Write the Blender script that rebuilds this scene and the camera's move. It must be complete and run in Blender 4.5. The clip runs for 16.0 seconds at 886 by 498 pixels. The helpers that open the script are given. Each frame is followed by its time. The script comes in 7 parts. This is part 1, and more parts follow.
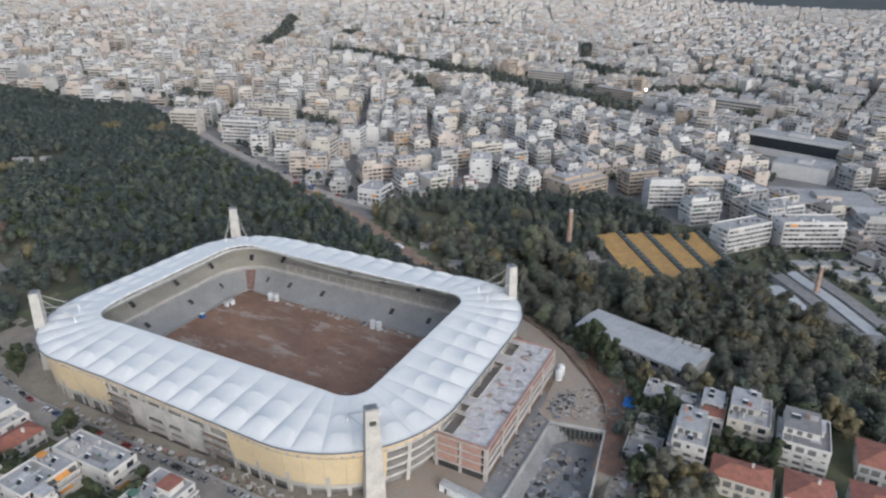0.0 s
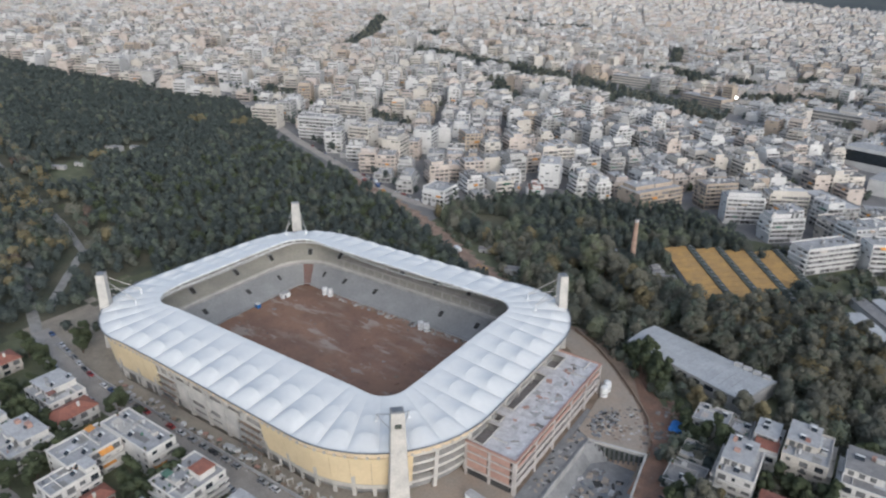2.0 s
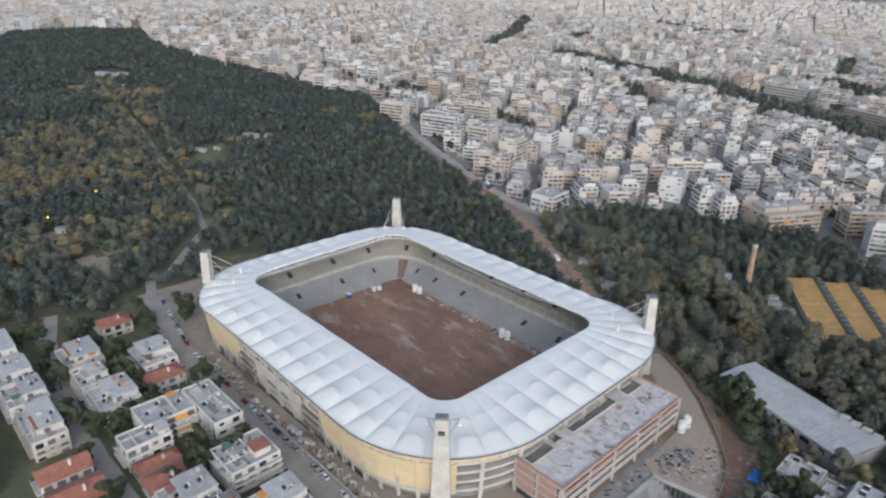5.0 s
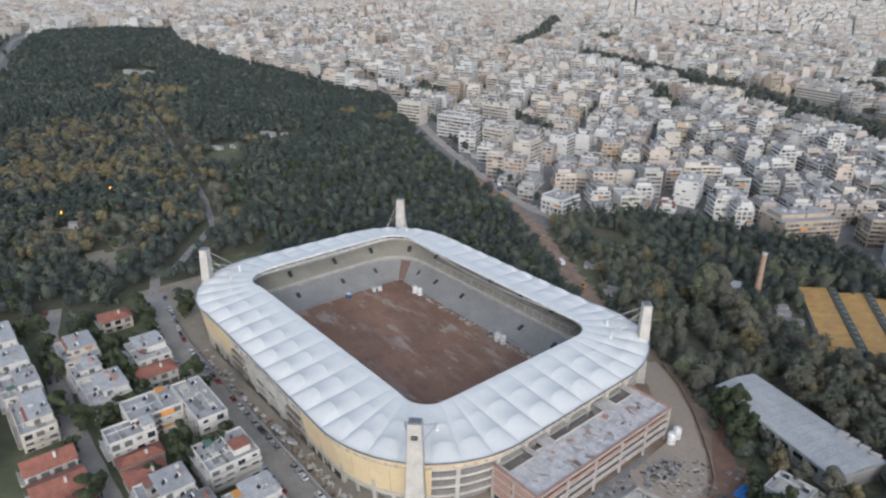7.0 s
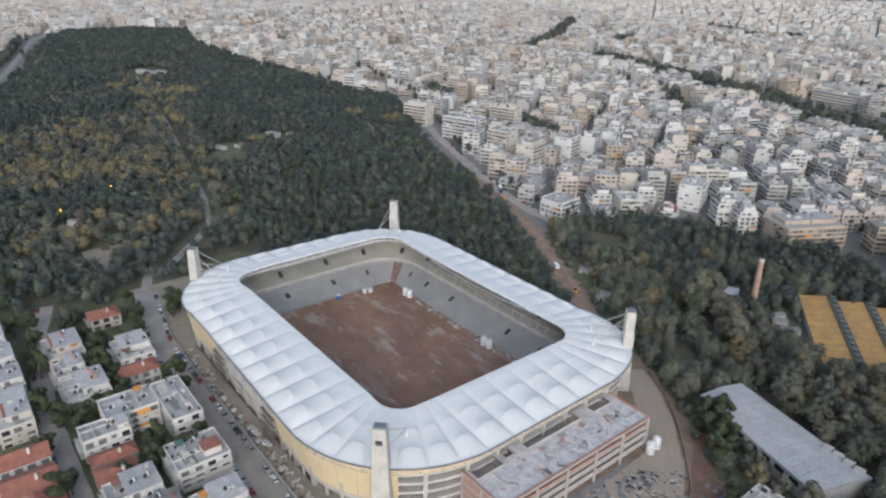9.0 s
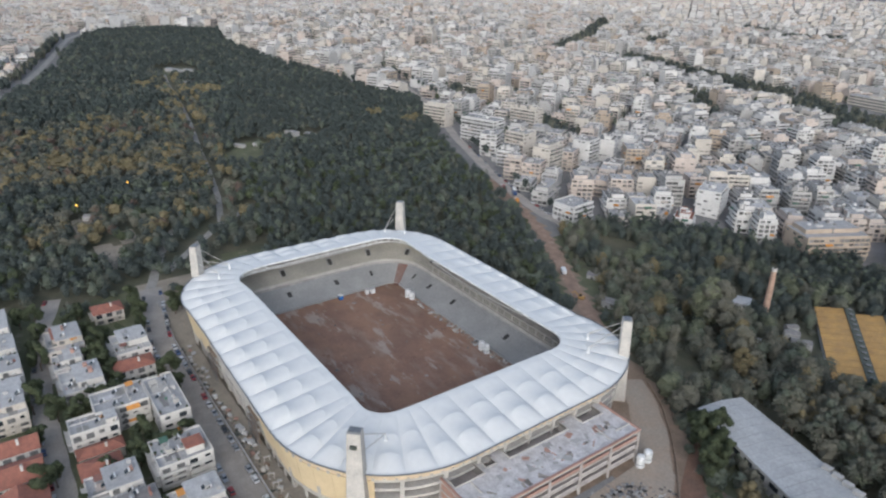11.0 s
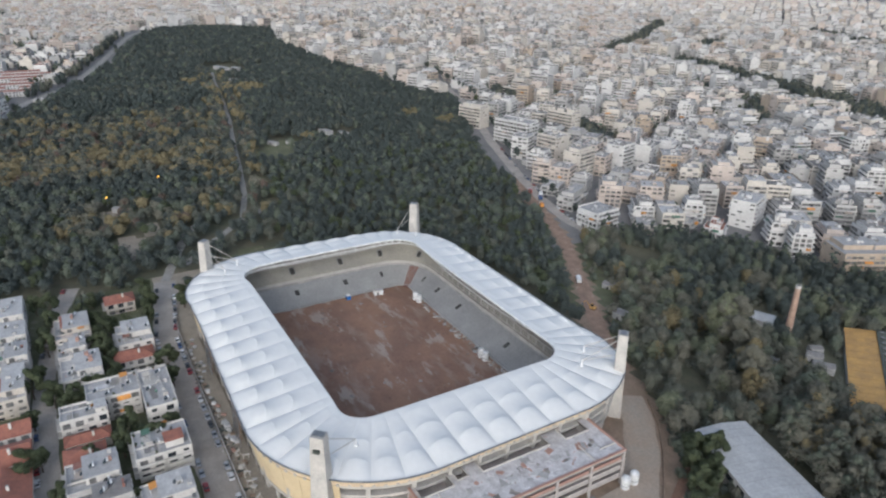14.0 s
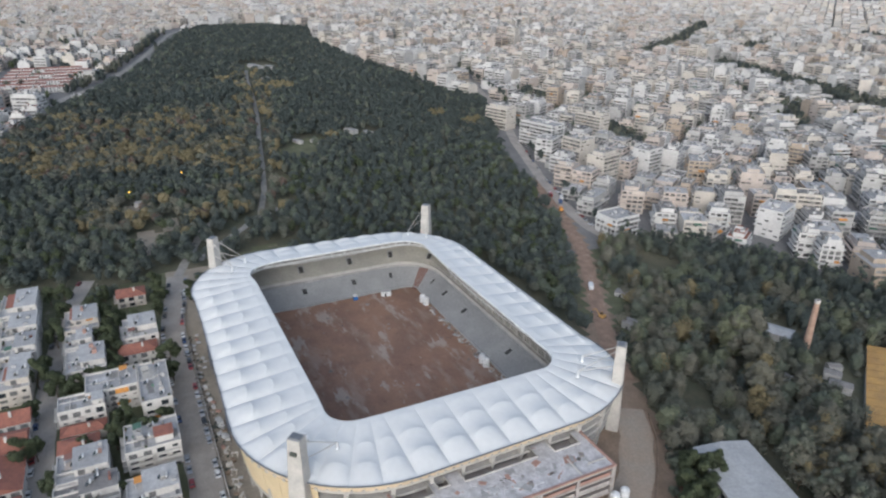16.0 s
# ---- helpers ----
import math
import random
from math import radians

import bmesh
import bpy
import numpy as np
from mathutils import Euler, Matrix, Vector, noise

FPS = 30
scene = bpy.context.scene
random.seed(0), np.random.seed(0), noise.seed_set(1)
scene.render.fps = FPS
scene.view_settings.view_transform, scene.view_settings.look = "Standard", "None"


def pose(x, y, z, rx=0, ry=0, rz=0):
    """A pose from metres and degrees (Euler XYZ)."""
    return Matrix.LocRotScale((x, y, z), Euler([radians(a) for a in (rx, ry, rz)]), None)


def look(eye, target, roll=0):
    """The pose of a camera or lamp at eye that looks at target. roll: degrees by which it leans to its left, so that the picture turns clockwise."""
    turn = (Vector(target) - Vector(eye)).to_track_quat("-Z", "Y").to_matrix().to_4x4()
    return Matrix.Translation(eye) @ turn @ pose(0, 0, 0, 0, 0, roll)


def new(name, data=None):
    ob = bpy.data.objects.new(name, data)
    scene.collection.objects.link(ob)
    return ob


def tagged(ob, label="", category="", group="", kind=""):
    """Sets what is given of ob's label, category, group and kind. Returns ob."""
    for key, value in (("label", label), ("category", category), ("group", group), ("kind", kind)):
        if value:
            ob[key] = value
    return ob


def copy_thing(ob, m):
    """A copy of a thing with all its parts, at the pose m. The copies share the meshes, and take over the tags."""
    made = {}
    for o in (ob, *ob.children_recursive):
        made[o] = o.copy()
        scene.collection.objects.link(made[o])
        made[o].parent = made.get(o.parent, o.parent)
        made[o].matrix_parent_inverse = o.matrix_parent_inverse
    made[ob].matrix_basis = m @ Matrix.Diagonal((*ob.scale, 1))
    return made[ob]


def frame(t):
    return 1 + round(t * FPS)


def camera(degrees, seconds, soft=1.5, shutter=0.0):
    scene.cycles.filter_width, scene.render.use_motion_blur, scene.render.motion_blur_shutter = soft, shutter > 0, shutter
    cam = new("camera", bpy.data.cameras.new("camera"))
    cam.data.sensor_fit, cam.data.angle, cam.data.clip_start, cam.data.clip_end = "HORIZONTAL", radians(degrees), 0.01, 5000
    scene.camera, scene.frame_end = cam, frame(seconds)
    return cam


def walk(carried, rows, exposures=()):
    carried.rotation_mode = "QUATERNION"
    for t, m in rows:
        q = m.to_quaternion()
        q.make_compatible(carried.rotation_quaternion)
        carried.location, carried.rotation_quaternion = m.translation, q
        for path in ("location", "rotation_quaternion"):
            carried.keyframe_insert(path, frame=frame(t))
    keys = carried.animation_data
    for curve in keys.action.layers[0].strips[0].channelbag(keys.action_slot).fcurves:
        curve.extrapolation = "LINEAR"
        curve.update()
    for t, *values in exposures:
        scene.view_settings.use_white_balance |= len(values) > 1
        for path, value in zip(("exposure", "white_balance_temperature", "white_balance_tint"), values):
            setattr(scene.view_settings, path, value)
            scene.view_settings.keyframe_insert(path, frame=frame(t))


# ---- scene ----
cam = camera(67.3, 16.0, soft=2.3)
PATH = [
    (0, (179.184, -200.427, 159.618), (178.353, -198.783, 158.841), 0.4),
    (0.5, (181.816, -197.826, 159.632), (180.948, -196.2, 158.855), 0.5),
    (1, (184.085, -195.387, 159.44), (183.166, -193.789, 158.663), 0.6),
    (1.5, (186.508, -192.772, 159.236), (185.528, -191.211, 158.46), 0.6),
    (2, (188.888, -190.143, 159.103), (187.849, -188.62, 158.328), 0.6),
    (2.5, (191.261, -187.275, 158.921), (190.152, -185.802, 158.147), 0.7),
    (3, (193.513, -184.415, 158.929), (192.343, -182.991, 158.154), 0.8),
    (3.5, (196.196, -181.433, 159.054), (194.97, -180.056, 158.279), 0.8),
    (4, (198.313, -178.433, 158.971), (197.041, -177.099, 158.196), 0.9),
    (4.5, (200.519, -175.347, 159.153), (199.207, -174.053, 158.376), 0.9),
    (7, (211.887, -158.496, 159.756), (210.482, -157.305, 158.976), 0.8),
    (7.5, (214.02, -155.014, 159.745), (212.607, -153.833, 158.964), 0.8),
    (8, (216.157, -151.798, 159.737), (214.735, -150.626, 158.957), 0.7),
    (8.5, (218.136, -148.308, 159.678), (216.704, -147.149, 158.9), 0.7),
    (9, (219.718, -144.949, 159.777), (218.275, -143.804, 158.999), 0.8),
    (11.5, (227.832, -126.786, 159.556), (226.315, -125.741, 158.778), 0.8),
    (12, (229.434, -123.101, 159.527), (227.902, -122.078, 158.749), 0.8),
    (12.5, (230.974, -119.334, 159.256), (229.426, -118.333, 158.479), 0.8),
    (13, (232.212, -115.366, 159.188), (230.649, -114.389, 158.41), 0.9),
    (13.5, (233.619, -111.562, 159.286), (232.043, -110.607, 158.508), 0.9),
    (14, (234.976, -107.554, 159.302), (233.385, -106.625, 158.524), 0.8),
    (14.5, (236.18, -103.723, 159.452), (234.574, -102.82, 158.673), 0.9),
    (15, (237.241, -99.727, 159.303), (235.621, -98.85, 158.525), 0.9),
    (15.5, (238.302, -95.783, 159.322), (236.667, -94.933, 158.544), 0.9),
    (16, (239.254, -91.8, 159.573), (237.608, -90.974, 158.793), 0.9),
]
walk(cam, [(t, look(eye, target, roll)) for t, eye, target, roll in PATH], exposures=[(0.0, -0.19, 5770, 8.9), (16.0, -0.2, 5770, 8.9)])

# ---------------------------------------------------------------- light: a dull evening sky, brighter behind the camera
SUN_AZ, SUN_EL = radians(-36.0), radians(27.0)
world = bpy.data.worlds.new("evening_sky")
scene.world = world
world.use_nodes = True
wn = world.node_tree
wn.nodes.clear()
sky = wn.nodes.new("ShaderNodeTexSky")
sky.sky_type = "NISHITA"
sky.sun_disc = False
sky.sun_elevation, sky.sun_rotation = SUN_EL, radians(90.0) - SUN_AZ
sky.air_density, sky.dust_density, sky.ozone_density = 1.0, 3.0, 1.0
bgn = wn.nodes.new("ShaderNodeBackground")
bgn.inputs["Strength"].default_value = 0.256
won = wn.nodes.new("ShaderNodeOutputWorld")
grey = wn.nodes.new("ShaderNodeHueSaturation")
grey.inputs["Saturation"].default_value = 0.6
wn.links.new(sky.outputs[0], grey.inputs["Color"])
wn.links.new(grey.outputs[0], bgn.inputs["Color"])
wn.links.new(bgn.outputs[0], won.inputs["Surface"])

sun_data = bpy.data.lights.new("sun", "SUN")
sun_data.energy, sun_data.angle, sun_data.color = 0.45, radians(80.0), (1.0, 0.96, 0.895)
sun = new("sun", sun_data)
sun_dir = Vector((math.cos(SUN_EL) * math.cos(SUN_AZ), math.cos(SUN_EL) * math.sin(SUN_AZ), math.sin(SUN_EL)))
sun.matrix_world = look(sun_dir * 600, (0, 0, 0))

# ---------------------------------------------------------------- materials
def material(name, base, dark=None, rough=0.85, metal=0.0, scale=1.0, fine=8.0, bump=0.2, spread=0.0, third=None, third_at=0.6, contrast=0.5, shift=0.0, grain_range=(0.86, 1.1)):
    """A surface of two or three tones mixed by coarse and fine noise in metres, with grain, and a change of tone from piece to piece."""
    m = bpy.data.materials.new(name)
    m.use_nodes = True
    nt = m.node_tree
    N, L = nt.nodes, nt.links
    bs = N["Principled BSDF"]
    geo = N.new("ShaderNodeNewGeometry")
    n1 = N.new("ShaderNodeTexNoise")
    n1.inputs["Scale"].default_value, n1.inputs["Detail"].default_value, n1.inputs["Roughness"].default_value = scale, 5.0, 0.6
    n2 = N.new("ShaderNodeTexNoise")
    n2.inputs["Scale"].default_value, n2.inputs["Detail"].default_value = fine, 3.0
    L.new(geo.outputs["Position"], n1.inputs["Vector"])
    L.new(geo.outputs["Position"], n2.inputs["Vector"])
    ramp = N.new("ShaderNodeValToRGB")
    e = ramp.color_ramp.elements
    dark = dark or tuple(c * 0.72 for c in base)
    e[0].position, e[0].color = 0.5 - 0.5 * contrast * 0.5 + shift, (*dark, 1)
    e[1].position, e[1].color = 0.5 + 0.5 * contrast * 0.5 + shift, (*base, 1)
    if third:
        k = ramp.color_ramp.elements.new(third_at + 0.08 + shift)
        k.color = (*third, 1)
    L.new(n1.outputs["Fac"], ramp.inputs["Fac"])
    grain = N.new("ShaderNodeMapRange")
    grain.inputs["From Min"].default_value, grain.inputs["From Max"].default_value = 0.3, 0.7
    grain.inputs["To Min"].default_value, grain.inputs["To Max"].default_value = grain_range
    L.new(n2.outputs["Fac"], grain.inputs["Value"])
    hsv = N.new("ShaderNodeHueSaturation")
    L.new(ramp.outputs["Color"], hsv.inputs["Color"])
    if spread > 0:
        tone = N.new("ShaderNodeMapRange")
        tone.inputs["To Min"].default_value, tone.inputs["To Max"].default_value = 1 - spread, 1 + spread
        L.new(geo.outputs["Random Per Island"], tone.inputs["Value"])
        mul = N.new("ShaderNodeMath")
        mul.operation = "MULTIPLY"
        L.new(tone.outputs[0], mul.inputs[0])
        L.new(grain.outputs[0], mul.inputs[1])
        L.new(mul.outputs[0], hsv.inputs["Value"])
    else:
        L.new(grain.outputs[0], hsv.inputs["Value"])
    L.new(hsv.outputs["Color"], bs.inputs["Base Color"])
    bs.inputs["Roughness"].default_value, bs.inputs["Metallic"].default_value = rough, metal
    if bump > 0:
        b = N.new("ShaderNodeBump")
        b.inputs["Strength"].default_value, b.inputs["Distance"].default_value = bump, 0.06
        L.new(n2.outputs["Fac"], b.inputs["Height"])
        L.new(b.outputs["Normal"], bs.inputs["Normal"])
    return m


def glow(name, color, strength):
    m = material(name, color)
    bs = m.node_tree.nodes["Principled BSDF"]
    bs.inputs["Emission Color"].default_value, bs.inputs["Emission Strength"].default_value = (*color, 1), strength
    return m


def glass_dark(name, base=(0.03, 0.035, 0.04)):
    m = material(name, base, rough=0.12, bump=0.0, scale=0.4, spread=0.5)
    return m


M = {}
M["membrane"] = material("membrane", (0.632, 0.626, 0.597), (0.612, 0.606, 0.581), 0.5, scale=0.1, fine=0.5, bump=0.0, grain_range=(0.97, 1.02))
M["steel_white"] = material("steel_white", (0.72, 0.72, 0.70), rough=0.45, scale=0.5)
M["steel_grey"] = material("steel_grey", (0.22, 0.23, 0.24), rough=0.5, metal=0.4, scale=0.5)
M["concrete"] = material("concrete", (0.36, 0.35, 0.33), (0.26, 0.255, 0.245), 0.9, scale=0.18, fine=2.0)
M["concrete_light"] = material("concrete_light", (0.5, 0.47, 0.42), (0.36, 0.34, 0.31), 0.9, scale=0.22, fine=2.5, contrast=0.7)
M["stand"] = material("stand", (0.325, 0.322, 0.314), (0.27, 0.269, 0.264), 0.9, scale=0.08, fine=1.2)
M["stand_upper"] = material("stand_upper", (0.37, 0.352, 0.305), (0.3, 0.288, 0.255), 0.9, scale=0.08, fine=1.2)
M["cladding"] = material("cladding", (0.6, 0.485, 0.3), (0.54, 0.43, 0.265), 0.6, scale=0.1, fine=1.0, bump=0.03, spread=0.04, grain_range=(0.95, 1.03))
M["band"] = material("band", (0.62, 0.5, 0.34), (0.54, 0.43, 0.29), 0.75, scale=0.2, fine=1.5)
# near-black: painted shade of openings and interiors, also plain dark pieces
M["dark_and_shade"] = material("dark_and_shade", (0.055, 0.053, 0.05), (0.035, 0.034, 0.033), 0.9, scale=0.3, fine=2.0)
M["glass"] = glass_dark("glass")
M["opening"] = material("opening", (0.15, 0.145, 0.14), (0.09, 0.088, 0.085), 0.5, scale=0.5, fine=1.5, spread=0.5, bump=0.0)
# woodland green, greyed so that distance haze sits in its colour
M["hill"] = material("hill", (0.06, 0.066, 0.06), (0.04, 0.047, 0.045), 0.95, scale=0.006, fine=0.03, bump=0.0)
M["far_wall"] = material("far_wall", (0.5, 0.465, 0.42), (0.43, 0.4, 0.36), 0.85, scale=0.15, fine=1.5, spread=0.22)
M["wall_house"] = material("wall_house", (0.6, 0.573, 0.527), (0.5, 0.476, 0.437), 0.85, scale=0.3, fine=2.0, contrast=0.8)
M["soil"] = material("soil", (0.25, 0.147, 0.1), (0.19, 0.112, 0.08), 0.95, scale=0.06, fine=0.9, bump=0.6, contrast=0.6, third=(0.31, 0.235, 0.185), third_at=0.6)
M["red_soil"] = material("red_soil", (0.22, 0.125, 0.083), (0.16, 0.1, 0.07), 0.95, scale=0.2, fine=1.5, bump=0.5, third=(0.27, 0.2, 0.15), third_at=0.62)
M["road_earth"] = material("road_earth", (0.29, 0.2, 0.142), (0.21, 0.142, 0.104), 0.95, scale=0.2, fine=1.3, bump=0.5, third=(0.33, 0.27, 0.215), third_at=0.6)
M["dust"] = material("dust", (0.27, 0.2, 0.145), (0.19, 0.14, 0.1), 0.95, scale=0.12, fine=1.2, bump=0.4)
M["gravel"] = material("gravel", (0.42, 0.368, 0.3), (0.31, 0.27, 0.222), 0.95, scale=0.1, fine=1.4, bump=0.4, contrast=0.8, third=(0.33, 0.26, 0.2), third_at=0.6)
M["apron_grey"] = material("apron_grey", (0.26, 0.255, 0.245), (0.17, 0.165, 0.16), 0.92, scale=0.15, fine=1.4, bump=0.3, contrast=0.8)
M["asphalt"] = material("asphalt", (0.115, 0.112, 0.108), (0.085, 0.083, 0.08), 0.9, scale=0.15, fine=3.0, bump=0.2)
M["street"] = material("street", (0.36, 0.325, 0.285), (0.28, 0.254, 0.224), 0.9, scale=0.12, fine=2.0, bump=0.2)
M["pavement"] = material("pavement", (0.3, 0.285, 0.26), (0.22, 0.21, 0.19), 0.9, scale=0.3, fine=3.0, bump=0.2)
M["forest_floor"] = material("forest_floor", (0.11, 0.1, 0.065), (0.065, 0.07, 0.043), 0.95, scale=0.06, fine=0.8, bump=0.5)
M["grass"] = material("grass", (0.115, 0.12, 0.065), (0.08, 0.085, 0.046), 0.95, scale=0.1, fine=1.4, bump=0.5, third=(0.19, 0.165, 0.12), third_at=0.6)
M["city_ground"] = material("city_ground", (0.2, 0.19, 0.18), (0.14, 0.135, 0.128), 0.9, scale=0.03, fine=0.5, bump=0.2)
M["brick"] = material("brick", (0.38, 0.235, 0.185), (0.31, 0.19, 0.15), 0.9, scale=0.35, fine=3.0, spread=0.12)
M["brick_frame"] = material("brick_frame", (0.44, 0.395, 0.36), (0.35, 0.315, 0.285), 0.9, scale=0.3, fine=2.0)
M["slab"] = material("slab", (0.56, 0.545, 0.54), (0.36, 0.34, 0.33), 0.9, scale=0.3, fine=1.6, third=(0.46, 0.36, 0.32), third_at=0.6, contrast=0.6)
M["ramp_earth"] = material("ramp_earth", (0.175, 0.085, 0.062), (0.135, 0.066, 0.05), 0.95, scale=0.3, fine=1.5, bump=0.5)
M["roof_tile"] = material("roof_tile", (0.3, 0.12, 0.08), (0.22, 0.092, 0.065), 0.85, scale=0.5, fine=4.0, bump=0.5, spread=0.1)
M["tile_old"] = material("tile_old", (0.26, 0.125, 0.095), (0.2, 0.1, 0.08), 0.85, scale=0.5, fine=4.0, bump=0.5, spread=0.2)
M["roof_flat"] = material("roof_flat", (0.36, 0.35, 0.335), (0.235, 0.23, 0.222), 0.85, scale=0.35, fine=1.5, contrast=0.8, spread=0.2)
M["terrace"] = material("terrace", (0.38, 0.372, 0.36), (0.28, 0.274, 0.266), 0.85, scale=0.3, fine=1.5, contrast=0.8, spread=0.16)
M["roof_white"] = material("roof_white", (0.455, 0.445, 0.43), (0.32, 0.313, 0.302), 0.85, scale=0.35, fine=1.5, contrast=0.8, spread=0.2)
M["roof_dark"] = material("roof_dark", (0.24, 0.225, 0.21), (0.16, 0.152, 0.143), 0.85, scale=0.35, fine=1.5, contrast=0.8, spread=0.2)
M["wall_white"] = material("wall_white", (0.55, 0.535, 0.505), (0.475, 0.46, 0.435), 0.85, scale=0.15, fine=1.5, spread=0.08)
M["wall_cream"] = material("wall_cream", (0.52, 0.475, 0.405), (0.445, 0.405, 0.35), 0.85, scale=0.15, fine=1.5, spread=0.09)
M["wall_pink"] = material("wall_pink", (0.485, 0.415, 0.355), (0.415, 0.355, 0.305), 0.85, scale=0.15, fine=1.5, spread=0.09)
M["wall_grey"] = material("wall_grey", (0.4, 0.385, 0.36), (0.335, 0.325, 0.305), 0.85, scale=0.15, fine=1.5, spread=0.08)
M["wall_ochre"] = material("wall_ochre", (0.4, 0.325, 0.25), (0.34, 0.275, 0.21), 0.85, scale=0.15, fine=1.5, spread=0.08)
M["awning"] = material("awning", (0.6, 0.27, 0.06), (0.5, 0.23, 0.06), 0.8, scale=0.5, fine=3.0, spread=0.1)
M["awning_green"] = material("awning_green", (0.09, 0.17, 0.12), rough=0.8, scale=0.5, fine=3.0, spread=0.1)
M["blue"] = material("blue", (0.03, 0.16, 0.45), rough=0.5)
M["plastic_white"] = material("plastic_white", (0.75, 0.75, 0.73), rough=0.5, scale=0.8)
M["bark"] = material("bark", (0.13, 0.095, 0.065), rough=0.95, scale=1.0, fine=6.0, bump=0.5)
M["chimney_brick"] = material("chimney_brick", (0.37, 0.25, 0.185), (0.29, 0.19, 0.14), 0.9, scale=0.5, fine=3.0)
M["sheet_yellow"] = material("sheet_yellow", (0.5, 0.295, 0.085), (0.34, 0.2, 0.075), 0.75, scale=0.2, fine=1.2, contrast=0.8, spread=0.1)
M["sheet_grey"] = material("sheet_grey", (0.42, 0.42, 0.41), (0.33, 0.33, 0.325), 0.6, scale=0.15, fine=1.0, contrast=0.7)
M["moss"] = material("moss", (0.09, 0.1, 0.082), (0.05, 0.057, 0.048), 0.95, scale=0.6, fine=2.0, bump=0.4)
M["pine"] = material("pine", (0.084, 0.1, 0.088), (0.066, 0.079, 0.07), 0.9, scale=0.05, fine=0.7, spread=0.12, bump=0.1)
M["leaf"] = material("leaf", (0.145, 0.165, 0.122), (0.116, 0.132, 0.1), 0.9, scale=0.07, fine=0.9, spread=0.1, bump=0.1)
M["autumn"] = material("autumn", (0.235, 0.198, 0.108), (0.19, 0.158, 0.088), 0.9, scale=0.08, fine=1.0, spread=0.14, bump=0.1)
M["grey_tree"] = material("grey_tree", (0.178, 0.172, 0.13), (0.147, 0.142, 0.11), 0.9, scale=0.08, fine=1.0, spread=0.1, bump=0.1)
M["olive_tree"] = material("olive_tree", (0.142, 0.148, 0.114), (0.116, 0.121, 0.095), 0.9, scale=0.08, fine=1.0, spread=0.1, bump=0.1)
M["pale_leaf"] = material("pale_leaf", (0.185, 0.2, 0.13), (0.15, 0.164, 0.108), 0.9, scale=0.12, fine=1.0, spread=0.12, bump=0.1)
M["crown_pale"] = material("crown_pale", (0.235, 0.245, 0.15), (0.185, 0.196, 0.122), 0.9, scale=0.2, fine=1.0, spread=0.14, bump=0.1)
M["russet"] = material("russet", (0.17, 0.122, 0.092), (0.13, 0.096, 0.075), 0.9, scale=0.08, fine=1.0, spread=0.14, bump=0.3)
M["garden"] = material("garden", (0.088, 0.105, 0.052), (0.062, 0.076, 0.04), 0.9, scale=0.25, fine=1.4, spread=0.2, bump=0.3)
M["site_dirt"] = material("site_dirt", (0.31, 0.268, 0.212), (0.215, 0.187, 0.148), 0.95, scale=0.16, fine=1.2, bump=0.5, contrast=0.8, third=(0.19, 0.178, 0.13), third_at=0.62)
M["rubble"] = material("rubble", (0.25, 0.22, 0.19), (0.13, 0.12, 0.11), 0.95, scale=0.6, fine=2.5, spread=0.4)
M["paint_white"] = material("paint_white", (0.7, 0.7, 0.7), rough=0.3, scale=0.8)
M["paint_red"] = material("paint_red", (0.3, 0.03, 0.03), rough=0.3, scale=0.8)
M["paint_blue"] = material("paint_blue", (0.05, 0.09, 0.2), rough=0.3, scale=0.8)
M["paint_dark"] = material("paint_dark", (0.04, 0.042, 0.045), rough=0.3, scale=0.8)
M["paint_silver"] = material("paint_silver", (0.4, 0.41, 0.42), rough=0.3, metal=0.4, scale=0.8)
M["rubber"] = material("rubber", (0.03, 0.03, 0.03), rough=0.9)
M["lamp_yellow"] = glow("lamp_yellow", (1.0, 0.5, 0.06), 2.5)
M["lamp_white"] = glow("lamp_white", (1.0, 0.93, 0.8), 12.0)

# grey dust dragged over the soil in long wheel tracks, and patches of orange earth
nt = M["soil"].node_tree
bsdf = nt.nodes["Principled BSDF"]
before = bsdf.inputs["Base Color"].links[0].from_socket
geo = nt.nodes.new("ShaderNodeNewGeometry")
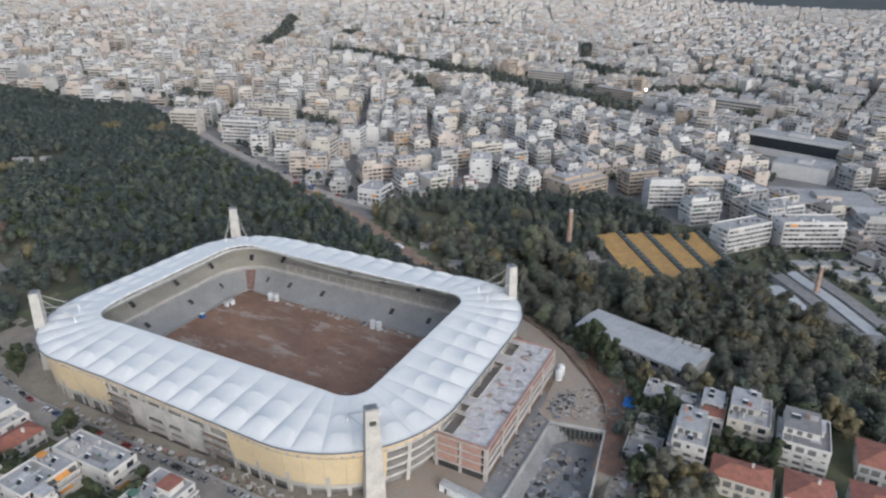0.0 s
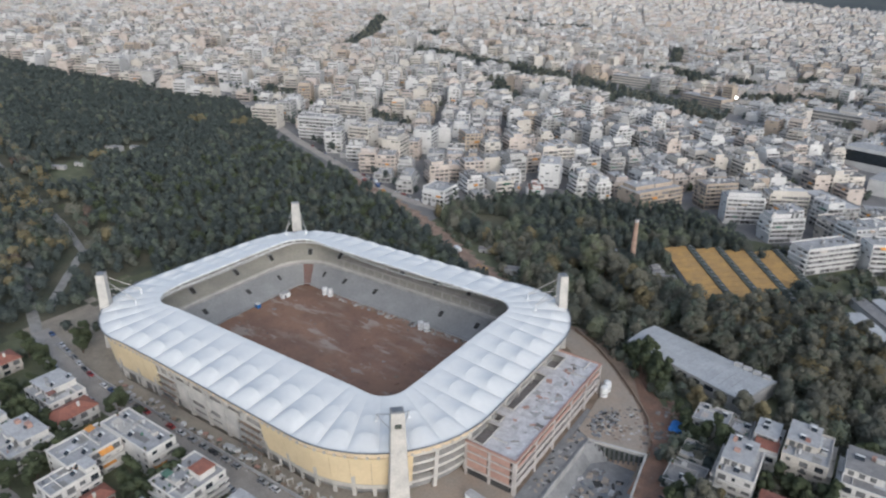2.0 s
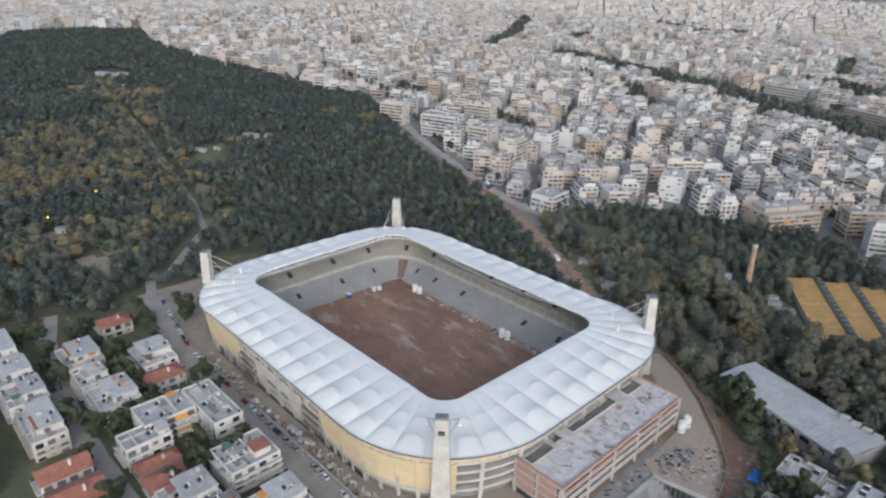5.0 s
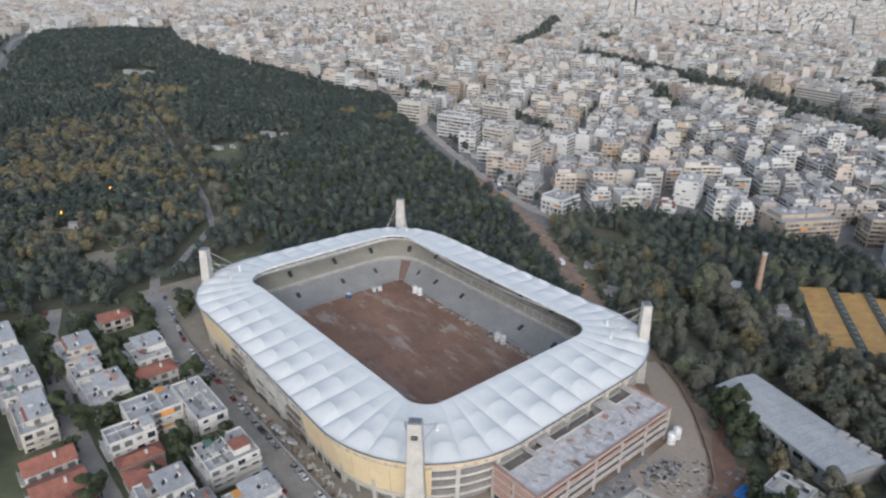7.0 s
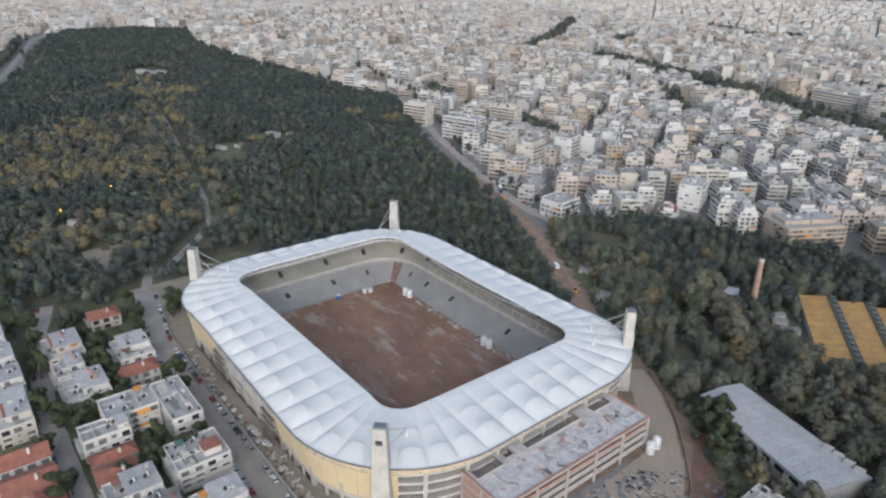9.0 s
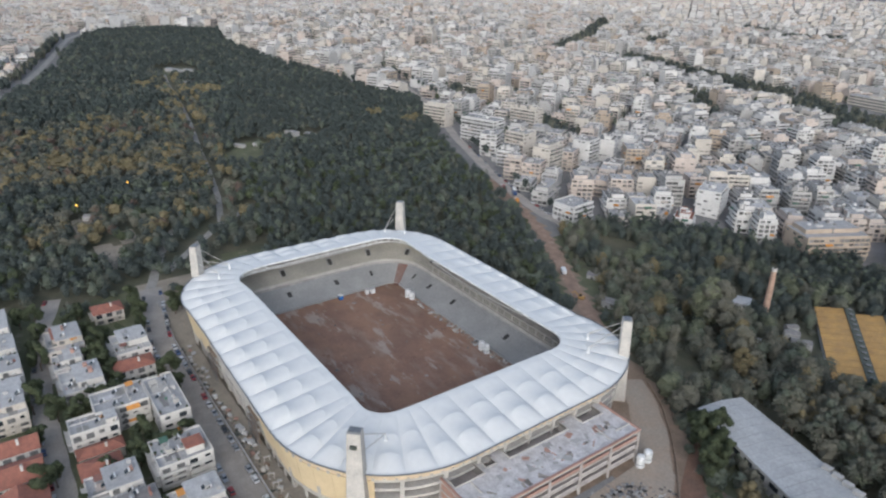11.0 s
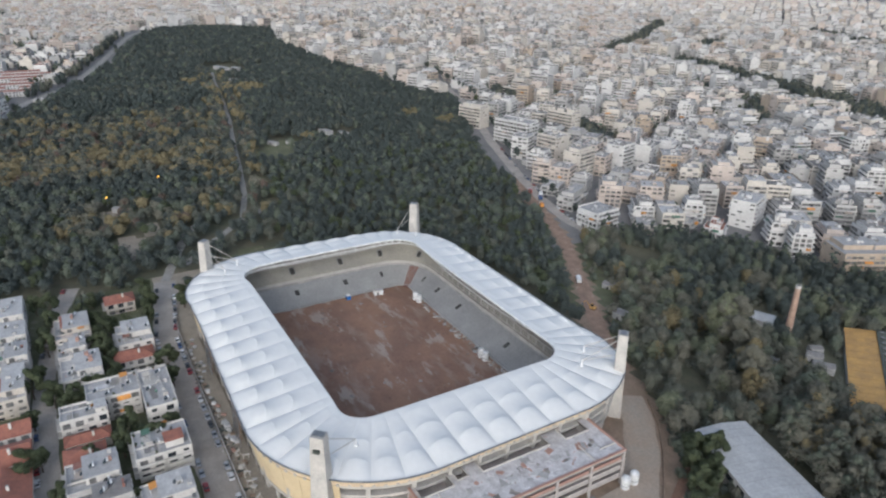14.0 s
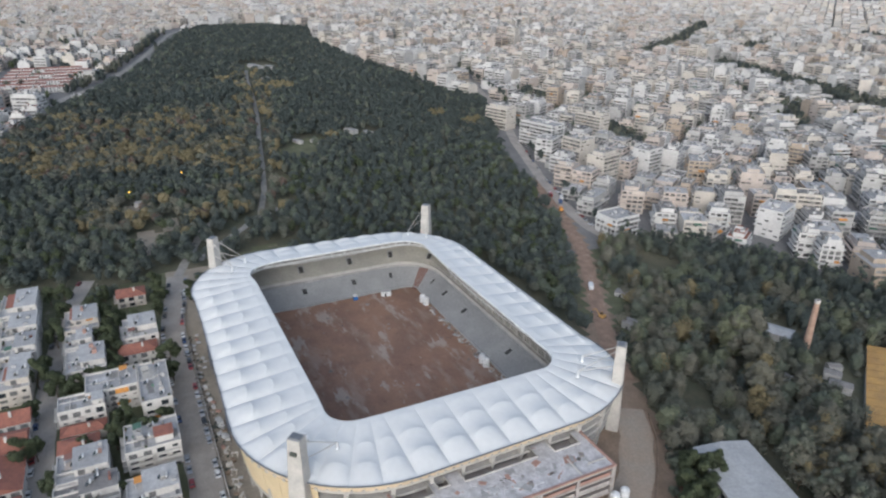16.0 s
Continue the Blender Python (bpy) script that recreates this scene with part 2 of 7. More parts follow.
for angle, squash, tone, lo, hi, most in ((0, 0.8, (0.28, 0.165, 0.105), 0.46, 0.6, 0.6), (40, 0.6, (0.17, 0.105, 0.075), 0.5, 0.6, 0.6), (28, 0.34, (0.37, 0.32, 0.27), 0.55, 0.62, 0.7), (-40, 0.3, (0.3, 0.235, 0.19), 0.53, 0.64, 0.5)):
    mp = nt.nodes.new("ShaderNodeMapping")
    mp.inputs["Rotation"].default_value = (0, 0, radians(angle))
    mp.inputs["Scale"].default_value = (squash, 1, 1)
    nz = nt.nodes.new("ShaderNodeTexNoise")
    nz.inputs["Scale"].default_value, nz.inputs["Detail"].default_value, nz.inputs["Roughness"].default_value = 0.13 if squash < 0.5 else 0.045, 6.0, 0.65
    mr = nt.nodes.new("ShaderNodeMapRange")
    mr.inputs["From Min"].default_value, mr.inputs["From Max"].default_value, mr.inputs["To Max"].default_value = lo, hi, most
    mx = nt.nodes.new("ShaderNodeMixRGB")
    mx.inputs["Color2"].default_value = (*tone, 1)
    nt.links.new(geo.outputs["Position"], mp.inputs["Vector"])
    nt.links.new(mp.outputs[0], nz.inputs["Vector"])
    nt.links.new(nz.outputs["Fac"], mr.inputs["Value"])
    nt.links.new(mr.outputs[0], mx.inputs["Fac"])
    nt.links.new(before, mx.inputs["Color1"])
    before = mx.outputs["Color"]
nt.links.new(before, bsdf.inputs["Base Color"])

# leaves let some light through
for key in ("pine", "leaf", "autumn", "grey_tree", "olive_tree", "russet", "garden", "pale_leaf", "crown_pale"):
    nt = M[key].node_tree
    bsdf, out = nt.nodes["Principled BSDF"], nt.nodes["Material Output"]
    tl = nt.nodes.new("ShaderNodeBsdfTranslucent")
    mix = nt.nodes.new("ShaderNodeMixShader")
    mix.inputs[0].default_value = 0.33
    nt.links.new(bsdf.inputs["Base Color"].links[0].from_socket, tl.inputs["Color"])
    nt.links.new(bsdf.outputs[0], mix.inputs[1])
    nt.links.new(tl.outputs[0], mix.inputs[2])
    nt.links.new(mix.outputs[0], out.inputs["Surface"])


# ---------------------------------------------------------------- mesh tools
class Mesh:
    """Collects vertices and faces, with a material for each face."""

    def __init__(self):
        self.v, self.f, self.m, self.mats, self.smooth = [], [], [], [], False

    def slot(self, key):
        if key not in self.mats:
            self.mats.append(key)
        return self.mats.index(key)

    def face(self, pts, key):
        n = len(self.v)
        self.v.extend(pts)
        self.f.append(tuple(range(n, n + len(pts))))
        self.m.append(self.slot(key))

    def hexa(self, low, high, key, top=None, bottom=True):
        """A solid between two loops of the same number of points."""
        n, k = len(self.v), len(low)
        self.v.extend(low)
        self.v.extend(high)
        s = self.slot(key)
        for i in range(k):
            j = (i + 1) % k
            self.f.append((n + i, n + j, n + k + j, n + k + i))
            self.m.append(s)
        self.f.append(tuple(range(n + k, n + 2 * k)))
        self.m.append(self.slot(top) if top else s)
        if bottom:
            self.f.append(tuple(reversed(range(n, n + k))))
            self.m.append(s)

    def box(self, x0, y0, z0, x1, y1, z1, key, top=None, bottom=True):
        a = [(x0, y0), (x1, y0), (x1, y1), (x0, y1)]
        self.hexa([(x, y, z0) for x, y in a], [(x, y, z1) for x, y in a], key, top, bottom)

    def grid(self, rows, key, close=False):
        """A sheet through rows of points that share their vertices."""
        n, w = len(self.v), len(rows[0])
        for r in rows:
            self.v.extend(r)
        s = self.slot(key)
        for i in range(len(rows) - 1):
            for j in range(w if close else w - 1):
                j2 = (j + 1) % w
                self.f.append((n + i * w + j, n + i * w + j2, n + (i + 1) * w + j2, n + (i + 1) * w + j))
                self.m.append(s)

    def tube(self, a, b, r0, r1, key, sides=8):
        a, b = Vector(a), Vector(b)
        q = (b - a).to_track_quat("Z", "Y")
        ring0, ring1 = [], []
        for i in range(sides):
            c = q @ Vector((math.cos(2 * math.pi * i / sides), math.sin(2 * math.pi * i / sides), 0))
            ring0.append(tuple(a + c * r0))
            ring1.append(tuple(b + c * r1))
        self.hexa(ring0, ring1, key)

    def build(self, name):
        me = bpy.data.meshes.new(name)
        me.from_pydata(self.v, [], self.f)
        for k in self.mats:
            me.materials.append(M[k])
        me.polygons.foreach_set("material_index", self.m)
        if self.smooth:
            me.polygons.foreach_set("use_smooth", [True] * len(self.f))
        me.update()
        return me


def part(name, mesh, parent=None, label="", kind=""):
    ob = new(name, mesh.build(name) if isinstance(mesh, Mesh) else mesh)
    ob.parent = parent
    if label or kind:
        tagged(ob, label, "", "", kind)
    return ob


def thing(name, label, category, m=None, group="", kind=""):
    ob = new(name)
    ob.empty_display_size = 0.5
    if m is not None:
        ob.matrix_basis = m
    return tagged(ob, label, category, group, kind)


def single(name, mesh, label, category, m=None, group="", kind=""):
    ob = new(name, mesh.build(name) if isinstance(mesh, Mesh) else mesh)
    if m is not None:
        ob.matrix_basis = m
    return tagged(ob, label, category, group, kind)


def crown(g, x, y, z, r, h, key, rng, leaves, size, hull=True, wide=1.0):
    """A crown of many bent leaf clumps round an uneven dark core."""
    count = 4 if r < 4.8 else 6
    lobes = [(rng.uniform(-0.48, 0.48) * r, rng.uniform(-0.48, 0.48) * r, rng.uniform(-0.25, 0.3) * h, rng.uniform(0.5, 0.8) if count == 4 else rng.uniform(0.42, 0.65)) for _ in range(count)]
    lobes.append((0, 0, h * 0.12, 0.85 if count == 4 else 0.6))
    s = g.slot(key)
    v, f, m = g.v, g.f, g.m
    if hull:
        n = len(v)
        k = 6
        for j, (zz, rr) in enumerate(((-0.42, 0.45), (-0.1, 0.72), (0.24, 0.52))):
            for i in range(k):
                a = 6.283 * (i + 0.5 * j) / k
                q = r * rr * rng.uniform(0.75, 1.1)
                v.append((x + math.cos(a) * q, y + math.sin(a) * q, z + h * zz * rng.uniform(0.85, 1.15)))
        v.append((x, y, z + h * 0.42))
        for j in range(2):
            for i in range(k):
                i2 = (i + 1) % k
                f.append((n + j * k + i, n + j * k + i2, n + (j + 1) * k + i2, n + (j + 1) * k + i))
                m.append(s)
        for i in range(k):
            f.append((n + 2 * k + i, n + 2 * k + (i + 1) % k, n + 3 * k))
            m.append(s)
    for _ in range(leaves):
        lx, ly, lz, lr = rng.choice(lobes)
        a, b = rng.uniform(0, 6.283), rng.uniform(-0.5, 1.45)
        q = lr * rng.uniform(0.6, 1.18)
        cb = math.cos(b)
        px, py, pz = x + lx + math.cos(a) * cb * r * q * wide, y + ly + math.sin(a) * cb * r * q * wide, z + lz + math.sin(b) * h * 0.5 * q
        # a bent leaf clump, roughly facing outward
        e = size * rng.uniform(0.6, 1.3)
        ux, uy = -math.sin(a + rng.uniform(-0.7, 0.7)), math.cos(a + rng.uniform(-0.7, 0.7))
        tz = rng.uniform(-0.3, 0.9) * cb
        ox, oy, oz = math.cos(a) * math.sin(b) * -1, math.sin(a) * math.sin(b) * -1, max(0.25, cb) + tz
        l = math.sqrt(ox * ox + oy * oy + oz * oz)
        ox, oy, oz = ox / l, oy / l, oz / l
        n = len(v)
        v.append((px - ux * e - ox * e * 0.5, py - uy * e - oy * e * 0.5, pz - oz * e * 0.5))
        v.append((px + ux * e - ox * e * 0.6, py + uy * e - oy * e * 0.6, pz - oz * e * 0.6))
        v.append((px + ux * e * 0.7 + ox * e * 0.8, py + uy * e * 0.7 + oy * e * 0.8, pz + oz * e * 0.8 - 0.1 * e))
        v.append((px - ux * e * 0.6 + ox * e * 0.7, py - uy * e * 0.6 + oy * e * 0.7, pz + oz * e * 0.7 + 0.1 * e))
        f.append((n, n + 1, n + 2, n + 3))
        m.append(s)


def step(a, b, x):
    u = min(1.0, max(0.0, (x - a) / (b - a)))
    return u * u * (3 - 2 * u)


def inside(x, y, poly):
    c, j = False, len(poly) - 1
    for i in range(len(poly)):
        xi, yi = poly[i]
        xj, yj = poly[j]
        if (yi > y) != (yj > y) and x < (xj - xi) * (y - yi) / (yj - yi) + xi:
            c = not c
        j = i
    return c


def near_line(x, y, line, width):
    for (ax, ay), (bx, by) in zip(line, line[1:]):
        dx, dy = bx - ax, by - ay
        u = max(0, min(1, ((x - ax) * dx + (y - ay) * dy) / (dx * dx + dy * dy)))
        if (x - ax - u * dx) ** 2 + (y - ay - u * dy) ** 2 < width * width:
            return True
    return False


# ---------------------------------------------------------------- lie of the land
CX, HX, HY, RC = 1.2, 63.3, 41.5, 14.0


def bowl_distance(x, y):
    """Metres outward from the edge of the playing ground."""
    qx, qy = abs(x - CX) - (HX - RC), abs(y) - (HY - RC)
    return math.hypot(max(qx, 0), max(qy, 0)) + min(max(qx, qy), 0) - RC


def land(x, y):
    w = -x - 85
    if w > 830:
        z = 54 + 0.02 * (w - 830)
    elif w > 30:
        z = 0.065 * w
    elif w > -30:
        z = 0.065 * (w + 30) ** 2 / 120
    else:
        z = 0.0
    z -= 7 * step(85, 180, y) * step(-90, 60, x) * (1 - step(300, 700, y) * 0.6)
    if y > 400:
        z += 0.008 * (y - 400)
    return z


PIT = [(122.5, 4.5), (121, -75), (150, -75), (146, -24), (141, 8)]


def ground_height(x, y):
    z = land(x, y)
    d = bowl_distance(x, y)
    if d < 24:
        z = -3.6
    if inside(x, y, PIT):
        z = -6.0
    return z


TALL_GROVE = [(122, 96), (146, 93), (178, 82), (206, 92), (217, 132), (206, 134), (190, 160), (166, 162), (150, 148), (128, 128)]
CLEARINGS = [(-300, 42, 22, 18), (-325, 60, 16, 18), (-332, 108, 14, 22), (-650, 85, 34, 26), (-575, 78, 12, 10), (-128, -22, 10, 20), (-238, 14, 20, 6), (-218, -90, 12, 7), (-168, -84, 16, 9), (-190, -70, 10, 7)]

# outlines of the large areas, in metres
FOREST = [(24, 92), (-16, 117), (-60, 144), (-109, 168), (-159, 184), (-221, 198), (-290, 228), (-346, 252), (-408, 284), (-466, 252), (-537, 248),
          (-609, 232), (-650, 222), (-733, 214), (-840, 207), (-955, 240), (-1011, 157), (-1003, 66), (-940, 30), (-820, -8), (-720, -36), (-615, -72), (-580, -98), (-540, -112), (-505, -133), (-482, -143), (-408, -178),
          (-330, -235), (-230, -230), (-140, -172), (-122, -132), (-120, -104), (-124, -70), (-122, -40), (-112, 0), (-112, 50), (-95, 82), (-40, 92)]
WOODS = [(48, 86), (34, 110), (2, 138), (-40, 156), (-66, 172), (-60, 190), (-28, 236), (6, 262), (40, 272), (66, 296), (108, 276), (136, 236),
         (160, 205), (182, 182), (214, 150), (262, 130), (300, 60), (262, 36), (206, 52), (182, 46), (172, 82), (118, 98), (108, 66), (84, 82)]
DIRT_ROAD = [(-178, 196), (-153, 190), (-99, 171), (-64, 157), (-25, 134), (10, 113), (30, 100), (62, 84)]
CITY_ROAD = [(-560, 330), (-381, 283), (-269, 236), (-178, 204), (-130, 190), (-92, 182), (-66, 182)]
LANE = [(-190, -40), (-175, -52), (-118, -74)]
STREET = [(-118, -74), (-60, -83), (-10, -83.5), (40, -83.5), (100, -84), (160, -90)]
BACK_STREET = [(-130, -118), (-107, -125), (-50, -132), (-30, -133), (30, -133), (120, -134)]
PATHWAY = [(-133, -61), (-150, -46), (-168, -29), (-181, -17), (-187, -7), (-197, 5)]
ALLEY = [(-184, -15), (-225, -3), (-280, 8), (-336, 18), (-417, 34), (-506, 48), (-590, 59), (-640, 68)]
EDGE_ROAD = [(-500, -150), (-550, -131), (-576, -113), (-609, -90), (-720, -53), (-817, -25), (-947, 11), (-1043, 53)]
AUTUMN = [(-480, -185), (-486, -138), (-474, -23), (-430, 24), (-300, 12), (-185, -36), (-154, -74), (-187, -120), (-290, -150), (-336, -172)]
LONE_YELLOW = [(-326, 80, 6, 3), (-570, 28, 9, 5), (-525, 85, 14, 7), (-328, 222, 9, 6), (-365, 204, 8, 5), (-405, 38, 8, 4), (-262, 14, 5, 3)]
SITE_ROAD = [(78, 72), (93, 63), (109, 49), (120, 36), (128, 24), (133, 10)]

# ---------------------------------------------------------------- ground, roads
def axis(fine0, fine1, pitch, lo, hi):
    a = list(np.arange(fine0, fine1 + 0.1, pitch))
    s, x = pitch, fine1
    while x < hi:
        s *= 1.16
        x += s
        a.append(x)
    s, x = pitch, fine0
    while x > lo:
        s *= 1.16
        x -= s
        a.insert(0, x)
    return [float(v) for v in a]


def build_ground():
    xs, ys = axis(-370, 260, 5.0, -4800, 2600), axis(-180, 330, 5.0, -3000, 4800)
    g = Mesh()
    g.v = [(x, y, ground_height(x, y)) for y in ys for x in xs]
    w = len(xs)
    for j in range(len(ys) - 1):
        for i in range(w - 1):
            x, y = (xs[i] + xs[i + 1]) / 2, (ys[j] + ys[j + 1]) / 2
            if inside(x, y, FOREST):
                key = "forest_floor"
                for a, b, p, q in CLEARINGS:
                    if ((x - a) / p) ** 2 + ((y - b) / q) ** 2 < 1.1:
                        key = "site_dirt" if y < -40 else "grass"
            elif near_line(x, y, DIRT_ROAD, 5.5):
                key = "dust"
            elif inside(x, y, WOODS):
                key = "forest_floor"
            elif inside(x, y, PIT):
                key = "apron_grey"
            elif x > 142 and y < 12:
                key = "site_dirt" if x < 182 else "grass"
            elif x > 84 and -80 < y < -34:
                key = "gravel"
            elif -125 < x < 100 and -80 < y < -40:
                key = "site_dirt"
            elif -125 < x < 175 and -80 < y < 100:
                key = "grass" if x + y > 175 and x > 100 else "dust"
            elif 110 < x < 330 and 110 < y < 270:
                key = "grass"
            elif -175 < x < 260 and -170 < y < 120 or (-60 < x < 100 and 100 < y < 190):
                key = "grass"
            else:
                key = "city_ground"
            g.f.append((j * w + i, j * w + i + 1, (j + 1) * w + i + 1, (j + 1) * w + i))
            g.m.append(g.slot(key))
    g.smooth = False
    single("ground", g, "uneven earth, grass and paved city ground around the stadium", "ground", kind="structure")


def ribbon(name, line, width, key, label, lift=0.12, category="road", z=None):
    """A road of even width laid over the land."""
    pts = []
    for (ax, ay), (bx, by) in zip(line, line[1:]):
        n = max(1, int(math.hypot(bx - ax, by - ay) / 5))
        pts += [(ax + (bx - ax) * k / n, ay + (by - ay) * k / n) for k in range(n)]
    pts.append(line[-1])
    rows = []
    for i, (x, y) in enumerate(pts):
        x0, y0 = pts[max(0, i - 1)]
        x1, y1 = pts[min(len(pts) - 1, i + 1)]
        d = math.hypot(x1 - x0, y1 - y0)
        nx, ny = -(y1 - y0) / d, (x1 - x0) / d
        row = []
        for k in range(5):
            o = (k / 4 - 0.5) * width * (1 + 0.05 * math.sin(i * 1.7 + k))
            px, py = x + nx * o, y + ny * o
            row.append((px, py, (land(px, py) if z is None else z) + lift))
        rows.append(row)
    g = Mesh()
    g.grid(rows, key)
    return single(name, g, label, category, kind="structure")


build_ground()
ribbon("road", STREET, 11.0, "street", "worn pale asphalt street beside the stadium", 0.16)
ribbon("road", LANE, 5.0, "pavement", "pale narrow lane into the park", 0.2)
ribbon("road", BACK_STREET, 8.0, "street", "narrow asphalt street between low houses", 0.16)
ribbon("road", DIRT_ROAD, 8.0, "road_earth", "bare earth road under construction", 0.2)
ribbon("road", CITY_ROAD, 8.5, "street", "grey asphalt road along the forest edge", 0.25)
ribbon("road", SITE_ROAD, 12.0, "gravel", "pale dusty site road round the stadium", 0.3)
ribbon("road", EDGE_ROAD, 7.0, "pavement", "pale asphalt road along the far edge of the park", 0.5)
ribbon("path", PATHWAY, 4.5, "pavement", "pale gravel path through the park", 0.3, "path")
ribbon("path", ALLEY, 4.0, "pavement", "grey narrow alley through the park", 0.3, "path")

# ---------------------------------------------------------------- stadium
BAYS = [("side", 9), ("corner", 5), ("end", 5), ("corner", 5), ("side", 9), ("corner", 5), ("end", 5), ("corner", 5)]
NB = sum(n for _, n in BAYS)


def reach(u):
    """The roof stands out a little further on the street side and the near end than on the other two."""
    return float(np.interp(u, (0, 2, 9, 14, 19, 21.5, 24, 33, 38, 43, 45.5, 47.2, 48), (-2.9, -2.9, -1.2, -0.4, -1.2, 0.2, -7.6, -7.4, -5.8, -3.8, -1.5, -1.7, -2.7)))


def ring(u, d):
    """The plan point u bays round the bowl (from the far end of the street side) and d metres outward."""
    u = u % NB
    if d > 20:
        d += (d - 20) / 13.5 * reach(u)
    else:
        d += (1 - d / 20) * float(np.interp(u, (0, 9, 14, 19, 24, 33, 38, 43, 48), (-1.2, -1.2, 0, 0, 0, 0, 1.8, 1.8, -1.2)))
    a, b, r = HX - RC, HY - RC, max(1.2, min(RC + d, RC + 33.5 - (33.5 - d) * 1.26))
    e = RC + d - r
    i = 0
    while u > BAYS[i][1]:
        u -= BAYS[i][1]
        i += 1
    k = u / BAYS[i][1]
    if i == 0:
        return CX - a + 2 * a * k, -b - RC - d
    if i == 2:
        return CX + a + RC + d, -b + 2 * b * k
    if i == 4:
        return CX + a - 2 * a * k, b + RC + d
    if i == 6:
        return CX - a - RC - d, b - 2 * b * k
    # a corner: a short straight, the arc, and a short straight, shared out evenly
    sx, sy, a0 = {1: (1, -1, -90), 3: (1, 1, 0), 5: (-1, 1, 90), 7: (-1, -1, 180)}[i]
    arc = r * math.pi / 2
    w = k * (2 * e + arc)
    t0, t1 = radians(a0), radians(a0 + 90)
    px, py = CX + sx * (a + e), sy * (b + e)
    if w < e:
        return px + r * math.cos(t0) + (e - w) * math.sin(t0), py + r * math.sin(t0) - (e - w) * math.cos(t0)
    if w > e + arc:
        w -= e + arc
        return px + r * math.cos(t1) - w * math.sin(t1), py + r * math.sin(t1) + w * math.cos(t1)
    t = t0 + (w - e) / r
    return px + r * math.cos(t), py + r * math.sin(t)


def ring3(u, d, z):
    x, y = ring(u, d)
    return (x, y, z)


stadium = thing("stadium", "unfinished football stadium with white membrane roof and bare concrete stands", "stadium")
R_IN, R_OUT = 3.7, 33.5
# arches that carry the membrane, as shares of the way out, with the height of each
ARCHES = [(0.0, 0.0), (0.13, 0.5), (0.42, 1.3), (0.73, 2.0), (1.0, 0.12)]
PANELS = [(0.0, 0.13), (0.13, 0.42), (0.42, 0.73), (0.73, 1.0)]


def roof_bays():
    """The membrane's bays: one to a bay of the sides and ends, seven narrower ones round each corner."""
    u, out = 0.0, []
    for kind_of, n in BAYS:
        m = 7 if kind_of == "corner" else n
        out += [(u + n * k / m, u + n * (k + 1) / m, 0.72 if kind_of == "corner" else 1.0) for k in range(m)]
        u += n
    return out


def inner_gap(u):
    """The roof's inner edge stands further back on the far end."""
    return float(np.interp(u % NB, (31, 36, 38, 43, 47), (0, 1.8, 2.4, 2.4, 0)))


def roof_height(s, v, swell=1.0):
    """Height of the membrane: s across the bay, v from the inner to the outer edge; it sags between the arches."""
    base = 23.0 - 3.7 * v + 0.7 * v * v
    for (v0, h0), (v1, h1) in zip(ARCHES, ARCHES[1:]):
        if v <= v1 + 1e-6:
            w = (v - v0) / (v1 - v0)
            sag = 0.0 if v1 > 0.99 or v0 < 0.01 else 0.42
            h = (h0 + (h1 - h0) * (w if v1 < 0.99 else w ** 1.7)) * (1 - sag * 4 * w * (1 - w))
            break
    return base + 1.0 * swell * h * (1 - abs(2 * s - 1) ** 2.5)


